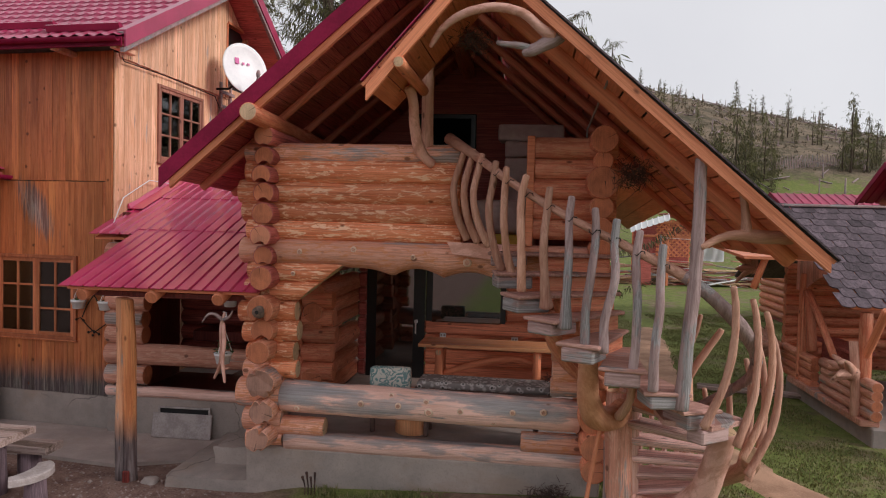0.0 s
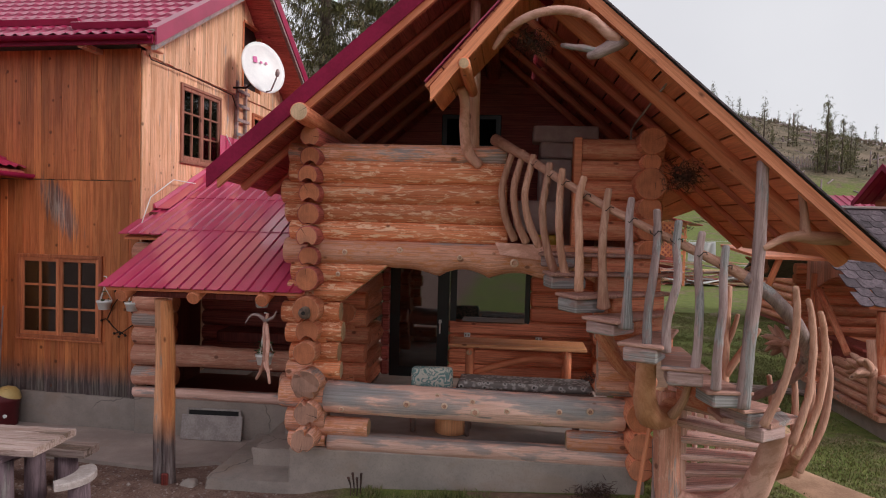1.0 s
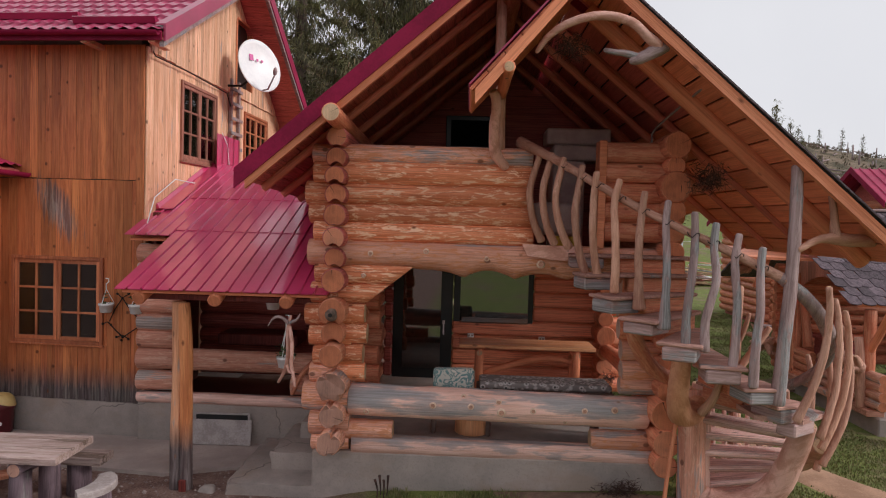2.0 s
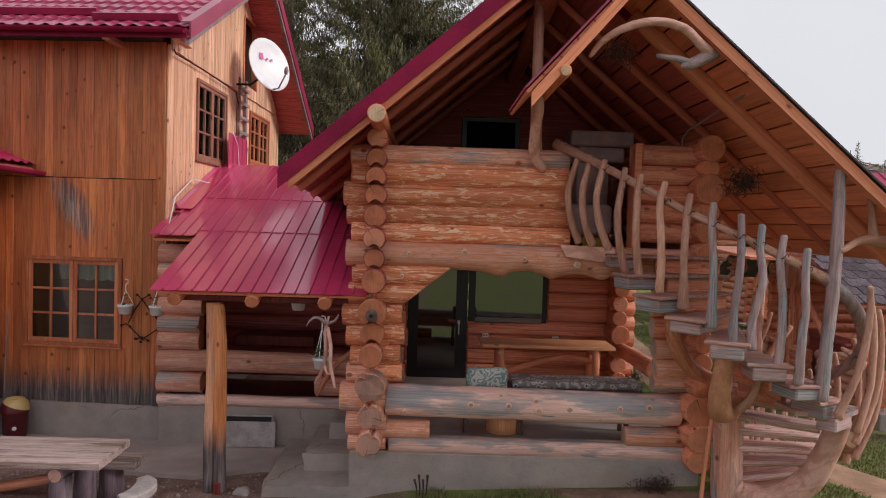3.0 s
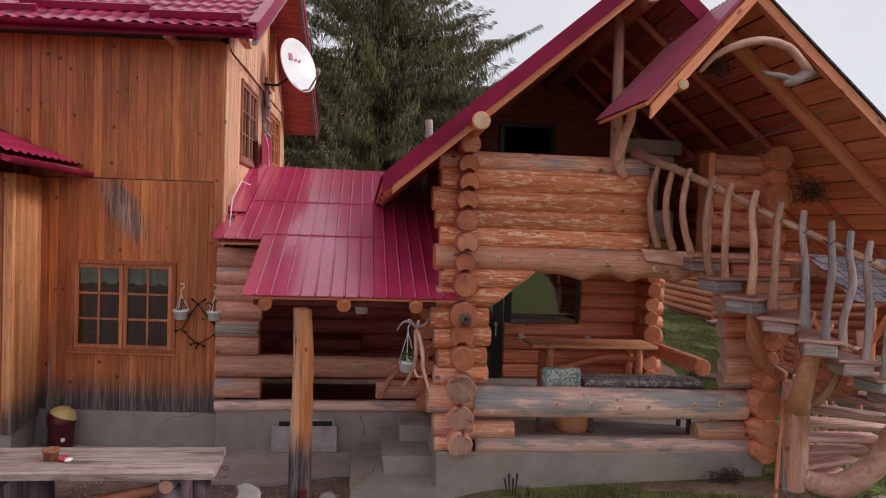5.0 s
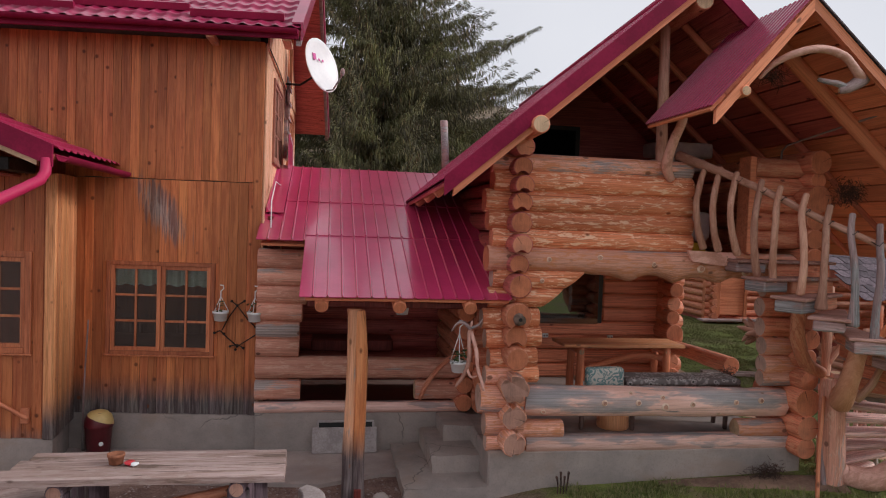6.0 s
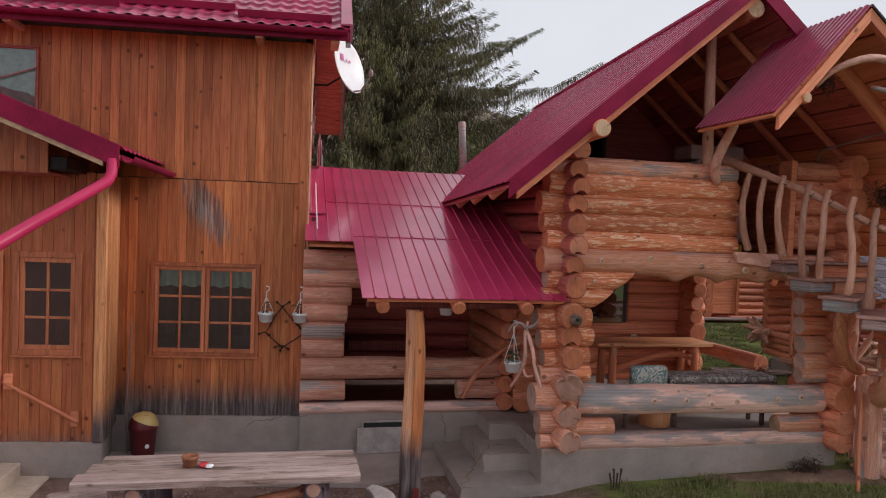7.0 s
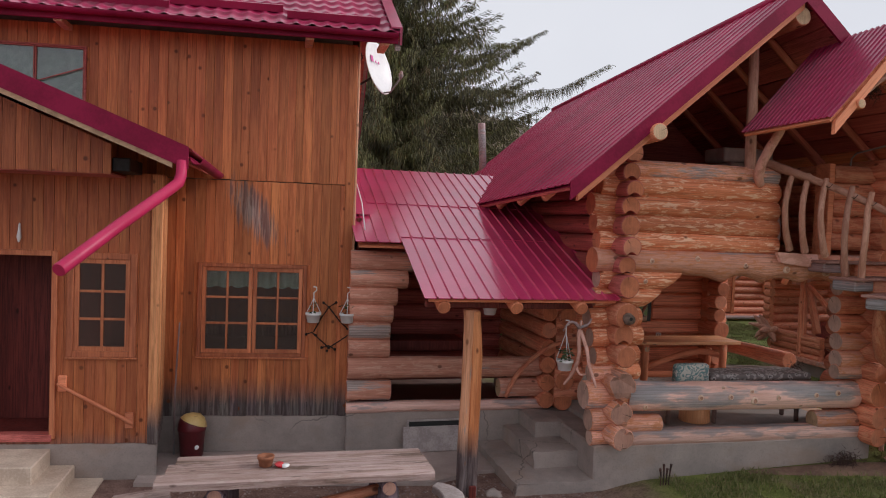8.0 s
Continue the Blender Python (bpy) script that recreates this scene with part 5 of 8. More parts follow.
def hanging_pot(x, y, z, drop=0.38, name="hanging_pot", plant=0, label="white plastic pot on three cords from a hook"):
    """A hanging flower pot: bowl with rim, cords, hook; z is the bowl's rim."""
    ob = thing(name, x, y, z, label, "flower pot", "hanging pots")
    prof = [(0.062, -0.125), (0.075, -0.12), (0.092, -0.03), (0.1, -0.03), (0.102, 0.0), (0.09, 0.0), (0.085, -0.03), (0.07, -0.03)]
    bm = bmesh.new()
    rows = [[bm.verts.new((r * math.cos(2 * math.pi * k / 20), r * math.sin(2 * math.pi * k / 20), h)) for k in range(20)] for r, h in prof]
    for p, q in zip(rows, rows[1:]):
        for k in range(20):
            f = bm.faces.new((p[k], p[(k + 1) % 20], q[(k + 1) % 20], q[k]))
            f.smooth = True
    bm.faces.new(rows[0][::-1])
    bmesh.ops.recalc_face_normals(bm, faces=bm.faces[:])
    part("bowl", bm, M_white, ob, "", Matrix.Translation((x, y, z)))
    bm = bmesh.new()
    bmesh.ops.create_circle(bm, cap_ends=True, radius=0.086, segments=20)
    part("soil", bm, M_iron, ob, "dark potting soil", Matrix.Translation((x, y, z - 0.03)))
    for k in range(3):
        a = k * 2.1 + 0.4
        f = tube([(x + 0.1 * math.cos(a), y + 0.1 * math.sin(a), z), (x, y, z + drop - 0.1)], [0.005, 0.005], 6, cap=0.001)
        part("cord", f, [M_white, M_white], ob)
    hook = [(x, y, z + drop - 0.1), (x, y, z + drop - 0.03), (x + 0.035, y, z + drop), (x + 0.03, y, z + drop + 0.04), (x - 0.01, y, z + drop + 0.045)]
    part("hook", tube(hook, [0.008] * 5, 6, cap=0.002), [M_white, M_white], ob)
    if plant:
        bm = bmesh.new()
        for k in range(plant):
            a, r = RNG.uniform(0, 6.28), RNG.uniform(0.02, 0.11)
            p = Vector((x + r * math.cos(a), y + r * math.sin(a), z + RNG.uniform(-0.01, 0.13)))
            s = RNG.uniform(0.02, 0.035)
            t = Vector((math.cos(a + 1), math.sin(a + 1), RNG.uniform(-0.5, 0.5))) * s
            u = Vector((-math.sin(a), math.cos(a), 0.6)) * s * 0.5
            bm.faces.new([bm.verts.new(q) for q in (p - t, p + u, p + t, p - u)])
        part("foliage", bm, M_leaf, ob, "small dark green leaves")
    return ob


M_leaf = plain("dark_leaf", (0.06, 0.09, 0.03), (0.03, 0.05, 0.018), scale=9, rough=0.6)
for u in (-0.46, -0.03):
    p = HM @ Vector((u, -0.12, 1.86))
    hanging_pot(*p, 0.29, plant=16)

# ---- lean-to between house and cabin ----
lean = thing("lean_to", -4.5, 9.2, 0, "small log kitchen under a red sheet-metal roof", "shed")
LZ = 0.373
LU, LV = Vector((1, 0.03, 0)).normalized(), Vector((0, 1, LZ)).normalized()
K = math.hypot(1, LZ)
lroof = part("roof", frame_slab([(-5.22, 7.36, 2.25), (-3.0, 7.42, 2.25), (-2.9, 11.63, 3.82), (-5.78, 11.63, 3.82), (-5.82, 8.78, 2.76), (-5.22, 8.78, 2.76)], 0.03), M_rafter, lean, "red ribbed sheet-metal roof with overlapping sheets")
RUN = 11.65
for row, (y0, y1, lift) in enumerate(((7.3, 8.95, 0.0), (8.9, 10.1, 0.012), (10.06, RUN, 0.024))):
    for k in range(3):
        x = -5.28 + k * 0.77
        o = Vector((x, y0 + 0.03 * (x + 5.28), 2.27 + LZ * (y0 - 7.3) + lift))
        part("roof_sheet", ribbed(o, LU, LV, 0.77, (y1 - y0) * K, 0.154, 0.02, 0.82), M_metal, lroof)
for y0, y1, lift in ((8.72, 10.1, 0.012), (10.06, RUN, 0.024)):
    o = Vector((-5.87, y0, 2.27 + LZ * (y0 - 7.3) + lift))
    part("roof_sheet", ribbed(o, LU, LV, 0.59, (y1 - y0) * K, 0.1475, 0.02, 0.82), M_metal, lroof)
part("back_slope", frame_slab([(-5.75, 11.66, 3.866), (-2.9, 11.7, 3.85), (-2.9, 14.2, 3.0), (-5.75, 14.2, 3.0)], 0.03), M_metal, lroof)
_f = tube([(-5.78, 11.66, 3.89), (-4.4, 11.68, 3.885), (-2.9, 11.7, 3.875)], [0.032] * 3, 10, cap=0.004, end_mat=0)
part("ridge_cap", _f, M_metal, lroof)
# turned-up flashing with a ragged top along the house wall
_c = bmesh.new()
_r = []
for k in range(14):
    y = 9.55 + k * 0.16
    z = 2.31 + LZ * (y - 7.3)
    h = 0.06 + 0.04 * noise.noise(Vector((y * 3.1, 0, 2)))
    _r.append([_c.verts.new(p) for p in ((-5.83, y, z + h), (-5.815, y, z + h), (-5.785, y, z + 0.01), (-5.60, y, z + 0.008), (-5.60, y, z), (-5.83, y, z))])
for p, q in zip(_r, _r[1:]):
    for k in range(6):
        _c.faces.new((p[k], p[(k + 1) % 6], q[(k + 1) % 6], q[k]))
_c.faces.new(_r[0])
_c.faces.new(_r[-1][::-1])
bmesh.ops.recalc_face_normals(_c, faces=_c.faces[:])
part("wall_flashing", _c, M_metal, lroof)
# beam darkened to sink into the shade under the roof
part("front_beam", boxed(-5.2, -3.05, 7.6, 7.7, 2.13, 2.2, 0.012), M_dark_red, lean)
for x in (-5.05, -4.22, -3.44):
    log(lean, (x, 7.37, 2.16), (x, 11.1, 3.45), 0.075, 0.075, [M_rafter, M_end], "roof_pole", 0.05, 12)
# forked post of two grown-together stems, grey at the foot
M_post = wood("varnished_post_wood", (0.76, 0.34, 0.11), (0.56, 0.2, 0.06), grey=(0.34, 0.29, 0.27), grey_amount=0.16, calm=0.6, rough=0.4, splash=0.56)
M_post_pale = wood("bleached_post_wood", (0.74, 0.40, 0.18), (0.56, 0.26, 0.10), grey=(0.44, 0.37, 0.34), grey_amount=0.2, calm=0.5, rough=0.5, splash=0.58)
bough(lean, "post", [(-4.71, 7.62, -0.05), (-4.715, 7.61, 0.6), (-4.7, 7.61, 1.2), (-4.69, 7.6, 1.75), (-4.69, 7.6, 2.12)], [0.066, 0.06, 0.058, 0.066, 0.078], [M_post_pale, M_end], 14, 0.09, label="bleached stem grown together with its orange twin")
bough(lean, "post", [(-4.59, 7.63, -0.05), (-4.6, 7.63, 0.5), (-4.6, 7.61, 1.2), (-4.615, 7.6, 1.7), (-4.65, 7.6, 2.1)], [0.076, 0.07, 0.072, 0.08, 0.078], [M_post, M_end], 14, 0.08)
part("post_foot", boxed(-4.64, -4.56, 7.52, 7.56, -0.02, 0.13, 0.01), M_dark_red, lean, "dark red brick at the foot of the post")
part("base_wall", boxed(-5.87, -3.12, 9.15, 9.4, -0.1, 0.56, 0.012), M_concrete, lean, "grey concrete base wall")
log(lean, (-5.88, 9.2, 1.14), (-3.2, 9.2, 1.14), .15, .14, [M_log_worn, M_end], "rail_log", label="thick knotty rail log")
log(lean, (-5.88, 9.2, 0.85), (-5.3, 9.2, 0.85), .14, .14, [M_log_worn, M_end], "stub_log")
log(lean, (-3.8, 9.2, 0.85), (-3.1, 9.2, 0.85), .13, .13, [M_log_worn, M_end_pale], "stub_log")
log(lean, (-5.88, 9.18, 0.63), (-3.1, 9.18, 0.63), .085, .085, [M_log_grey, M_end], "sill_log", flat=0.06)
for z, xe in ((1.4, -5.33), (1.63, -5.33), (1.86, -5.3), (2.09, -5.25), (2.32, -5.12), (2.55, -4.9)):
    log(lean, (-5.88, 9.2, z), (xe, 9.2, z), .13, .13, [M_log_worn, M_end])
for i in range(9):
    z = 0.7 + i * 0.24
    log(lean, (-3.15, 9.02, z), (-3.15, 11.0, z), .115, .115, [M_log, M_end])
    # back logs in dark red for the shade inside the kitchen
    log(lean, (-5.7, 11.0, z), (-3.2, 11.0, z), .125, .125, [M_red, M_end])
log(lean, (-5.7, 11.0, 2.9), (-3.2, 11.0, 2.9), .2, .2, [M_log, M_end])
bough(lean, "brace", [(-3.75, 9.0, 0.76), (-3.64, 9.0, 1.0), (-3.45, 8.98, 1.24), (-3.21, 8.95, 1.43), (-3.02, 8.9, 1.52)], [0.03, 0.034, 0.032, 0.03, 0.026], [M_log, M_end], label="bent branch brace beside the corner")
# kitchen shade is put into the colour of floor, added lining, ceiling, worktop
part("kitchen_floor", boxed(-5.78, -3.1, 9.4, 11, 0.4, 0.5, 0.01), M_dark_red, lean)
part("inner_lining", boxed(-5.79, -5.72, 9.35, 10.9, 0.5, 3.1, 0.01), M_dark_red, lean)
part("ceiling_boards", slab([(-5.7, 9.3, 2.9), (-3.2, 9.3, 2.9), (-3.2, 11.0, 3.5), (-5.7, 11.0, 3.5)], 0.03), M_dark_red, lean)
part("kitchen_worktop", boxed(-5.2, -4.0, 10.3, 10.85, 1.15, 1.32, 0.02), M_dark_red, lean, "worktop inside, darkened for the kitchen's shade")

# ---- outside winding stair ----
stair = thing("outside_stair", 0.87, 7.2, 0, "winding outside stair of weathered half-log treads and crooked branch balusters", "stairs")
SC = Vector((0.87, 7.2, 0))
log(stair, (0.87, 7.16, -0.05), (0.86, 7.2, 1.45), 0.15, 0.13, [M_log_worn, M_end_pale], "centre_post", 0.12, 16, label="split log post with a long crack")
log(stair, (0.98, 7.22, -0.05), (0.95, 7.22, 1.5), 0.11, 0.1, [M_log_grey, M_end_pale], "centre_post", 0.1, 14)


def rim(i, r=1.2):
    a = radians(193.5 + 17.5 * i)
    return Vector((SC.x + r * math.cos(a), SC.y + r * math.sin(a), 2.62 - 0.178 * i))


def wedge_tread(i):
    """A thick wedge of plank from the post to the rim."""
    z = 2.62 - 0.178 * i
    a = radians(193.5 + 17.5 * i)
    d, s = Vector((math.cos(a), math.sin(a), 0)), Vector((-math.sin(a), math.cos(a), 0))
    r = 1.3 - 0.02 * i + 0.03 * math.sin(i * 3)
    bm = bmesh.new()
    lo = []
    for h in (0.05, 0.085):
        lo.append([bm.verts.new(Vector((0, 0, h)) + p) for p in (d * 0.1 - s * 0.09, d * r - s * 0.2, d * (r + 0.03) + s * 0.2, d * 0.1 + s * 0.09)])
    bm.faces.new(lo[0][::-1])
    bm.faces.new(lo[1])
    for k in range(4):
        f = bm.faces.new((lo[0][k], lo[0][(k + 1) % 4], lo[1][(k + 1) % 4], lo[1][k]))
    bmesh.ops.bevel(bm, geom=bm.edges[:], offset=0.01, segments=1, affect="EDGES")
    bmesh.ops.recalc_face_normals(bm, faces=bm.faces[:])
    m = Matrix.Translation((SC.x, SC.y, z - 0.085)) @ Matrix.Rotation(a, 4, "Z")
    bm.transform(Matrix.Rotation(-a, 4, "Z"))
    part("tread", bm, M_tread, stair, "", m)
    # riser block below the outer end
    bm = boxed(r - 0.34, r + 0.004, -0.145, 0.145, -0.07 + 0.012 * math.sin(i * 4), 0.049, 0.014)
    part("end_block", bm, M_block, stair, "", m)
    bm = boxed(0.15, r - 0.5, -0.05, 0.05, -0.1, 0.048, 0.012)
    part("bearer", bm, M_log, stair, "", m)


M_tread = wood("weathered_tread_wood", (0.52, 0.31, 0.2), (0.36, 0.2, 0.125), grey=(0.33, 0.31, 0.31), grey_amount=0.3, rough=0.75, calm=0.6, along=(5, 0.4, 5))
M_block = wood("grey_block_wood", (0.48, 0.34, 0.25), (0.3, 0.195, 0.14), grey=(0.36, 0.355, 0.36), grey_amount=0.46, rough=0.75, calm=0.3, along=(0.6, 0.6, 5))
M_halflog = wood("pinkish_half_log_wood", (0.8, 0.57, 0.40), (0.58, 0.36, 0.24), grey=(0.62, 0.53, 0.48), grey_amount=0.2, rough=0.65, along=(0.5, 6, 6))
for i in range(-1, 7):
    wedge_tread(i)
part("landing_board", extrude([(-0.93, 2.875), (-0.36, 2.86), (-0.3, 2.69), (-0.62, 2.72), (-0.87, 2.75)], 0.05), M_trunk, stair, "pale split board at the edge of the loft", pose(0, 7.37, 0))
for i in range(7, 14):
    # the lower treads lie nearly side by side
    a = radians((322, 326, 350, 357, 8, 18, 26)[i - 7])
    z = 2.62 - 0.178 * i
    d, s = Vector((math.cos(a), math.sin(a), 0)), Vector((-math.sin(a), math.cos(a), 0))
    reach = (0.74, 0.86, 0.97, 1.03, 1.05, 1.05, 1.0)[i - 7]
    p0 = Vector((SC.x, SC.y, z - 0.04)) + d * 0.05 + s * 0.06
    p1 = Vector((SC.x, SC.y, z - 0.04)) + d * (reach + 0.03 * math.sin(i * 5)) + s * 0.06
    log(stair, p0, p1, 0.135, 0.13, [M_halflog, M_end_pale], "tread", 0.05, 18, squash=0.52, flat=0.028)
for k in range(7):
    # short stakes standing behind the lower treads
    f = k / 6
    bough(stair, "stake", [(1.15 + 0.75 * f, 7.75 - 0.1 * f, 0.15), (1.16 + 0.75 * f, 7.76, 0.7), (1.13 + 0.77 * f, 7.76, 1.25 - 0.25 * f)], [0.03, 0.028, 0.024], [M_halflog, M_end_pale], 8, 0.15)
M_yellow_wood = wood("yellow_peeled_wood", (0.88, 0.46, 0.22), (0.72, 0.32, 0.14), calm=0.2, rough=0.5, along=(0.8, 6, 6))
# outer stringers: a great bent trunk and following pieces
bough(stair, "stringer", [(0.95, 7.14, 0.4), (1.04, 7.12, 0.33), (1.31, 6.98, 0.32), (1.57, 6.82, 0.58), (1.66, 6.66, 0.95), (1.71, 6.54, 1.3)], [0.1, 0.125, 0.14, 0.135, 0.115, 0.1], [M_trunk, M_end_pale], 18, 0.07, 4, "great bent trunk carrying the stair")
part("tread", slab([(1.12, 6.28, 1.43), (1.5, 6.16, 1.43), (1.86, 6.46, 1.43), (1.62, 6.82, 1.43), (1.1, 6.75, 1.43)], 0.045), M_tread, stair)
part("end_block", boxed(-0.17, 0.17, -0.09, 0.09, -0.12, 0.0, 0.014), M_block, stair, "", pose(1.5, 6.3, 1.385, 0, 0, 38))
bough(stair, "stringer", [(2.02, 6.85, 1.0), (2.12, 7.25, 0.75), (1.98, 7.75, 0.45), (1.6, 8.2, 0.15)], [0.09, 0.09, 0.09, 0.1], None, 12, 0.08, 4)
bough(stair, "bracket", [(0.48, 6.35, 1.92), (0.5, 6.5, 1.55), (0.6, 6.72, 1.3), (0.8, 6.98, 1.25), (0.9, 7.1, 1.36)], [0.085, 0.1, 0.12, 0.12, 0.08], [M_yellow_wood, M_end_pale], 14, 0.12, 4, "thick bent yellowish trunk under the treads")
bough(stair, "bracket", [(0.9, 6.5, 1.78), (0.88, 6.62, 1.5), (0.8, 6.75, 1.3)], [0.03, 0.04, 0.05])
bough(stair, "bracket", [(0.12, 6.85, 2.28), (0.2, 6.95, 1.95), (0.42, 7.1, 1.65), (0.72, 7.2, 1.5)], [0.075, 0.08, 0.08, 0.07], [M_log, M_end])

# forked newel at the foot of the stair, with stubs of side branches
bough(stair, "foot_newel", [(1.82, 8.5, -0.05), (1.8, 8.52, 0.8), (1.76, 8.5, 1.6), (1.78, 8.5, 2.42)], [0.08, 0.07, 0.065, 0.045], [M_branch, M_end_pale], 12, 0.15, 5, "orange forked newel trunk")
bough(stair, "foot_newel", [(1.78, 8.5, 1.35), (1.9, 8.42, 1.6), (2.1, 8.35, 1.95)], [0.05, 0.045, 0.035], [M_branch, M_end_pale], 10, 0.15)
bough(stair, "foot_newel", [(1.78, 8.5, 1.7), (1.84, 8.45, 1.9), (1.88, 8.42, 2.1)], [0.035, 0.03, 0.022], [M_branch, M_end_pale], 10, 0.15)

# balusters: top, foot, sideways bow
UPPER = [
    ((-0.76, 7.38, 3.86), (-0.72, 7.42, 2.9), -0.13), ((-0.66, 7.23, 3.83), (-0.6, 7.3, 2.88), -0.12), ((-0.56, 7.06, 3.77), (-0.47, 7.12, 2.85), -0.12),
    ((-0.41, 6.83, 3.68), (-0.33, 6.95, 2.62), -0.09), ((-0.3, 6.66, 3.61), (-0.2, 6.85, 2.52), -0.06), ((-0.11, 6.5, 3.53), (-0.13, 6.5, 2.47), -0.03),
    ((0.1, 6.41, 3.42), (0.1, 6.47, 2.33), -0.05), ((0.29, 6.32, 3.34), (0.26, 6.2, 2.19), -0.01), ((0.48, 6.17, 3.24), (0.43, 6.1, 2.05), -0.02),
    ((0.66, 6.13, 3.15), (0.58, 6.05, 2.02), 0.02), ((0.85, 6.1, 3.06), (0.81, 6.06, 1.76), 0.01), ((1.03, 6.03, 2.95), (0.98, 5.98, 1.74), 0.01),
]
for k, (top, foot, bow) in enumerate(UPPER):
    t, f = Vector(top), Vector(foot)
    side = Vector((1, 0.15, 0)) * bow
    fwd = Vector((0, -0.03, 0))
    mats = [M_branch, M_end_pale] if k < 7 else [M_branch_grey, M_end_pale]
    flare = 1.5 if k in (6, 7) else 1.05
    kink = [Vector((RNG.gauss(0, 0.016), RNG.gauss(0, 0.01), 0)) * (0.3 if k < 5 else 1) for _ in range(3)]
    bough(stair, "baluster", [f, f + (t - f) * 0.25 + side * 0.75 + fwd + kink[0], f + (t - f) * 0.55 + side + fwd + kink[1], f + (t - f) * 0.8 + side * 0.5 + kink[2], t], [0.043 * flare, 0.038, 0.036, 0.035, 0.031], mats, 12, 0.12, 5)
RAIL = [Vector(p) for p in ((-0.97, 7.66, 3.98), (-0.62, 7.16, 3.74), (-0.3, 6.74, 3.5), (0.06, 6.5, 3.27), (0.45, 6.25, 3.06), (0.85, 6.14, 2.87), (1.27, 6.08, 2.66))]
for top, foot, bow in UPPER[2:]:
    # twisted wire tying the baluster to the handrail
    t, f = Vector(top), Vector(foot)
    best = min(((f + (t - f) * (k / 40), a + (b - a) * (j / 8)) for k in range(20, 40) for a, b in zip(RAIL, RAIL[1:]) for j in range(9)), key=lambda q: (q[0] - q[1]).length)
    mid = (best[0] + best[1]) / 2
    ring = [mid + Vector((0.052 * math.cos(k * 0.7), 0.065 * math.sin(k * 0.7), 0.025 * math.sin(k * 1.9))) for k in range(11)]
    part("wire_tie", tube(ring, [0.0045] * 11, 5, cap=0.001), [M_iron, M_iron], stair)
bough(stair, "newel_post", [(1.22, 6.05, 1.58), (1.25, 6.05, 2.1), (1.3, 6.06, 2.8), (1.31, 6.08, 3.66)], [0.065, 0.055, 0.055, 0.05], [M_branch_grey, M_end_pale], 12, 0.15, 5, "tall grey newel trunk")
LOWER = [((1.58, 5.99, 2.63), (1.42, 6.12, 1.42), 0.10), ((1.86, 6.43, 2.49), (1.76, 6.38, 1.2), 0.1), ((2.01, 6.54, 2.37), (1.86, 6.55, 1.05), 0.13), ((2.1, 6.75, 2.2), (1.95, 6.7, 0.85), 0.17),
         ((2.12, 7.1, 2.0), (2.05, 7.0, 0.7), 0.1), ((2.1, 7.4, 1.8), (2.05, 7.35, 0.65), 0.08), ((2.0, 7.7, 1.55), (1.98, 7.65, 0.5), 0.05), ((1.85, 8.0, 1.35), (1.85, 7.95, 0.35), 0.04), ((1.65, 8.25, 1.2), (1.62, 8.2, 0.2), 0.03)]
for top, foot, bow in LOWER:
    t, f = Vector(top), Vector(foot)
    side = Vector((1, 0.3, 0)) * bow
    bough(stair, "baluster", [f, f + (t - f) * 0.3 + side, f + (t - f) * 0.6 + side * 1.1, f + (t - f) * 0.85 + side * 0.6, t], [0.038, 0.035, 0.033, 0.03, 0.026], [M_branch, M_end_pale], 12, 0.14, 5)
bough(stair, "handrail", [(-0.97, 7.66, 3.98), (-0.62, 7.16, 3.74), (-0.3, 6.74, 3.5), (0.06, 6.5, 3.27), (0.45, 6.25, 3.06), (0.85, 6.14, 2.87), (1.27, 6.08, 2.66)], [0.065, 0.045, 0.04, 0.038, 0.036, 0.04, 0.05], [M_branch, M_end_pale], 10, 0.12, 4, "crooked peeled-branch handrail")
bough(stair, "handrail", [(1.2, 6.08, 2.7), (1.5, 6.15, 2.48), (1.8, 6.42, 2.2), (2.02, 6.8, 1.92), (2.08, 7.3, 1.6), (1.85, 7.95, 1.2), (1.6, 8.3, 0.95)], [0.05, 0.06, 0.065, 0.058, 0.05, 0.045, 0.04], [M_branch_grey, M_end_pale], 12, 0.14, 4)
bough(stair, "fork_brace", [(1.32, 6.02, 2.93), (1.55, 6.12, 3.03), (1.8, 6.24, 3.03), (2.14, 6.36, 3.02)], [0.026, 0.036, 0.06, 0.055], [M_branch, M_end_pale], 12, 0.1, 4, "forked branch tying the newel to the eave")
bough(stair, "fork_brace", [(1.72, 6.2, 3.02), (1.72, 6.22, 3.14), (1.7, 6.22, 3.3), (1.67, 6.22, 3.42)], [0.055, 0.042, 0.032, 0.022], [M_branch, M_end_pale], 10, 0.1)

# ---- ornaments on the gables ----
antler = thing("antler_branch", -0.4, 6.1, 4.6, "antler-shaped pale branch arched under the front gable", "branch")
bough(antler, "arch", [(-0.96, 6.12, 4.58), (-0.85, 6.05, 4.72), (-0.66, 5.97, 4.82), (-0.42, 5.97, 4.87), (-0.18, 5.97, 4.82), (-0.02, 6.0, 4.7), (0.08, 6.05, 4.64)], [0.018, 0.03, 0.036, 0.039, 0.039, 0.043, 0.05], [M_trunk, M_end_pale], 12, 0.08, 4)
bough(antler, "tine", [(0.16, 6.08, 4.66), (0.05, 6.05, 4.6), (-0.08, 6.03, 4.53), (-0.17, 6.03, 4.5)], [0.05, 0.06, 0.05, 0.03], [M_branch_grey, M_end_pale], 10, 0.15)
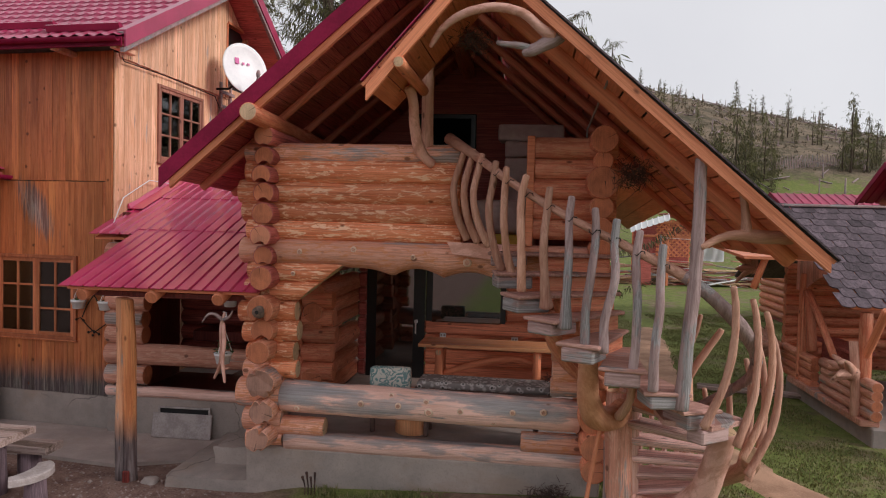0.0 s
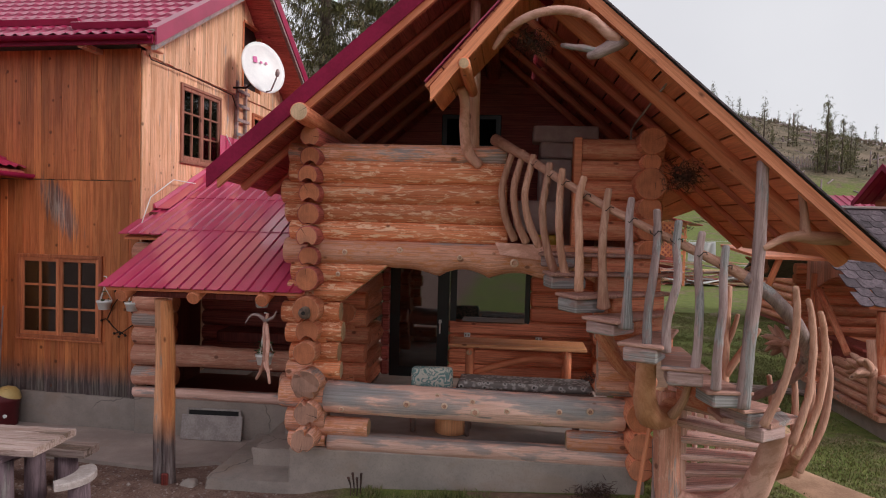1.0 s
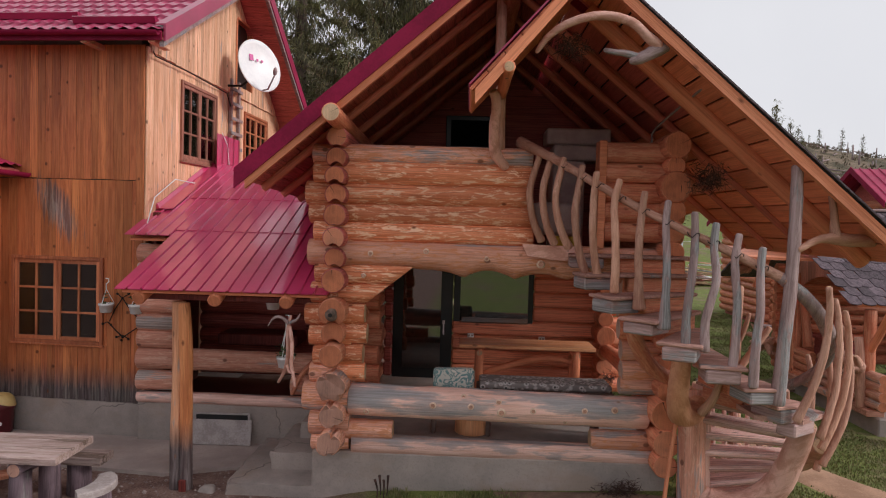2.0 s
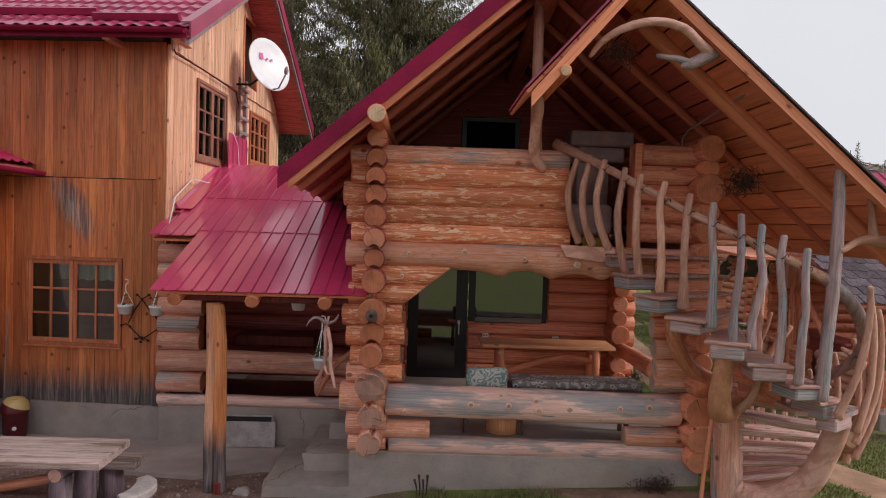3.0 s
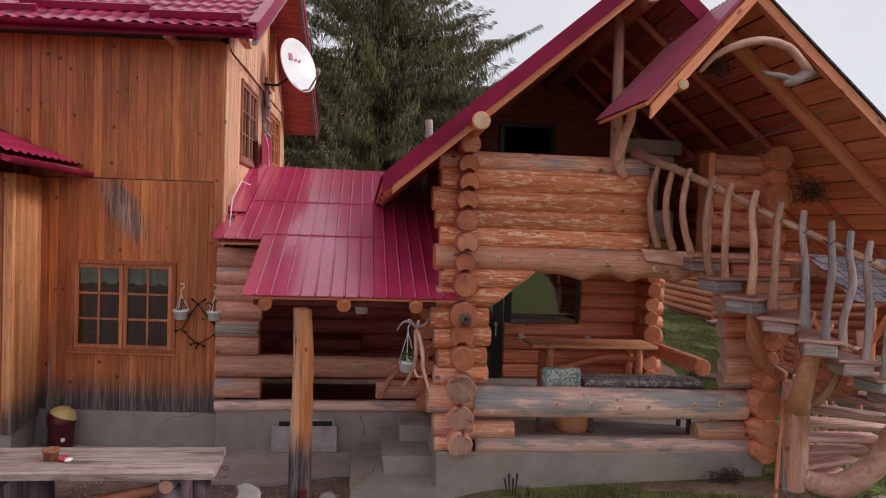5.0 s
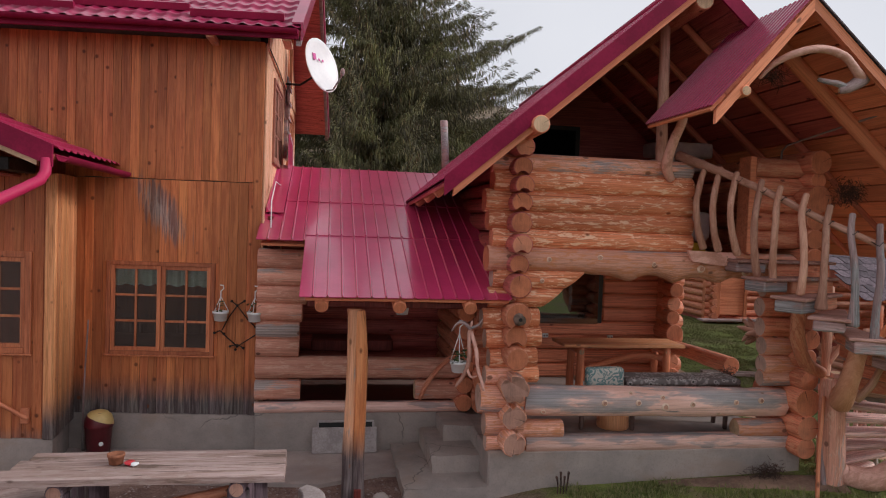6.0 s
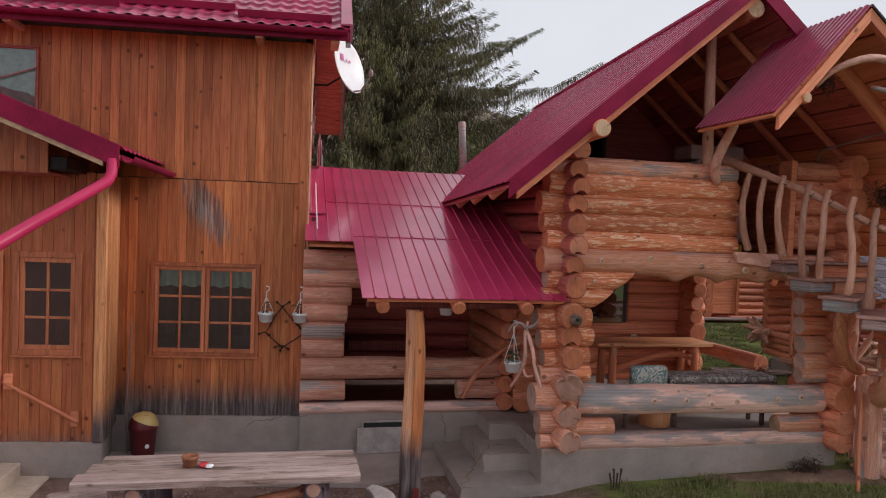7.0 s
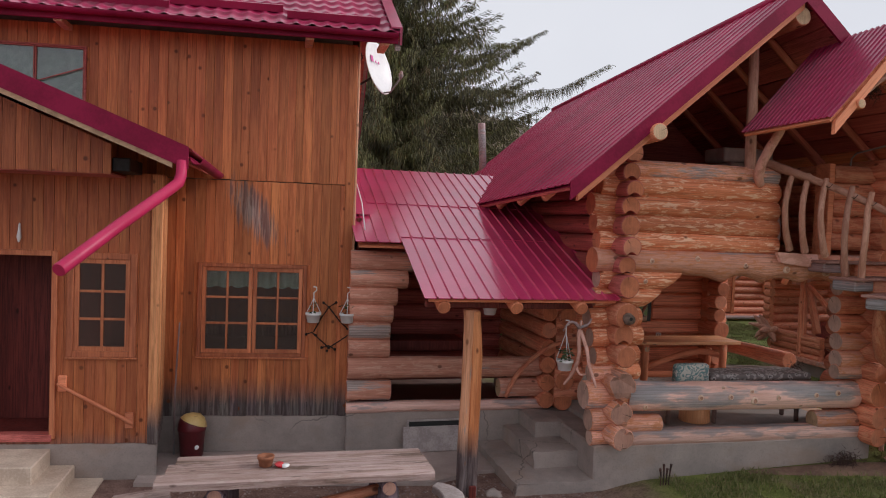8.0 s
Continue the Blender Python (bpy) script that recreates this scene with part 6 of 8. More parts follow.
bough(antler, "tine", [(-0.06, 6.03, 4.53), (-0.2, 6.03, 4.57), (-0.3, 6.03, 4.58), (-0.39, 6.05, 4.6)], [0.035, 0.03, 0.025, 0.018], [M_branch_grey, M_end_pale], 10, 0.12)
bough(cabin, "roof_prop", [(-1.12, 7.5, 3.68), (-1.24, 7.38, 3.82), (-1.27, 7.2, 4.05), (-1.26, 7.02, 4.28), (-1.3, 6.95, 4.4)], [0.05, 0.06, 0.055, 0.05, 0.05], [M_trunk, M_end_pale], 12, 0.1, 4)
log(gable, (-1.2, 5.93, 4.42), (-1.2, 7.3, 4.42), 0.055, 0.055, [M_rafter, M_end_pale], "eave_purlin", 0.04, 10)


def twig_bundle(x, y, z, r, n, label):
    """A dry bundle of thin twigs with a ragged outline."""
    bm = bmesh.new()
    for k in range(n):
        d = Vector((RNG.gauss(0, 1), RNG.gauss(0, 0.7), RNG.gauss(0, 0.8))).normalized()
        p = Vector((x, y, z)) + Vector((RNG.gauss(0, 0.36), RNG.gauss(0, 0.25), RNG.gauss(0, 0.28))) * r
        q = p + (d + Vector((RNG.gauss(0, 0.5), RNG.gauss(0, 0.5), RNG.gauss(0, 0.4) - 0.35))).normalized() * r * RNG.uniform(0.25, 0.6)
        w = Vector((-d.y, d.x, 0.3)).normalized() * 0.005
        h = w.cross(q - p).normalized() * 0.005
        a = [bm.verts.new(v) for v in (p + w, p - w, p + h)]
        b = bm.verts.new(q)
        for i in range(3):
            bm.faces.new((a[i], a[(i + 1) % 3], b))
    return tagged(part("brushwood", bm, M_twig), label, "twigs", kind="stuff")


M_twig = plain("dry_dark_twigs", (0.1, 0.05, 0.04), (0.045, 0.024, 0.02), scale=12, rough=0.9)
twig_bundle(0.93, 7.2, 3.6, 0.23, 420, "dark dry twig bundle hung beside the log ends")
twig_bundle(-0.62, 6.45, 4.72, 0.2, 260, "dark dry conifer sprig tied under the gable")
conduit = thing("conduit", 0.7, 7.1, 4.1, "thin grey conduit bent along the rafters", "cable")
part("pipe", tube([(0.5, 7.86, 3.98), (0.5, 7.85, 4.12), (0.53, 7.8, 4.19), (0.555, 7.0, 4.29), (0.575, 6.35, 4.365), (0.56, 6.2, 4.4)], [0.012] * 6, 8, cap=0.002), [M_concrete, M_concrete], conduit)


# ---- loft and porch furnishings ----
def cushion(parent, name, x0, x1, y0, y1, z0, z1, mat, r=0.04):
    bm = bmesh.new()
    bmesh.ops.create_cube(bm, size=1.0)
    bmesh.ops.scale(bm, vec=(x1 - x0, y1 - y0, z1 - z0), verts=bm.verts)
    bmesh.ops.bevel(bm, geom=bm.edges[:], offset=r, segments=3, affect="EDGES", profile=0.6)
    for v in bm.verts:
        v.co += Vector((0, 0, 1)) * 0.012 * noise.noise(v.co * 5 + Vector((x0 * 3, 0, z0)))
    for f in bm.faces:
        f.smooth = True
    return part(name, bm, mat, parent, "", Matrix.Translation(((x0 + x1) / 2, (y0 + y1) / 2, (z0 + z1) / 2)))


M_sofa = plain("taupe_upholstery", (0.56, 0.42, 0.39), (0.46, 0.33, 0.30), scale=5, rough=0.95, fine=160)
sofa = thing("stacked_sofa", -0.1, 9.2, 2.72, "brown upholstered sofa parts stacked upright in the loft", "sofa")
cushion(sofa, "cushion", -0.53, 0.3, 9.1, 9.6, 4.13, 4.34, M_sofa)
cushion(sofa, "cushion", -0.44, 0.18, 9.08, 9.6, 3.92, 4.12, M_sofa)
cushion(sofa, "seat_base", -0.44, -0.02, 9.1, 9.65, 2.72, 3.91, M_sofa)
crate = thing("crate", -0.35, 8.4, 2.72, "yellow plastic crate with a folded grey blanket on it", "crate")
M_yellow = plain("yellow_plastic", (0.6, 0.36, 0.02), (0.5, 0.28, 0.015), rough=0.4)
bm = bmesh.new()
for a, b, c, d in ((-0.5, -0.2, 8.3, 8.32), (-0.5, -0.2, 8.53, 8.55), (-0.5, -0.48, 8.32, 8.53), (-0.22, -0.2, 8.32, 8.53)):
    box(bm, a, b, c, d, 2.73, 2.95, 0.004)
box(bm, -0.48, -0.22, 8.32, 8.53, 2.73, 2.75)
part("tub", bm, M_yellow, crate)
cushion(crate, "blanket", -0.75, -0.15, 8.25, 8.7, 2.97, 3.35, M_sofa, 0.1)

table = thing("porch_table", -0.6, 9.9, 0.6, "long light wooden table with log trestle legs on the porch", "table")
M_tabletop = wood("honey_table_wood", (0.92, 0.5, 0.2), (0.8, 0.38, 0.14), rough=0.4, calm=0.5)
for k in range(3):
    part("top_board", boxed(0, 1.88, -0.1, 0.1, -0.025, 0.025, 0.008), M_tabletop, table, "", pose(-1.58, 9.72 + 0.202 * k, 1.375))
for x in (-1.3, 0.05):
    for y in (9.72, 10.12):
        log(table, (x, y, 0.6), (x, y - 0.02, 1.35), 0.06, 0.055, [M_rafter, M_end_pale], "leg")
    log(table, (x, 9.65, 1.28), (x, 10.2, 1.28), 0.05, 0.05, [M_rafter, M_end_pale], "cross_bar")
bough(table, "brace", [(-1.28, 9.8, 0.95), (-0.8, 9.8, 1.12), (-0.3, 9.8, 1.22), (0.05, 9.8, 1.15)], [0.04, 0.05, 0.05, 0.04], [M_rafter, M_end_pale])
log(table, (-1.3, 9.9, 0.85), (0.05, 9.9, 0.85), 0.05, 0.05, [M_rafter, M_end_pale], "stretcher")
bench = thing("covered_bench", -0.6, 8.2, 0.6, "bench with a grey patterned throw beside the parapet", "bench")
m_cl, t, b = nodes_of("patterned_throw")
v = mapped(t, "world", (1, 1, 1), shift=False)
vo = t.nodes.new("ShaderNodeTexVoronoi")
vo.inputs["Scale"].default_value = 16
t.links.new(v, vo.inputs["Vector"])
t.links.new(ramp(t, mix(t, 0.3, vo.outputs["Distance"], noise_of(t, v, 30)), [(0.25, (0.06, 0.055, 0.05)), (0.36, (0.55, 0.5, 0.48)), (0.55, (0.2, 0.17, 0.16))]), b.inputs["Base Color"])
b.inputs["Roughness"].default_value = 0.95
cushion(bench, "throw", -1.32, 0.2, 7.98, 8.42, 1.17, 1.255, m_cl, 0.035)
part("seat", boxed(-1.35, 0.22, 8.0, 8.4, 1.1, 1.17, 0.01), M_dark, bench)
for x in (-1.2, 0.05):
    for y in (8.06, 8.34):
        log(bench, (x, y, 0.6), (x, y, 1.11), 0.03, 0.03, [M_dark, M_dark], "leg")
twig_bundle(0.2, 8.3, 1.28, 0.12, 120, "small dark bundle lying on the bench end")
m_pl, t, b = nodes_of("teal_floral_fabric")
v = mapped(t, "object", (1, 1, 1), shift=False)
f1 = noise_of(t, v, 11, 2, 0.5, 1.5)
t.links.new(ramp(t, f1, [(0.42, (0.55, 0.52, 0.46)), (0.47, (0.14, 0.25, 0.25)), (0.56, (0.17, 0.25, 0.25)), (0.6, (0.6, 0.54, 0.48))]), b.inputs["Base Color"])
b.inputs["Roughness"].default_value = 0.95
pillow = thing("pillow", -1.6, 8.0, 1.2, "teal and grey floral pillow propped behind the parapet", "pillow")
cushion(pillow, "cover", -1.86, -1.38, 7.92, 8.06, 1.12, 1.405, m_pl, 0.06)
part("prop_bench", boxed(-1.95, -1.36, 7.9, 8.3, 1.04, 1.11, 0.01), M_rafter, bench)
log(bench, (-1.85, 8.1, 0.6), (-1.85, 8.1, 1.05), 0.03, 0.03, [M_dark, M_dark], "leg")
stool = thing("stump_stool", -1.4, 8.2, 0.6, "light wooden block stool on the porch floor", "stool")
log(stool, (-1.4, 8.2, 0.6), (-1.4, 8.2, 1.05), 0.2, 0.19, [M_tabletop, M_end_pale], "block")
for x in (-0.7, -0.1):
    st = thing("folding_chair", x, 8.9, 0.6, "dark folding chair half hidden behind the parapet", "chair", "folding chairs")
    part("seat", boxed(x - 0.2, x + 0.2, 8.75, 9.1, 1.0, 1.03, 0.008), M_dark, st)
    for s in (-1, 1):
        part("leg", tube([(x + s * 0.19, 8.7, 0.6), (x + s * 0.19, 9.1, 1.0)], [0.012, 0.012], 8), [M_iron, M_iron], st)
        part("leg", tube([(x + s * 0.17, 9.1, 0.6), (x + s * 0.17, 8.75, 1.0)], [0.012, 0.012], 8), [M_iron, M_iron], st)
for x, z in ((-1.42, 1.3), (-0.3, 1.28)):
    so = thing("wall_socket", x, 11.03, z, "white double socket on the porch wall", "socket", "sockets")
    part("plate", boxed(x - 0.05, x + 0.05, 11.03, 11.05, z - 0.035, z + 0.035, 0.006), M_white, so)
    for s in (-1, 1):
        part("outlet", tube([(x + s * 0.022, 11.032, z), (x + s * 0.022, 11.026, z)], [0.015, 0.015], 10, cap=0.001), [M_concrete, M_concrete], so)

# driftwood hanger with pot at the cabin corner
drift = thing("driftwood_hanger", -3.35, 7.45, 1.3, "peeled forked driftwood hung at the cabin corner", "branch")
bough(drift, "stem", [(-3.40, 7.47, 2.02), (-3.43, 7.46, 1.86), (-3.42, 7.45, 1.62), (-3.46, 7.5, 1.42), (-3.55, 7.55, 1.26)], [0.012, 0.024, 0.023, 0.022, 0.014], [M_trunk, M_end_pale])
bough(drift, "stem", [(-3.41, 7.46, 1.9), (-3.36, 7.38, 1.7), (-3.35, 7.32, 1.52), (-3.31, 7.27, 1.38), (-3.29, 7.25, 1.29)], [0.02, 0.022, 0.02, 0.017, 0.012], [M_trunk, M_end_pale])
bough(drift, "tine", [(-3.42, 7.46, 1.93), (-3.5, 7.44, 2.0), (-3.58, 7.43, 1.99), (-3.64, 7.42, 1.9)], [0.022, 0.018, 0.013, 0.006], [M_branch_grey, M_end_pale])
bough(drift, "tine", [(-3.41, 7.46, 1.94), (-3.33, 7.44, 1.98), (-3.29, 7.43, 2.05)], [0.02, 0.014, 0.006], [M_branch_grey, M_end_pale])
bough(drift, "tine", [(-3.44, 7.48, 1.5), (-3.4, 7.45, 1.4), (-3.33, 7.43, 1.41)], [0.016, 0.014, 0.008], [M_trunk, M_end_pale])
hanging_pot(-3.5, 7.66, 1.53, 0.42, plant=60, label="white hanging pot with a small green plant")
hanging_pot(-4.02, 9.0, 2.0, 0.3, label="white pot hanging under the lean-to eave")
chim = thing("flue_pipe", -2.74, 14.0, 4.0, "slim grey metal flue standing through the red roof", "chimney")
part("pipe", tube([(-2.7, 14.05, 4.0), (-2.72, 14.05, 4.5), (-2.77, 14.05, 5.15)], [0.075] * 3, 14, cap=0.006), [M_branch_grey, M_iron], chim)
# knots standing out on the parapet log and wall logs
bm0 = bmesh.new()
ring = [[bm0.verts.new((r * math.cos(k * 0.4488), -h, r * math.sin(k * 0.4488))) for k in range(14)] for r, h in ((1.05, 0.0), (0.92, 0.5), (0.6, 0.75), (0.45, 0.6), (0.1, 0.65))]
for n, (p, q) in enumerate(zip(ring, ring[1:])):
    for k in range(14):
        bm0.faces.new((p[k], p[(k + 1) % 14], q[(k + 1) % 14], q[k])).material_index = 1 if n > 1 else 0
bm0.faces.new(ring[-1]).material_index = 1
bmesh.ops.recalc_face_normals(bm0, faces=bm0.faces[:])
M_knot = plain("pale_knot_rim", (0.8, 0.58, 0.45), (0.66, 0.44, 0.32), scale=20, rough=0.6)
knot_mesh = mesh_of("knot", bm0, [M_knot, M_branch], True)
for x, z, s in ((-2.55, 1.0, .03), (-1.83, 1.1, .035), (-1.42, 1.1, .033), (-1.09, 1.05, .045), (-1.12, 1.16, .03), (-0.75, 1.08, .033), (-0.2, 1.1, .03), (0.12, 1.12, .035), (-1.5, 1.2, .025), (-0.4, 0.98, .03)):
    y = 7.61 - math.sqrt(max(0.004, 0.176 ** 2 - (z - 1.085) ** 2))
    part("knot", knot_mesh, None, cabin, "", Matrix.Translation((x, y, z)) @ Matrix.Diagonal((s * 1.05, s * 0.7, s * 1.05, 1)))
for x, z, s in ((-2.55, 2.72, .03), (-1.95, 2.76, .032), (-1.3, 2.7, .028), (-0.72, 2.66, .045), (-0.45, 2.78, .03), (-0.15, 2.64, .05), (0.12, 2.72, .036), (-2.3, 3.36, .022), (-1.5, 3.6, .02), (-2.62, 2.48, .026)):
    part("knot", knot_mesh, None, cabin, "", Matrix.Translation((x, 7.46 if z < 2.9 else 7.49, z)) @ Matrix.Diagonal((s, s * 0.8, s, 1)))
hole = thing("hollow_knot", -2.92, 7.25, 2.06, "grey hollow knot on the corner log end", "knot")
part("collar", tube([(-2.92, 7.3, 2.07), (-2.92, 7.22, 2.07), (-2.92, 7.2, 2.07)], [0.075, 0.065, 0.035], 12, 0.3, 3), [plain("old_knot_wood", (0.2, 0.13, 0.1), (0.1, 0.065, 0.05), scale=14, rough=0.9), M_iron], hole)

# ---- yard ----
M_earth = plain("trodden_earth", (0.27, 0.17, 0.12), (0.15, 0.09, 0.065), scale=2.2, rough=0.95, strength=0.7, dist=0.03)
M_sand = plain("sandy_path_earth", (0.46, 0.27, 0.175), (0.31, 0.175, 0.11), scale=2.0, rough=0.95, strength=0.6, dist=0.02)


def strip(name, pts, widths, z, mat, label, category):
    """A ragged band of ground cover along pts."""
    bm = bmesh.new()
    rows = []
    fine, fw = [], []
    for i in range(len(pts) - 1):
        n = max(2, int((Vector(pts[i + 1]) - Vector(pts[i])).length / 0.25))
        for k in range(n):
            f = k / n
            fine.append(Vector(pts[i]).lerp(Vector(pts[i + 1]), f))
            fw.append(widths[i] + (widths[i + 1] - widths[i]) * f)
    fine.append(Vector(pts[-1]))
    fw.append(widths[-1])
    for i, p in enumerate(fine):
        d = fine[min(i + 1, len(fine) - 1)] - fine[max(i - 1, 0)]
        s = Vector((-d.y, d.x)).normalized()
        row = []
        for k in range(7):
            e = (k / 6 * 2 - 1)
            j = 0.7 * noise.noise(Vector((p.x * 1.3, p.y * 1.3, e * 3))) if abs(e) > 0.9 else 0
            q = p + s * (e * fw[i] * (1 + j))
            row.append(bm.verts.new((q.x, q.y, z * (1 - abs(e) ** 3) - (0.03 if abs(e) > 0.9 else 0) + ground_height(q.x, q.y))))
        rows.append(row)
    for a, b in zip(rows, rows[1:]):
        for k in range(6):
            f = bm.faces.new((a[k], a[k + 1], b[k + 1], b[k]))
            f.smooth = True
    bmesh.ops.recalc_face_normals(bm, faces=bm.faces[:])
    return tagged(part(name, bm, mat), label, category, kind="structure")


strip("path", [(5.0, 6.4), (4.1, 7.2), (3.25, 8.2), (2.8, 9.2), (2.35, 11.0), (2.4, 14.0), (2.9, 18.0), (3.4, 22.0)], [0.6, 0.55, 0.5, 0.42, 0.4, 0.5, 0.55, 0.3], 0.03, M_sand, "sandy trodden path through the grass", "path")
strip("flower_bed", [(-1.15, 7.4), (-0.6, 7.34), (0.2, 7.26), (1.0, 7.1)], [0.06, 0.16, 0.22, 0.24], 0.02, M_earth, "bare reddish earth along the plinth", "bed")
M_apron = concrete("warm_worn_concrete", (0.46, 0.375, 0.345), (0.34, 0.275, 0.255))
part("terrace", slab([(-8.3, 8.35, 0.045), (-5.0, 7.95, 0.045), (-4.3, 8.25, 0.045), (-3.4, 8.3, 0.045), (-3.2, 9.2, 0.045), (-5.8, 9.25, 0.045), (-8.3, 9.4, 0.045)], 0.12), M_apron)
tagged(bpy.data.objects["terrace"], "worn concrete apron along the house wall", "paving", kind="structure")
pst = thing("concrete_steps", -3.6, 8.3, 0, "worn grey concrete steps beside the cabin corner", "steps")
for x0, y0, z in ((-4.1, 7.5, 0.15), (-3.72, 7.95, 0.36), (-3.5, 8.5, 0.56)):
    # cast by hand: uneven faces and worn, broken edges
    bm = bmesh.new()
    bmesh.ops.create_cube(bm, size=1.0)
    bmesh.ops.subdivide_edges(bm, edges=bm.edges[:], cuts=11, use_grid_fill=True)
    for v in bm.verts:
        near = sum(abs(c) > 0.49 for c in v.co)
        v.co = Vector((x0 + (v.co.x + 0.5) * (-3.1 - x0), y0 + (v.co.y + 0.5) * (9.16 - y0), -0.05 + (v.co.z + 0.5) * (z + 0.05)))
        v.co += 0.012 * noise.noise_vector(v.co * 4.0) + (0.022 * noise.noise_vector(v.co * 9.0) if near > 1 else Vector())
        if near > 1 and v.co.z > z - 0.05:
            v.co.z -= 0.012
    part("step", bm, M_concrete, pst, smooth=True)
lb = thing("leaning_board", -4.7, 9.0, 0.05, "grey weathered board leaning on the concrete wall", "board")
M_panel = plain("grey_fibre_panel", (0.44, 0.38, 0.37), (0.32, 0.27, 0.26), scale=5, rough=0.85)
part("panel", boxed(-0.42, 0.42, -0.012, 0.012, 0, 0.33, 0.006), M_panel, lb, "", pose(-4.71, 9.02, 0.05, -10, 0, 1.5))
part("frame_strip", boxed(-0.37, 0.37, -0.02, 0.0, 0.385, 0.41, 0.005), M_panel, lb, "", pose(-4.7, 9.08, 0.05, -4, 0, 1.5))
# solid black strip drawn for the shade in the slot
part("recess", boxed(-0.35, 0.35, 0.004, 0.012, 0.3, 0.385, 0), M_black, lb, "black strip standing for the shaded slot behind the board", pose(-4.7, 9.08, 0.05, -4, 0, 1.5))
for _x in (-0.36, 0.36):
    part("frame_strip", boxed(_x - 0.015, _x + 0.015, -0.02, 0.0, 0.3, 0.385, 0.004), M_panel, lb, "", pose(-4.7, 9.08, 0.05, -4, 0, 1.5))

gt = thing("garden_table", -6.5, 6.65, 0, "heavy weathered plank table on log trestles", "table")
for k, (y0, y1) in enumerate(((6.33, 6.56), (6.566, 6.82), (6.826, 7.04))):
    # thick sawn planks with waney, worn edges
    x0, x1 = (-7.8, -7.74, -7.68)[k], (-5.33, -5.335, -5.35)[k]
    bm = bmesh.new()
    n = 16
    rows = []
    for i in range(n + 1):
        x = x0 + (x1 - x0) * i / n
        e = [0.008 * noise.noise(Vector((x * 3, k * 5.1 + j, 0))) + (0.012 * noise.noise(Vector((x * 9, k * 3.7, j))) if j in (0, 5) else 0) for j in range(6)]
        ya, yb = y0 + e[0], y1 + e[5]
        rows.append([bm.verts.new(p) for p in ((x, ya, 0.675), (x, ya - 0.004, 0.735), (x, ya + 0.012, 0.752 + 0.3 * e[1]), (x, yb - 0.012, 0.752 + 0.3 * e[2]), (x, yb + 0.004, 0.735), (x, yb, 0.675))])
    for p, q in zip(rows, rows[1:]):
        for j in range(6):
            bm.faces.new((p[j], p[(j + 1) % 6], q[(j + 1) % 6], q[j]))
    bm.faces.new(rows[0])
    bm.faces.new(rows[-1])
    bmesh.ops.recalc_face_normals(bm, faces=bm.faces[:])
    part("plank", bm, M_deck, gt)
for x in (-7.3, -5.75):
    log(gt, (x, 6.35, 0.6), (x + 0.02, 7.05, 0.6), 0.075, 0.075, [M_leg, M_end_old], "bearer")
    for y in (6.45, 6.95):
        log(gt, (x, y, 0), (x, y, 0.58), 0.11, 0.1, [M_leg, M_leg], "leg")
log(gt, (-7.2, 6.66, 0.2), (-5.8, 6.64, 0.5), 0.05, 0.05, [M_log, M_end], "brace")
def plank_bench(x0, x1, y, z, r=0.16):
    be = thing("plank_bench", (x0 + x1) / 2, y, 0, "weathered thick plank bench on short stumps", "bench", "yard benches")
    bm = bmesh.new()
    rows = []
    for i in range(15):
        x = x0 + (x1 - x0) * i / 14
        e = [0.014 * noise.noise(Vector((x * 2.3, y * 3 + j, 0))) for j in range(4)]
        rows.append([bm.verts.new(p) for p in ((x, y - r + e[0], z - 0.09), (x, y - r + e[1], z - 0.012), (x, y - r + 0.015 + e[1], z), (x, y + r - 0.015 + e[2], z), (x, y + r + e[2], z - 0.012), (x, y + r + e[3], z - 0.09))])
    for p, q in zip(rows, rows[1:]):
        for j in range(6):
            bm.faces.new((p[j], p[(j + 1) % 6], q[(j + 1) % 6], q[j]))
    bm.faces.new(rows[0])
    bm.faces.new(rows[-1])
    bmesh.ops.recalc_face_normals(bm, faces=bm.faces[:])
    part("seat", bm, M_deck, be)
    for x in (x0 + 0.35, x1 - 0.3):
        log(be, (x, y, 0), (x, y, z - 0.085), 0.13, 0.12, [M_leg, M_leg], "stump")
plank_bench(-7.6, -5.37, 7.37, 0.45, 0.15)
plank_bench(-7.9, -5.45, 5.75, 0.45)
cres = thing("slab_stool", -5.1, 6.9, 0, "crescent slab of pale wood on a stump", "stool")
bm = bmesh.new()
rows = []
for i in range(13):
    a = radians(-52 + 104 * i / 12)
    w = 0.11 * (1 - 0.35 * abs(i / 6 - 1) ** 2)
    mid = Vector((-5.36 + 0.3 * math.cos(a), 6.68 + 0.34 * math.sin(a)))
    out = Vector((math.cos(a), math.sin(a)))
    rows.append([bm.verts.new((q.x, q.y, h)) for q, h in ((mid - out * w, 0.33), (mid - out * w, 0.39), (mid - out * (w - 0.012), 0.4), (mid + out * (w - 0.012), 0.4), (mid + out * w, 0.39), (mid + out * w, 0.33))])
for p, q in zip(rows, rows[1:]):
    for j in range(6):
        bm.faces.new((p[j], p[(j + 1) % 6], q[(j + 1) % 6], q[j]))
bm.faces.new(rows[0])
bm.faces.new(rows[-1])
bmesh.ops.recalc_face_normals(bm, faces=bm.faces[:])
part("seat", bm, M_panel, cres)
log(cres, (-5.08, 6.68, 0), (-5.08, 6.68, 0.335), 0.12, 0.1, [M_leg, M_leg], "stump")
pot = thing("clay_pot", -6.87, 6.69, 0.76, "small brown clay pot on the plank table", "pot")
prof = [(0.05, 0), (0.06, 0.005), (0.07, 0.07), (0.078, 0.075), (0.078, 0.1), (0.066, 0.1), (0.06, 0.06)]
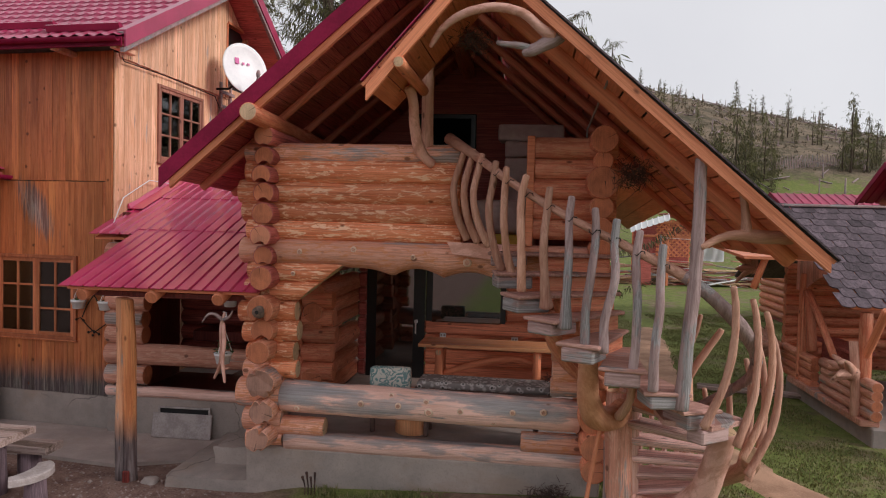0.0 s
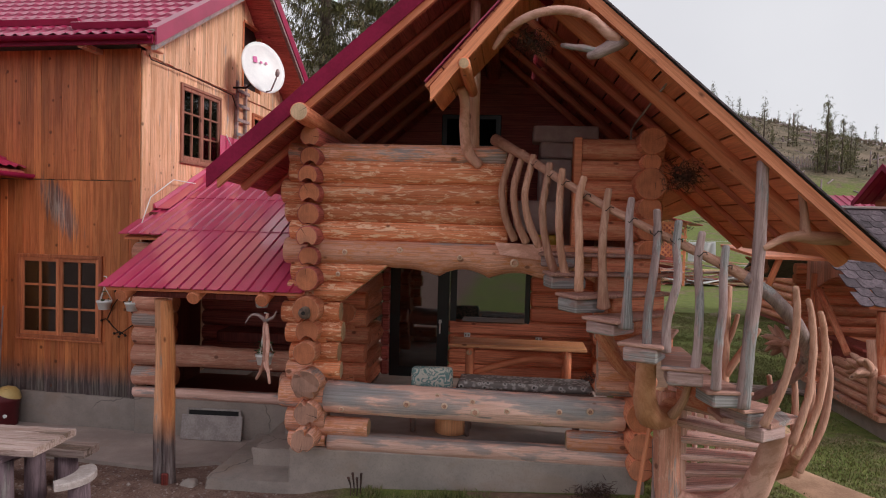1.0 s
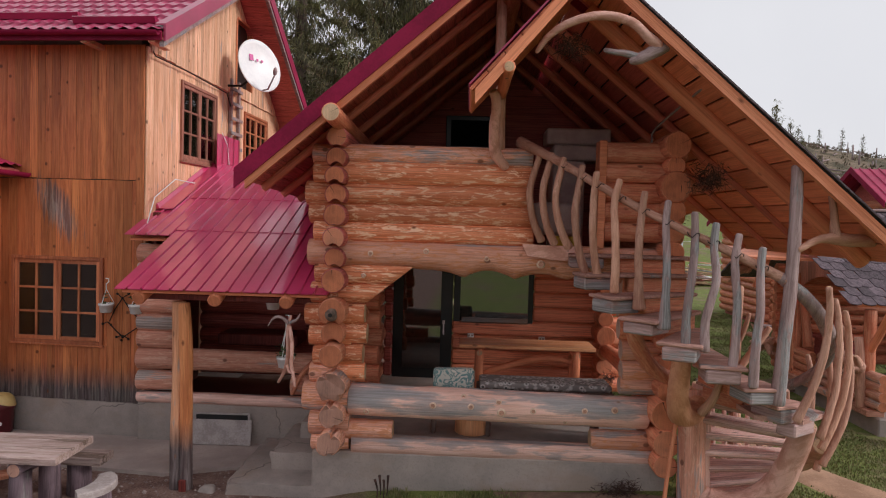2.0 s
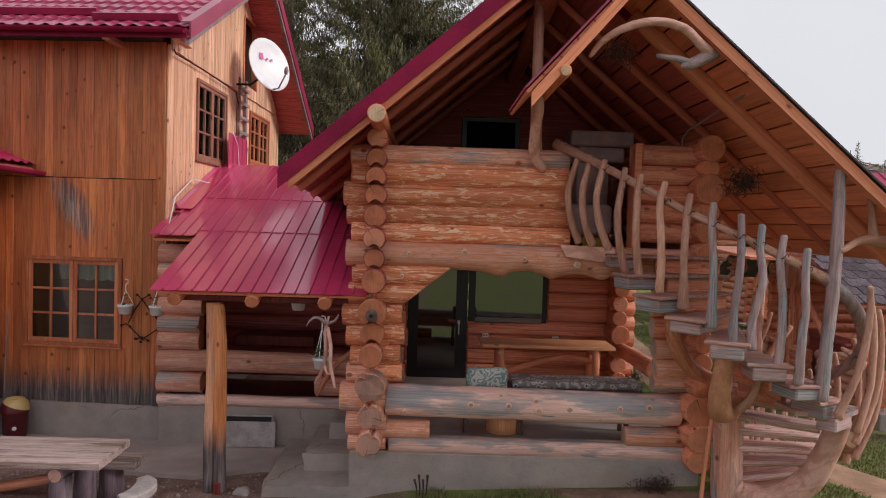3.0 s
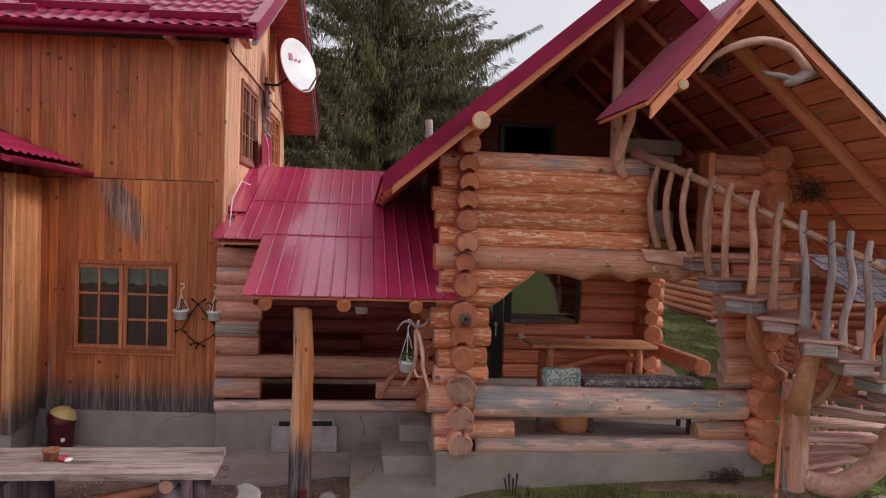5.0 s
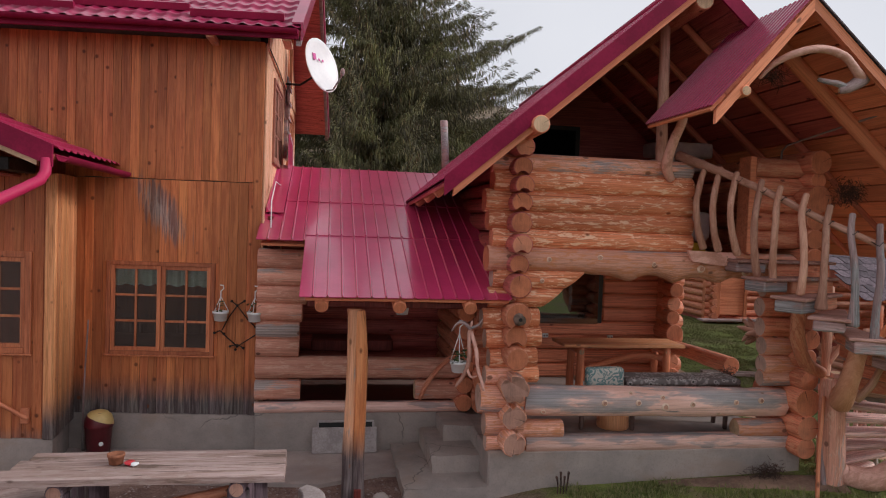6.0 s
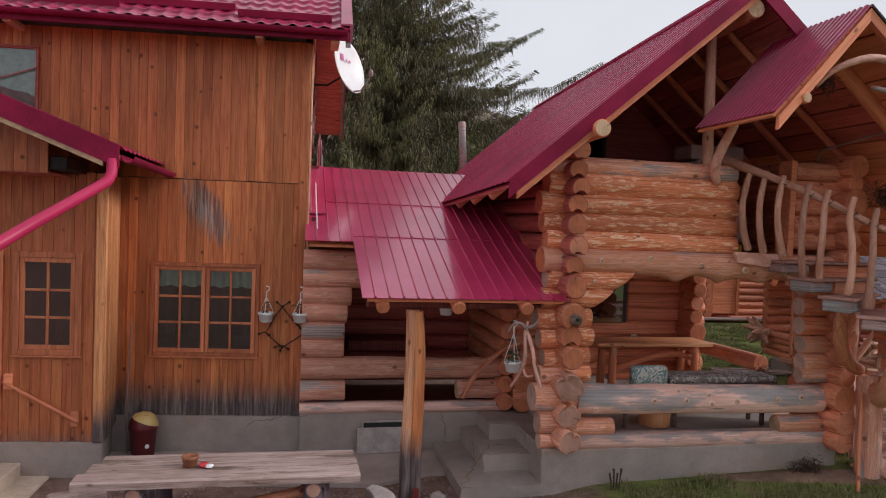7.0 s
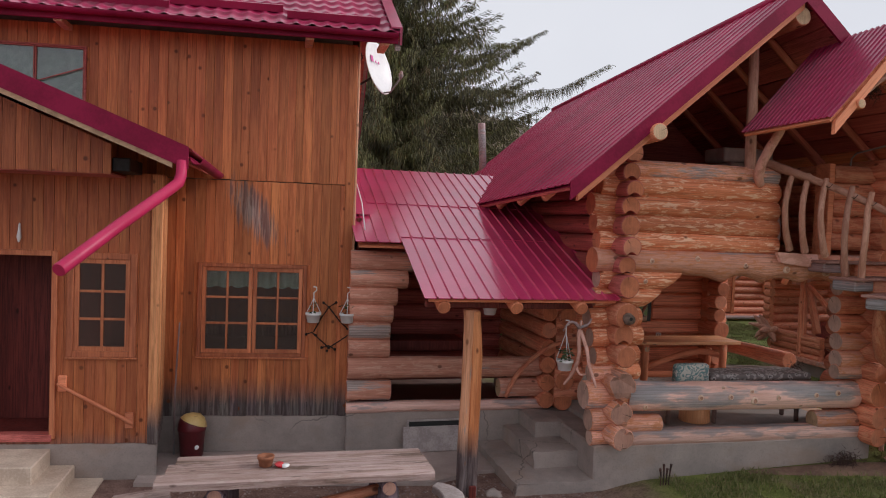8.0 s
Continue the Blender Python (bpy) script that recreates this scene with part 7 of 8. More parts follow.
bm = bmesh.new()
rows = [[bm.verts.new((r * math.cos(2 * math.pi * k / 20), r * math.sin(2 * math.pi * k / 20), h)) for k in range(20)] for r, h in prof]
for p, q in zip(rows, rows[1:]):
    for k in range(20):
        bm.faces.new((p[k], p[(k + 1) % 20], q[(k + 1) % 20], q[k])).smooth = True
bm.faces.new(rows[0][::-1])
bm.faces.new(rows[-1])
part("vessel", bm, plain("terracotta", (0.32, 0.12, 0.06), (0.22, 0.08, 0.04), scale=12, rough=0.8), pot, "", pose(-6.87, 6.66, 0.757))
rag = thing("packet", -6.72, 6.62, 0.757, "crumpled red and white packet beside the pot", "packet")
for k, (mt, dx) in enumerate(((plain("red_foil", (0.5, 0.03, 0.04), (0.4, 0.02, 0.03), rough=0.35), 0.0), (M_white, 0.05))):
    bm = bmesh.new()
    bmesh.ops.create_icosphere(bm, subdivisions=2, radius=0.05 - 0.012 * k)
    for v in bm.verts:
        v.co *= 1 + 0.5 * noise.noise(v.co * 25 + Vector((k, 0, 0)))
        v.co.z *= 0.5
    part("foil" if k == 0 else "paper", bm, mt, rag, "", pose(-6.74 + dx, 6.63 - 0.03 * k, 0.775))
bin_ = thing("swing_bin", -7.775, 9.2, 0.03, "dark red swing-top bin with a cream lid flap", "bin")
M_maroon = plain("maroon_plastic", (0.13, 0.012, 0.018), (0.1, 0.009, 0.014), scale=3, rough=0.4, strength=0.02)
bm = bmesh.new()
rows = [[bm.verts.new((r * math.cos(2 * math.pi * k / 28), r * math.sin(2 * math.pi * k / 28), h)) for k in range(28)] for r, h in ((0.125, 0), (0.135, 0.01), (0.16, 0.33), (0.172, 0.34), (0.172, 0.37), (0.165, 0.42), (0.145, 0.48), (0.1, 0.525), (0.04, 0.54))]
for p, q in zip(rows, rows[1:]):
    for k in range(28):
        bm.faces.new((p[k], p[(k + 1) % 28], q[(k + 1) % 28], q[k])).smooth = True
bm.faces.new(rows[0][::-1])
bm.faces.new(rows[-1])
part("body", bm, M_maroon, bin_, "", pose(-7.775, 9.2, 0.045))
bm = bmesh.new()
rows = []
for i in range(9):
    row = []
    for k in range(28):
        a = 2 * math.pi * k / 28
        low = 0.43 - 0.065 * math.cos(a - 0.35)
        h = low + (0.546 - low) * i / 8
        r = float(np.interp(h, [0.34, 0.37, 0.42, 0.48, 0.525, 0.546], [0.172, 0.172, 0.165, 0.145, 0.1, 0.03])) + 0.006
        row.append(bm.verts.new((r * math.cos(a), r * math.sin(a), h)))
    rows.append(row)
for p, q in zip(rows, rows[1:]):
    for k in range(28):
        bm.faces.new((p[k], p[(k + 1) % 28], q[(k + 1) % 28], q[k])).smooth = True
bm.faces.new(rows[-1])
part("flap", bm, plain("cream_plastic", (0.7, 0.5, 0.2), (0.6, 0.42, 0.16), scale=3, rough=0.4, strength=0.02), bin_, "cream domed flap with a wavy edge", pose(-7.775, 9.2, 0.045))
bm = bmesh.new()
bmesh.ops.create_uvsphere(bm, u_segments=12, v_segments=6, radius=0.028)
for v in bm.verts:
    v.co.y *= 0.25
part("sticker", bm, M_white, bin_, "small round white sticker", pose(-7.70, 9.055, 0.2, 0, 0, 28))
log_slice = thing("cut_log", -7.6, 8.2, 0, "short pale cut log lying by the table", "log")
log(log_slice, (-8.35, 7.55, 0.1), (-7.85, 7.75, 0.1), 0.11, 0.1, [M_deck, M_end_pale], "billet")
stick2 = thing("orange_pole", 0.6, 7.1, 0, "orange-brown pole leaning on the cabin corner", "pole")
bough(stick2, "rod", [(0.48, 6.85, 0.0), (0.58, 7.0, 0.6), (0.7, 7.12, 1.25)], [0.025, 0.022, 0.02], [M_rafter, M_end])
stick3 = thing("leaning_stick", 0.7, 7.2, 0, "dark weathered stick leaning beside the post", "stick")
bough(stick3, "rod", [(0.72, 7.05, 0.0), (0.75, 7.15, 0.5), (0.74, 7.2, 0.95)], [0.03, 0.026, 0.022], [M_branch_grey, M_end])
stalks = thing("dry_stalks", -2.35, 7.3, 0.1, "dark dry flower stalks before the plinth", "plant")
for k in range(4):
    x = -2.4 + 0.035 * k
    bough(stalks, "stalk", [(x, 7.3, 0.05), (x + 0.01, 7.3, 0.2), (x + 0.012 * (k - 1.5), 7.28, 0.32 + 0.05 * (k % 2))], [0.007, 0.006, 0.015], [M_twig, M_twig])
twig_bundle(0.25, 7.36, 0.27, 0.22, 300, "heap of dry brown stems at the plinth")
twig_bundle(0.08, 7.34, 0.25, 0.2, 200, "heap of dry brown stems at the plinth")


def boulder(x, y, z, s, label):
    bm = bmesh.new()
    bmesh.ops.create_icosphere(bm, subdivisions=3, radius=s)
    for v in bm.verts:
        v.co *= 1 + 0.35 * noise.noise(v.co * (1.3 / s) + Vector((x, y, 0)))
        v.co.z *= 0.65
    for f in bm.faces:
        f.smooth = True
    return tagged(part("boulder", bm, M_concrete, None, "", pose(x, y, z)), label, "stone", "boulders")


boulder(1.35, 7.5, 0.1, 0.28, "grey boulder under the winding stair")
boulder(1.9, 7.0, 0.05, 0.2, "pale grey boulder under the winding stair")
boulder(-4.33, 7.6, -0.01, 0.1, "flat pale stone beside the lean-to post")
# gravel and chips over the bare yard
bm = bmesh.new()
for k in range(1500):
    x, y = RNG.uniform(-8.0, -2.6), RNG.uniform(6.0, 8.4)
    s = RNG.uniform(0.006, 0.02) * (1 if RNG.random() < 0.93 else 2)
    c = [Vector((x + s * RNG.uniform(0.6, 1.3) * math.cos(a), y + s * RNG.uniform(0.6, 1.3) * math.sin(a), 0.0)) for a in (0, 1.3, 2.5, 3.8, 5.1)]
    top = bm.verts.new((x, y, s * 0.8))
    ring = [bm.verts.new(p) for p in c]
    for i in range(5):
        bm.faces.new((ring[i], ring[(i + 1) % 5], top))
tagged(part("gravel", bm, plain("yard_gravel", (0.33, 0.26, 0.24), (0.2, 0.14, 0.125), scale=9, rough=0.9)), "small stones and wood chips on bare earth", "gravel", kind="stuff")


# ---- grass ----
def grass_patch():
    verts, faces = [], []
    rng = random.Random(3)

    def blade(x, y, h):
        a = rng.uniform(0, 6.28)
        w = rng.uniform(0.003, 0.006) * (1 + y * 0.05)
        lx, ly = rng.gauss(0, 0.4) * h, rng.gauss(0, 0.4) * h
        z = ground_height(x, y)
        i = len(verts)
        c, s = math.cos(a) * w, math.sin(a) * w
        verts.extend([(x - c, y - s, z), (x + c, y + s, z), (x + c * 0.7 + lx * 0.4, y + s * 0.7 + ly * 0.4, z + h * 0.6), (x - c * 0.7 + lx * 0.4, y - s * 0.7 + ly * 0.4, z + h * 0.6), (x + lx, y + ly, z + h)])
        faces.extend([(i, i + 1, i + 2, i + 3), (i + 3, i + 2, i + 4)])

    n = 0
    while n < 150000:
        x, y = rng.uniform(-2.3, 9.0), 6.2 + 20 * rng.random() ** 1.7
        if -3.2 < x < 0.75 and (7.3 if x < -0.9 else 6.95) < y < 11.4:
            continue
        if x < 1.2 and y > 11.4 and x < 0.5:
            continue
        px = np.interp(y, [6.4, 7.2, 8.2, 9.2, 11, 14, 18, 22], [5.0, 4.1, 3.25, 2.8, 2.35, 2.4, 2.9, 3.4])
        if abs(x - px) < (0.62 if y < 8 else 0.42) * (0.7 + 0.5 * rng.random()):
            continue
        if x > 4.6 and 10.6 < y < 15:
            continue
        patch = noise.noise(Vector((x * 1.1, y * 1.1, 3)))
        if patch < -0.15 and rng.random() < 0.7:
            continue
        if y < 7.2 and x < 1.2 and patch < -0.12:
            continue
        blade(x, y, rng.uniform(0.012, 0.032) * (1.2 + 0.5 * patch))
        n += 1
    for x0, y0, r, k in ((-1.3, 7.25, 0.22, 700), (-0.3, 6.95, 0.35, 600), (-2.2, 7.36, 0.07, 220), (0.3, 6.8, 0.3, 500), (-1.6, 7.0, 0.25, 400)):
        for _ in range(k):
            blade(x0 + rng.gauss(0, r), y0 + rng.gauss(0, 0.1), rng.uniform(0.02, 0.07))
    me = bpy.data.meshes.new("grass")
    me.from_pydata(verts, [], faces)
    m, t, b = nodes_of("grass_blade")
    geo = t.nodes.new("ShaderNodeNewGeometry")
    t.links.new(ramp(t, geo.outputs["Random Per Island"], [(0.0, (0.105, 0.12, 0.034)), (0.6, (0.175, 0.185, 0.056)), (1.0, (0.27, 0.22, 0.11))]), b.inputs["Base Color"])
    b.inputs["Roughness"].default_value = 0.7
    me.materials.append(m)
    return tagged(new("grass", me), "short spring grass with bare patches", "grass", kind="stuff")


grass_patch()

# ---- neighbouring log shelter with shingle roof ----
shed = thing("log_shelter", 5.6, 12.6, 0, "open log shelter with a grey wooden shingle roof", "shed")
SX = 4.85
part("base", boxed(SX - 0.02, 9.5, 10.8, 14.4, -0.1, 0.27, 0.02), M_concrete, shed, "rough stone base")
part("sill_plank", boxed(SX - 0.15, SX + 0.12, 10.9, 13.95, 0.272, 0.375, 0.012), M_log_worn, shed, "worn sill plank")
for z in (0.46, 0.61, 0.75, 0.87):
    log(shed, (SX, 10.75, z), (SX, 12.65 - 0.05 * math.sin(z * 20), z), 0.085, 0.085, [M_log_worn, M_end], "wall_log")
    log(shed, (SX, 13.02, z - 0.06), (SX, 14.6, z - 0.06), 0.085, 0.085, [M_log, M_end], "wall_log")
bough(shed, "stem_post", [(SX - 0.12, 11.15, 0.36), (SX - 0.12, 11.18, 0.9), (SX - 0.12, 11.28, 1.45)], [0.07, 0.07, 0.075], [M_branch, M_end_pale], 12, 0.12)
for k in range(10):
    z = 0.52 + 0.2 * k
    log(shed, (SX, 14.7, z), (9.2, 14.7, z), 0.11, 0.11, [M_log, M_end], "back_log")
    log(shed, (9.0, 10.5, z), (9.0, 14.8, z), 0.11, 0.11, [M_log, M_end], "side_log")
for y, top in ((13.65, 2.3), (11.2, 1.9)):
    log(shed, (SX, y, 0.3), (SX, y, top), 0.1, 0.09, [M_log, M_end], "post", 0.06, 12)
bough(shed, "post", [(SX, 13.2, 0.95), (SX, 13.35, 1.5), (SX, 13.55, 2.0)], [0.09, 0.08, 0.08], [M_log, M_end], 12)
bough(shed, "brace", [(SX, 13.5, 2.0), (SX, 12.9, 1.55), (SX, 12.3, 1.05)], [0.06, 0.06, 0.06], [M_log, M_end], 10)
bough(shed, "brace", [(SX, 11.2, 1.2), (SX, 10.9, 1.6), (SX, 10.6, 2.0)], [0.06, 0.06, 0.06], [M_rafter, M_end], 10)
# boarded gable with an arched lower edge
M_gable = wood("pinkish_gable_board_wood", (0.84, 0.46, 0.30), (0.66, 0.31, 0.19), space="world", along=(6, 6, 0.6), calm=0.6, vary=(0.75, 1.15), rough=0.6)
RIDY, RIDZ, EVY, EVZ = 14.15, 3.5, 11.1, 1.98
for k in range(17):
    y0 = 11.5 + k * 0.15
    y1 = y0 + 0.145
    zt = lambda y: EVZ + (RIDZ - EVZ) * (y - EVY) / (RIDY - EVY) - 0.08
    arch = lambda y: 1.98 + 0.32 * math.sin(math.pi * min(1, max(0, (y - 11.7) / 2.0)))
    bm = bmesh.new()
    c = [(y0, arch(y0)), (y1, arch(y1)), (y1, zt(y1)), (y0, zt(y0))]
    if c[2][1] < c[1][1] + 0.02 or c[3][1] < c[0][1]:
        continue
    a = [bm.verts.new((SX - 0.02, y, z)) for y, z in c]
    b = [bm.verts.new((SX + 0.01, y, z)) for y, z in c]
    bm.faces.new(a)
    bm.faces.new(b[::-1])
    for i in range(4):
        bm.faces.new((a[i], b[i], b[(i + 1) % 4], a[(i + 1) % 4]))
    bmesh.ops.recalc_face_normals(bm, faces=bm.faces[:])
    part("gable_board", bm, M_gable, shed)
sroof = part("roof", frame_slab([(SX - 0.25, EVY, EVZ), (9.6, EVY, EVZ), (9.6, RIDY, RIDZ), (SX - 0.25, RIDY, RIDZ)], 0.04), M_rafter, shed, "grey weathered shingle roof")
part("back_slope", frame_slab([(SX - 0.3, RIDY, RIDZ), (9.6, RIDY, RIDZ), (9.6, 17.2, 2.0), (SX - 0.3, 17.2, 2.0)], 0.04), M_shingle, sroof)
part("side_roof", frame_slab([(SX - 1.35, 12.7, 2.62), (SX - 0.2, 12.6, 2.62), (SX - 0.2, RIDY + 0.9, 2.75), (SX - 1.35, RIDY + 0.9, 2.75)], 0.05), M_rafter, sroof)
log(shed, (SX - 0.95, 12.85, 2.6), (SX - 1.08, 13.0, 2.05), 0.06, 0.06, [M_rafter, M_end_pale], "pole")
# shingles with rounded butts: one mesh shared by all
bm = bmesh.new()
pl = [(-0.1, 0.42), (-0.1, 0.05), (-0.07, 0.015), (0, 0), (0.07, 0.015), (0.1, 0.05), (0.1, 0.42)]
a = [bm.verts.new((x, y, 0.022 if y < 0.1 else 0.008)) for x, y in pl]
b = [bm.verts.new((x, y, 0.004 if y < 0.1 else 0.0)) for x, y in pl]
bm.faces.new(a)
bm.faces.new(b[::-1])
for i in range(7):
    bm.faces.new((a[i], b[i], b[(i + 1) % 7], a[(i + 1) % 7]))
bmesh.ops.recalc_face_normals(bm, faces=bm.faces[:])
sh_mesh = mesh_of("shingle", bm, M_shingle)
tilt = math.degrees(math.atan2(RIDZ - EVZ, RIDY - EVY))
for r in range(13):
    s = -0.05 + r * 0.265
    for k in range(22):
        x = SX - 0.29 + k * 0.208 + (0.104 if r % 2 else 0)
        if x > 9.2:
            continue
        m = pose(x, EVY, EVZ, tilt) @ Matrix.Translation((RNG.uniform(-0.01, 0.01), s + RNG.uniform(-0.015, 0.015), 0.012)) @ Matrix.Rotation(RNG.uniform(-0.03, 0.03), 4, "Z")
        part("shingle", sh_mesh, None, sroof, "", m)
part("ridge_board", boxed(SX - 0.3, 9.6, RIDY - 0.08, RIDY + 0.08, RIDZ + 0.02, RIDZ + 0.07, 0.01), M_branch_grey, sroof)


def root_ornament(x, y, z, s, label):
    """A pale stump root with radiating arms."""
    ob = thing("root_ornament", x, y, z, label, "root", "root ornaments")
    for k in range(9):
        d = Vector((RNG.uniform(-0.5, 0.5) - 0.5, RNG.uniform(-1, 1), RNG.uniform(-0.8, 1))).normalized()
        c = Vector((x, y, z))
        bough(ob, "root_arm", [c - d * 0.05, c + d * s * 0.45 + Vector((0, 0, 0.03)), c + d * s * RNG.uniform(0.7, 1.1) + Vector((0, RNG.uniform(-0.08, 0.08), RNG.uniform(-0.06, 0.06)))], [0.1 * s / 0.4, 0.06 * s / 0.4, 0.02], [M_branch, M_end_pale], 9, 0.2)
    return ob


root_ornament(SX - 0.22, 11.1, 1.0, 0.42, "pale washed tree root mounted on the shelter wall")
root_ornament(SX - 0.2, 14.5, 0.8, 0.48, "grey tree root standing at the shelter corner")
root_ornament(SX - 0.6, 14.7, 2.3, 0.4, "reddish tree root under the shelter eave")
bench2 = thing("dark_counter", 5.6, 13.0, 0.2, "dark brown wooden counter inside the shelter", "counter")
part("front", boxed(SX + 0.3, SX + 0.4, 12.3, 13.6, 0.3, 1.1, 0.02), M_red, bench2)
part("top", boxed(SX + 0.2, SX + 0.6, 12.2, 13.7, 1.1, 1.16, 0.01), M_red, bench2)
drum = thing("blue_barrel", 5.3, 10.2, 0, "bright blue plastic barrel beside the shelter", "barrel")
part("shell", tube([(5.2, 10.35, 0.3), (5.2, 10.35, 0.6), (5.2, 10.35, 0.95)], [0.18, 0.2, 0.18], 20), [plain("blue_plastic", (0.02, 0.12, 0.5), (0.015, 0.1, 0.42), rough=0.4)] * 2, drum)
kerb = thing("grey_plank", 3.7, 13.6, 0, "grey plank lying on the grass by the shelter", "plank")
part("plank", boxed(-0.9, 0.9, -0.15, 0.15, 0.02, 0.09, 0.01), M_deck, kerb, "", pose(4.0, 13.9, 0, 0, 0, -12))

# ---- red-roofed cottages behind ----
def cottage(x0, x1, y0, y1, wall, ridge, name_label):
    ob = thing("cottage", (x0 + x1) / 2, (y0 + y1) / 2, 0, name_label, "house", "far cottages")
    part("wall", boxed(x0 + 0.08, x1 - 0.08, y0 + 0.08, y1 - 0.08, -0.3, wall, 0.02), M_red, ob)
    for k in range(int(wall / 0.24)):
        z = 0.12 + 0.24 * k
        log(ob, (x0 - 0.2, y0 + 0.08, z), (x1 + 0.2, y0 + 0.08, z), 0.13, 0.13, [M_log, M_end], "wall_log", 0.03, 10, step=0.8)
        log(ob, (x0 + 0.08, y0 - 0.2, z + 0.12), (x0 + 0.08, y1 + 0.2, z + 0.12), 0.13, 0.13, [M_log, M_end], "wall_log", 0.03, 10, step=0.8)
    ym = (y0 + y1) / 2
    for ya, s in ((y0 - 0.5, 1), (y1 + 0.5, -1)):
        zl = wall - 0.1
        w = math.hypot(ym - ya, ridge - zl)
        part("roof", ribbed((x0 - 0.5, ya, zl), (1, 0, 0), (0, ym - ya, ridge - zl), x1 - x0 + 1.0, w, 0.25, 0.03), M_roof, ob)
    for x in (x0, x1 - 0.08):
        g = bmesh.new()
        v = [g.verts.new(p) for p in ((x, y0, wall), (x, y1, wall), (x, ym, ridge - 0.1), (x + 0.08, y0, wall), (x + 0.08, y1, wall), (x + 0.08, ym, ridge - 0.1))]
        for f in ((0, 1, 2), (5, 4, 3), (0, 3, 4, 1), (1, 4, 5, 2), (2, 5, 3, 0)):
            g.faces.new([v[i] for i in f])
        part("gable", g, M_red, ob)
    for ya, yb in ((y0 - 0.5, ym), (y1 + 0.5, ym)):
        g = bmesh.new()
        box(g, 0, 1, 0, 1, 0, 1)
        for v in g.verts:
            f = v.co.y
            v.co = Vector((x0 - 0.53 + 0.03 * v.co.x, ya + (yb - ya) * f, wall - 0.1 + (ridge - wall + 0.1) * f - 0.12 + 0.16 * v.co.z))
        bmesh.ops.recalc_face_normals(g, faces=g.faces[:])
        part("fascia", g, M_metal_dull, ob)
    win = part("window", boxed((x0 + x1) / 2 - 0.5, (x0 + x1) / 2 + 0.5, y0 - 0.1, y0 + 0.02, 1.0, 2.0, 0.01), M_frame, ob)
    part("pane", boxed((x0 + x1) / 2 - 0.43, (x0 + x1) / 2 + 0.43, y0 - 0.11, y0 - 0.101, 1.07, 1.93, 0), M_glass, win)
    return ob


far = cottage(8.0, 14.0, 22.4, 26.6, 3.4, 4.25, "log cottage with a low magenta ribbed roof")
part("sill_plank", boxed(7.5, 11.2, 21.95, 22.3, 0.1, 0.17, 0.01), M_branch_grey, far, "grey plank step along the wall")
_d = part("door", boxed(8.2, 9.25, 22.25, 22.34, 0.3, 2.2, 0.01), M_rafter, far, "orange boarded door")
for x in (8.2, 9.2):
    part("door_post", boxed(x - 0.06, x + 0.06, 22.2, 22.3, 0.25, 2.3, 0.01), M_frame, _d)
cottage(9.0, 13.0, 17.9, 20.1, 3.95, 4.78, "small log cottage with a red boarded gable")

# ---- far side of the meadow: lattice gazebo, timber stack, washing ----
gz = thing("lattice_gazebo", 6.6, 38, 0, "unfinished wooden gazebo with lattice panels and white sheet roof", "gazebo")
for x in (5.2, 6.7, 8.1):
    for y in (38, 40):
        part("post", boxed(x - 0.06, x + 0.06, y - 0.06, y + 0.06, 0, 3.2, 0.01), M_rafter, gz)
part("beam", boxed(5.1, 8.2, 37.92, 38.08, 2.5, 2.62, 0.01), M_rafter, gz)
part("beam", boxed(5.1, 8.2, 37.92, 38.08, 3.2, 3.32, 0.01), M_rafter, gz)
for z0, z1, xa, xb in ((1.5, 2.5, 6.1, 8.05), (2.62, 3.4, 6.1, 8.05)):
    h = z1 - z0
    for k in range(-6, 16):
        for s in (1, -1):
            # one slat from sill to head, clipped by the panel's sides
            c = xa + k * 0.27
            lo, hi = (c, c + h) if s > 0 else (c + h, c)
            f0 = min(1, max(0, (xa - lo) / (hi - lo), (xb - lo) / (hi - lo) if s < 0 else 0))
            f1 = max(0, min(1, (xb - lo) / (hi - lo) if s > 0 else (xa - lo) / (hi - lo)))
            if s < 0:
                f0 = min(1, max(0, (lo - xb) / h))
                f1 = max(0, min(1, (lo - xa) / h))
            if f1 - f0 < 0.15:
                continue
            p, q = (lo + (hi - lo) * f0, z0 + h * f0), (lo + (hi - lo) * f1, z0 + h * f1)
            g = extrude([(p[0] - 0.06, p[1]), (p[0] + 0.06, p[1]), (q[0] + 0.06, q[1]), (q[0] - 0.06, q[1])], 0.02)
            part("lattice_slat", g, M_rafter, gz, "", pose(0, 37.95 + 0.02 * s, 0))
part("back_wall", boxed(5.2, 8.1, 39.9, 40.0, 0.0, 3.2, 0.01), M_red, gz, "dark red boarded back")
part("side_panel", boxed(5.25, 5.9, 38.0, 38.1, 0.0, 2.6, 0.01), M_red, gz)
part("roof_sheet", ribbed((4.72, 37.3, 2.72), (1.9, 0, 0.66), (0, 1, 0.85), 2.05, 0.5, 0.3, 0.06), M_white, gz, "pale corrugated sheet")
part("roof_sheet", frame_slab([(6.5, 37.6, 3.75), (8.9, 37.6, 3.2), (8.9, 40.2, 3.2), (6.5, 40.2, 3.75)], 0.05), M_red, gz)
stack = thing("timber_stack", 8.5, 39, 0, "untidy stack of sawn boards and offcuts", "timber", kind="")
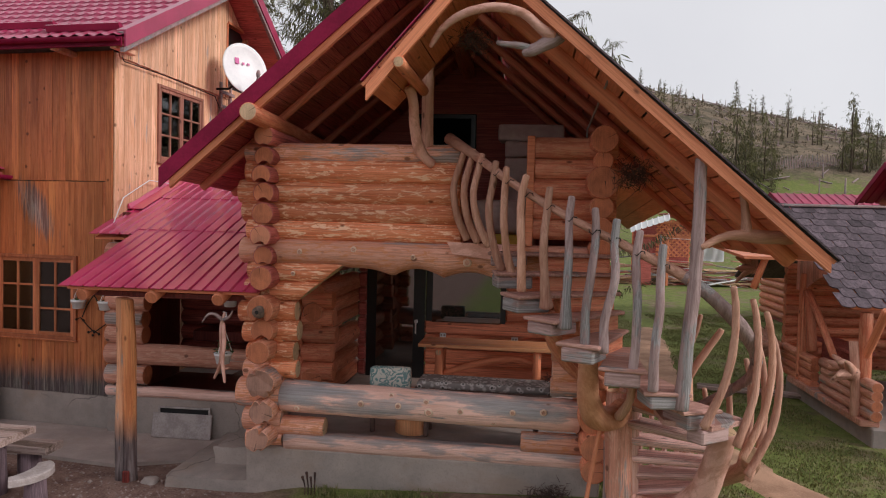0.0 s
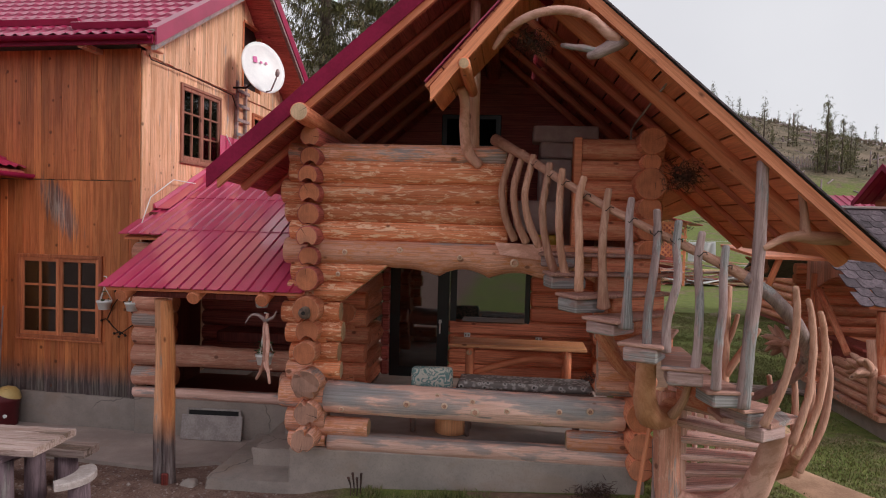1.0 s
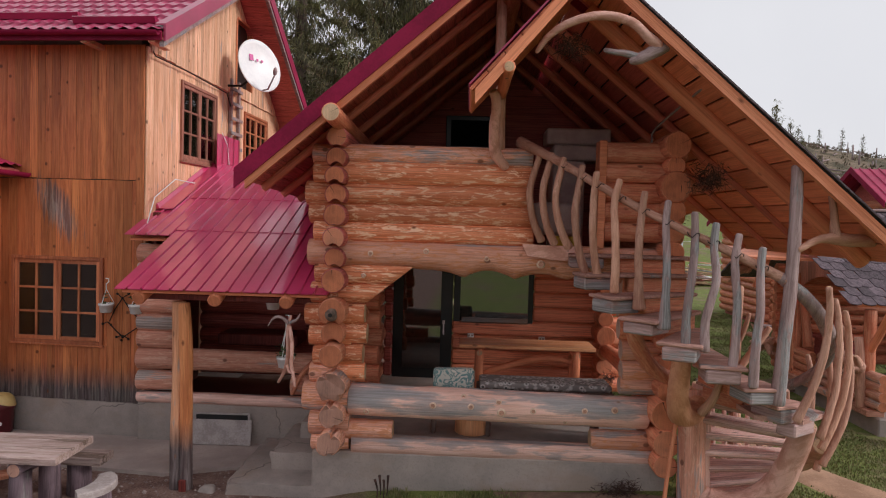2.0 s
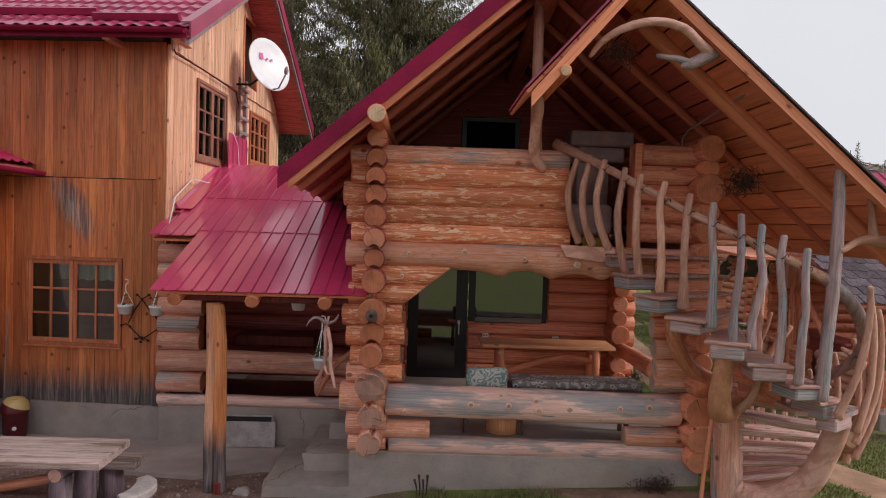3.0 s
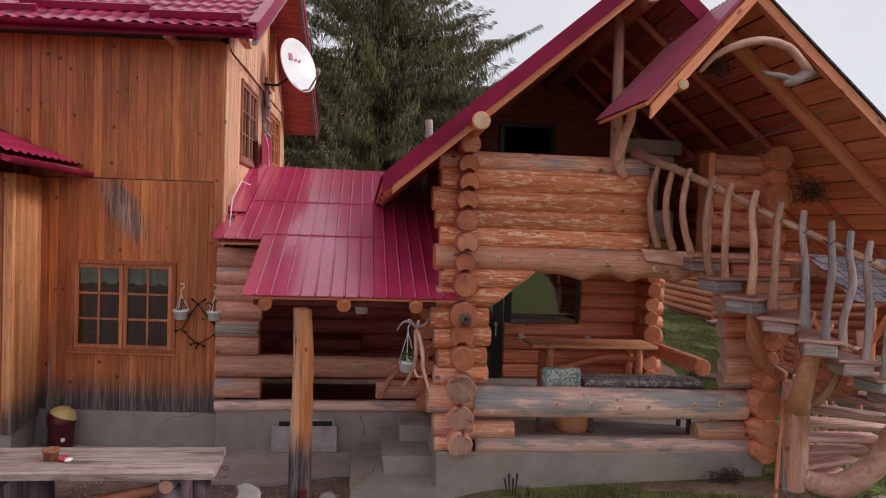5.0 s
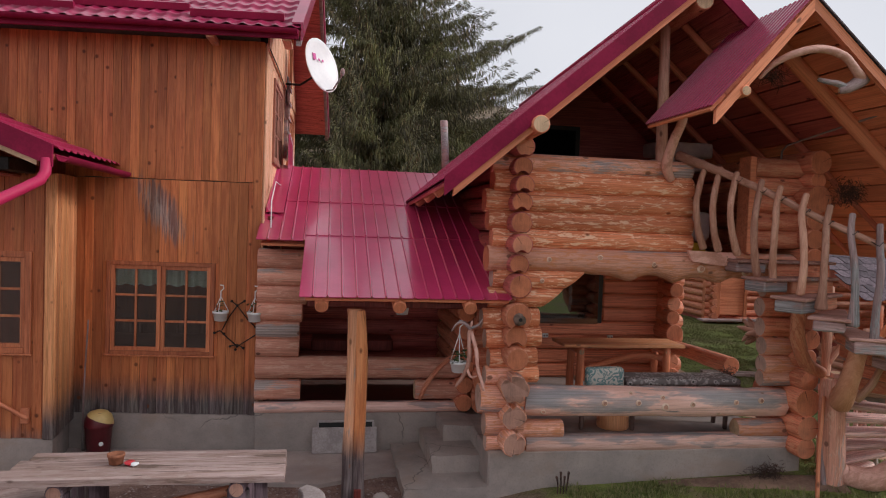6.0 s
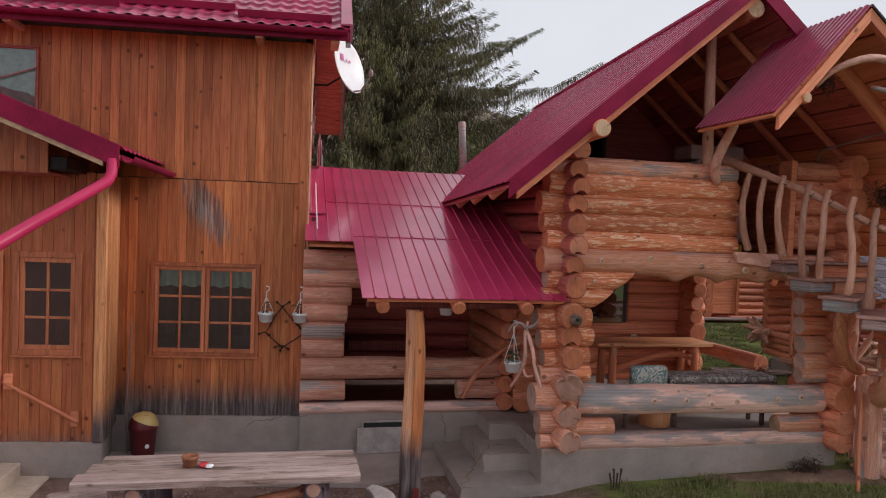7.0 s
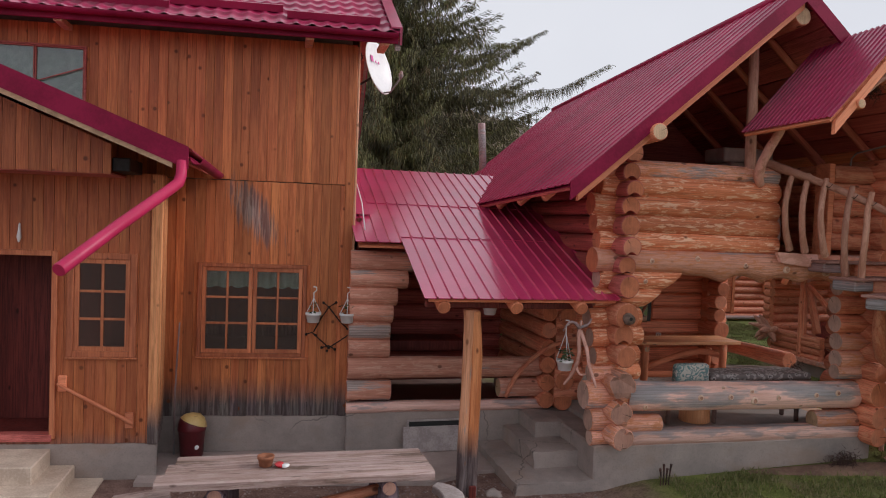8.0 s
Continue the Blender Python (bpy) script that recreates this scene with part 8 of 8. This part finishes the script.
for k in range(130):
    x, z = RNG.uniform(4.6, 12.5), RNG.uniform(0.05, 1.7) * RNG.random()
    part("plank", boxed(-RNG.uniform(0.6, 1.8), RNG.uniform(0.6, 1.6), -0.1, 0.1, -0.03, 0.03, 0.005), RNG.choice([M_end_pale, M_branch_grey, M_branch, M_halflog, M_white, M_red]), stack, "", pose(x, 39 + RNG.uniform(-0.6, 0.8), z + 0.05, 0, RNG.uniform(-9, 9), RNG.uniform(-25, 25)))
wash = thing("washing", 8.5, 30, 2, "white sheet hung on a line", "laundry")
bm = bmesh.new()
grid = [[bm.verts.new((6.4 + 0.09 * i, 30 + 0.06 * math.sin(i * 1.3 + j * 0.3), 2.5 - 0.1 * j - 0.02 * math.sin(i * 0.9))) for j in range(9)] for i in range(13)]
for i in range(12):
    for j in range(8):
        bm.faces.new((grid[i][j], grid[i + 1][j], grid[i + 1][j + 1], grid[i][j + 1])).smooth = True
bmesh.ops.solidify(bm, geom=bm.faces[:], thickness=0.006)
part("sheet", bm, M_white, wash)
part("line", tube([(5.0, 30, 2.62), (7.0, 30, 2.52), (9.5, 30, 2.6)], [0.01] * 3, 6, cap=0.002), [M_white, M_white], wash)
for x in (5.0, 9.5):
    log(wash, (x, 30, 0), (x, 30, 2.7), 0.05, 0.045, [M_branch_grey, M_end], "line_post", 0.05, 8)

# ---- spruces ----
m_needle, t, b = nodes_of("spruce_needles")
geo = t.nodes.new("ShaderNodeNewGeometry")
v = mapped(t, "world", (1, 1, 1), shift=False)
c1 = ramp(t, geo.outputs["Random Per Island"], [(0.0, (0.06, 0.058, 0.042)), (0.55, (0.12, 0.112, 0.07)), (0.9, (0.19, 0.175, 0.08)), (1.0, (0.25, 0.17, 0.11))])
c2 = mix(t, ramp(t, noise_of(t, v, 0.7, 4, 0.6), [(0.45, (0, 0, 0)), (0.7, (0.7, 0.7, 0.7))]), c1, (0.19, 0.195, 0.065))
t.links.new(c2, b.inputs["Base Color"])
b.inputs["Roughness"].default_value = 0.8
b.inputs["Specular IOR Level"].default_value = 0.2
M_needle = m_needle
M_bark = plain("spruce_bark", (0.11, 0.075, 0.055), (0.05, 0.035, 0.028), scale=6, rough=0.95)


def spruce_crown(h, r, seed, whorl, per, twigs, size, base=0.06, wood_too=True, limbs=()):
    """Whorls of drooping branches hung with narrow needle sprays."""
    rng = random.Random(seed)
    verts, faces = [], []

    def quad(p, d, w, s):
        i = len(verts)
        sx, sy = math.cos(s) * w, math.sin(s) * w
        verts.extend([(p[0] - sx, p[1] - sy, p[2]), (p[0] + sx, p[1] + sy, p[2]), (p[0] + d[0] + sx * 0.6, p[1] + d[1] + sy * 0.6, p[2] + d[2] * 0.6), (p[0] + d[0] * 1.2, p[1] + d[1] * 1.2, p[2] + d[2]), (p[0] + d[0] - sx * 0.6, p[1] + d[1] - sy * 0.6, p[2] + d[2] * 0.6)])
        faces.append((i, i + 1, i + 2, i + 3, i + 4))

    z = h * base
    spare = list(limbs)
    while z < h * 0.985:
        f = z / h
        reach = r * (1 - f) ** (0.8 if h < 15 else 1.5) * (0.55 + 0.45 * min(1, f / 0.12))
        for k in range(per):
            a = rng.uniform(0, 6.283)
            L = reach * (rng.uniform(0.55, 1.02) if rng.random() < 0.93 else rng.uniform(1.0, 1.32)) + 0.1
            lift = rng.uniform(-0.12, 0.2) + 0.25 * f
            zb = z + rng.gauss(0, 1.4) * whorl
            dense = 1.0
            if spare and spare[0][1] <= z:
                # a few long limbs stand out of the crown
                a, zb, L = spare.pop(0)
                lift = -0.05
                dense = 5.0
            ca, sa = math.cos(a), math.sin(a)
            pts = []
            for j in range(6):
                s = j / 5
                pts.append((ca * L * s, sa * L * s, zb + L * (lift * s - 0.38 * s * s * (1 - f * 0.6) + 0.34 * s ** 4)))
            if wood_too:
                for j in range(5):
                    p, q = pts[j], pts[j + 1]
                    i = len(verts)
                    w = 0.03 * (1 - j / 6) * (h / 17)
                    verts.extend([(p[0] - sa * w, p[1] + ca * w, p[2]), (p[0] + sa * w, p[1] - ca * w, p[2]), (q[0] + sa * w, q[1] - ca * w, q[2]), (q[0] - sa * w, q[1] + ca * w, q[2])])
                    faces.append((i, i + 1, i + 2, i + 3))
            n = max(3, int(twigs * dense * L / r))
            for j in range(n):
                s = rng.random() ** 0.7
                g = s * 5
                j0 = min(4, int(g))
                u = g - j0
                p = [pts[j0][c] + (pts[j0 + 1][c] - pts[j0][c]) * u for c in range(3)]
                off = rng.gauss(0, 0.1) * L * (1.05 - s) + rng.gauss(0, 0.04)
                p = [p[0] - sa * off, p[1] + ca * off, p[2] - abs(off) * 0.35 + rng.uniform(-0.05, 0.03)]
                ln = size * rng.uniform(0.5, 1.4) * (1.1 - 0.4 * s) * (0.75 if dense > 1 else 1)
                out = rng.uniform(-0.1, 0.5) + (0.5 if s > 0.9 else 0)
                if dense > 1:
                    # hanging curtains of fine twigs
                    off *= 0.45
                    ln *= rng.uniform(1.0, 3.0) * (1.0 - 0.45 * s)
                    out *= 0.4
                d = (ca * ln * out + rng.gauss(0, 0.12) * ln, sa * ln * out + rng.gauss(0, 0.12) * ln, -ln * (0.95 if s < 0.9 else 0.35))
                quad(p, d, size * rng.uniform(0.035, 0.075) * (0.45 if dense > 1 else 1), rng.uniform(0, 3.14))
        z += whorl
    me = bpy.data.meshes.new("crown")
    me.from_pydata(verts, [], faces)
    me.materials.append(M_needle)
    return me


def spruce(x, y, h, r, seed, whorl, per, twigs, size, label, group="", base=0.06, limbs=()):
    ob = thing("spruce_tree", x, y, ground_height(x, y), label, "tree", group)
    m = Matrix.Translation((x, y, ground_height(x, y)))
    part("trunk", tube([(0, 0, -0.3), (0.03, 0, h * 0.3), (0, 0.03, h * 0.65), (0, 0, h * 0.97)], [h * 0.016, h * 0.013, h * 0.008, 0.02], 12), [M_bark, M_bark], ob, "", m)
    part("crown", spruce_crown(h, r, seed, whorl, per, twigs, size, base, limbs=limbs), None, ob, "", m)
    return ob


spruce(-3.6, 21.6, 19, 8.4, 1, 0.25, 15, 640, 0.23, "tall dense spruce with drooping dark branches behind the lean-to", limbs=((-0.5, 6.6, 4.9), (-0.35, 7.2, 4.7), (-0.65, 7.45, 6.7), (-0.1, 7.7, 4.6), (-0.5, 8.4, 4.4), (-0.2, 9.0, 4.8)))
spruce(-7.5, 24.5, 20, 5.6, 2, 0.42, 8, 190, 0.34, "tall dense spruce with drooping dark branches behind the house")
spruce(-11.5, 27.0, 18, 4.9, 3, 0.4, 10, 120, 0.36, "tall spruce behind the boarded house")
kinds = [
    spruce(27.1, 104.3, 12.0, 4.4, 11, 0.62, 8, 36, 0.75, "dark ragged spruce at the meadow's upper edge", "hillside trees", 0.02),
    spruce(45.8, 113.3, 12.0, 2.7, 12, 0.6, 6, 30, 0.6, "full slender spruce on the cleared hillside", "hillside trees", 0.04),
    spruce(43.9, 135.5, 8.0, 1.9, 13, 0.62, 4, 20, 0.55, "thin half-bare spruce on the skyline", "hillside trees", 0.3),
]
EDGE = [(31.9, 107.5, 9.0), (26.7, 111.1, 7.0), (31.4, 102.3, 3.4), (28.1, 103.1, 7.4), (29.3, 105.5, 9.5), (24.6, 106.0, 8.0), (34.0, 110.0, 4.5), (23.5, 112.0, 8.0)]
SLOPE = [(48.4, 114.0, 9.3), (51.6, 118.5, 7.6), (44.8, 113.8, 6.6), (53.0, 120.2, 6.0), (47.0, 115.5, 8.2), (50.0, 116.0, 5.0), (24.3, 148.2, 5.6), (25.9, 147.9, 4.4), (21.8, 150.2, 4.4), (30.0, 143.9, 3.8), (37.0, 147.8, 3.6), (41.4, 133.6, 4.2), (47.4, 131.0, 5.0), (43.7, 130.4, 3.2), (41.9, 131.8, 2.8), (44.8, 134.0, 3.4), (51.0, 128.0, 3.0), (3.1, 60.0, 18.8), (5.8, 62.0, 17.0), (4.4, 66.0, 17.5)]
CREST = [(23.1, 147.8, 5.0), (27.2, 149.0, 4.2), (35.5, 150.0, 3.4), (39.7, 143.8, 6.2), (40.7, 144.2, 5.4), (42.6, 134.4, 4.4), (46.4, 130.6, 6.3), (48.2, 131.4, 7.0), (28.8, 150.3, 3.6)]
BASE = (12.0, 12.0, 8.0)
for n, (k, (x, y, h)) in enumerate([(k, p) for k, row in enumerate((EDGE, SLOPE, CREST)) for p in row]):
    copy_thing(kinds[k], Matrix.Translation((x, y, ground_height(x, y) - 0.15)) @ Matrix.Rotation(n * 2.4, 4, "Z") @ Matrix.Scale(h / BASE[k], 4))
rt = random.Random(21)
for n in range(40):
    # further trees thin out over the clearing
    y = rt.uniform(150, 215)
    x = y * rt.uniform(0.05, 0.7)
    s = rt.uniform(0.28, 0.6)
    copy_thing(kinds[1 if rt.random() < 0.6 else 2], Matrix.Translation((x, y, ground_height(x, y) - 0.2)) @ Matrix.Rotation(rt.uniform(0, 6.28), 4, "Z") @ Matrix.Scale(s, 4))
# felled timber and stumps on the clearing
bm = bmesh.new()
for n in range(420):
    y = rt.uniform(95, 210)
    x = y * rt.uniform(0.05, 0.75)
    a, L, w = rt.uniform(0, 3.14), rt.uniform(1.0, 5.0), rt.uniform(0.08, 0.2)
    z0 = ground_height(x, y)
    x1, y1 = x + L * math.cos(a), y + L * math.sin(a)
    z1 = ground_height(x1, y1)
    if rt.random() < 0.25:
        x1, y1, z1 = x, y, z0 + rt.uniform(0.5, 3.0)
    tmp = tube([(x, y, z0 + 0.1), (x1, y1, z1 + 0.2)], [w, w * 0.7], 5, cap=0.02, end_mat=0)
    merge(bm, tmp, 0)
tagged(part("felled_timber", bm, M_branch_grey), "grey felled trunks and stumps over the clearing", "timber", kind="stuff")
# scrub over the clearing
verts, faces = [], []
for n in range(3000):
    y = rt.uniform(112, 200)
    x = y * rt.uniform(0.02, 0.8)
    z0 = ground_height(x, y)
    h = rt.uniform(0.15, 0.6) * (2.0 if rt.random() < 0.06 else 1)
    for k in range(7):
        a, r = rt.uniform(0, 6.28), rt.uniform(0.1, 0.7) * h
        w = rt.uniform(0.1, 0.3) * h
        px, py, pz = x + r * math.cos(a), y + r * math.sin(a), z0 + rt.uniform(0, 0.7) * h
        b = rt.uniform(0, 3.14)
        i = len(verts)
        verts += [(px - w * math.cos(b), py - w * math.sin(b), pz), (px + w * math.cos(b), py + w * math.sin(b), pz), (px + w * 0.4, py, pz + h * 0.7)]
        faces.append((i, i + 1, i + 2))
me = bpy.data.meshes.new("scrub")
me.from_pydata(verts, [], faces)
m, t, b = nodes_of("dry_scrub")
g = t.nodes.new("ShaderNodeNewGeometry")
t.links.new(ramp(t, g.outputs["Random Per Island"], [(0.0, (0.05, 0.05, 0.026)), (0.5, (0.12, 0.088, 0.056)), (1.0, (0.22, 0.16, 0.115))]), b.inputs["Base Color"])
b.inputs["Roughness"].default_value = 0.9
me.materials.append(m)
tagged(new("scrub", me), "low dry scrub and brushwood over the clearing", "scrub", kind="stuff")
fence = thing("hill_fence", 42, 115, ground_height(42, 115), "grey paling fence across the hillside", "fence")
for k in range(60):
    x, y = 34 + k * 0.28, 112 + k * 0.12
    z = ground_height(x, y)
    part("paling", boxed(-0.06, 0.06, -0.03, 0.03, -0.2, 1.7 + 0.3 * math.sin(k * 2.1), 0.02), M_branch_grey, fence, "", pose(x, y, z))
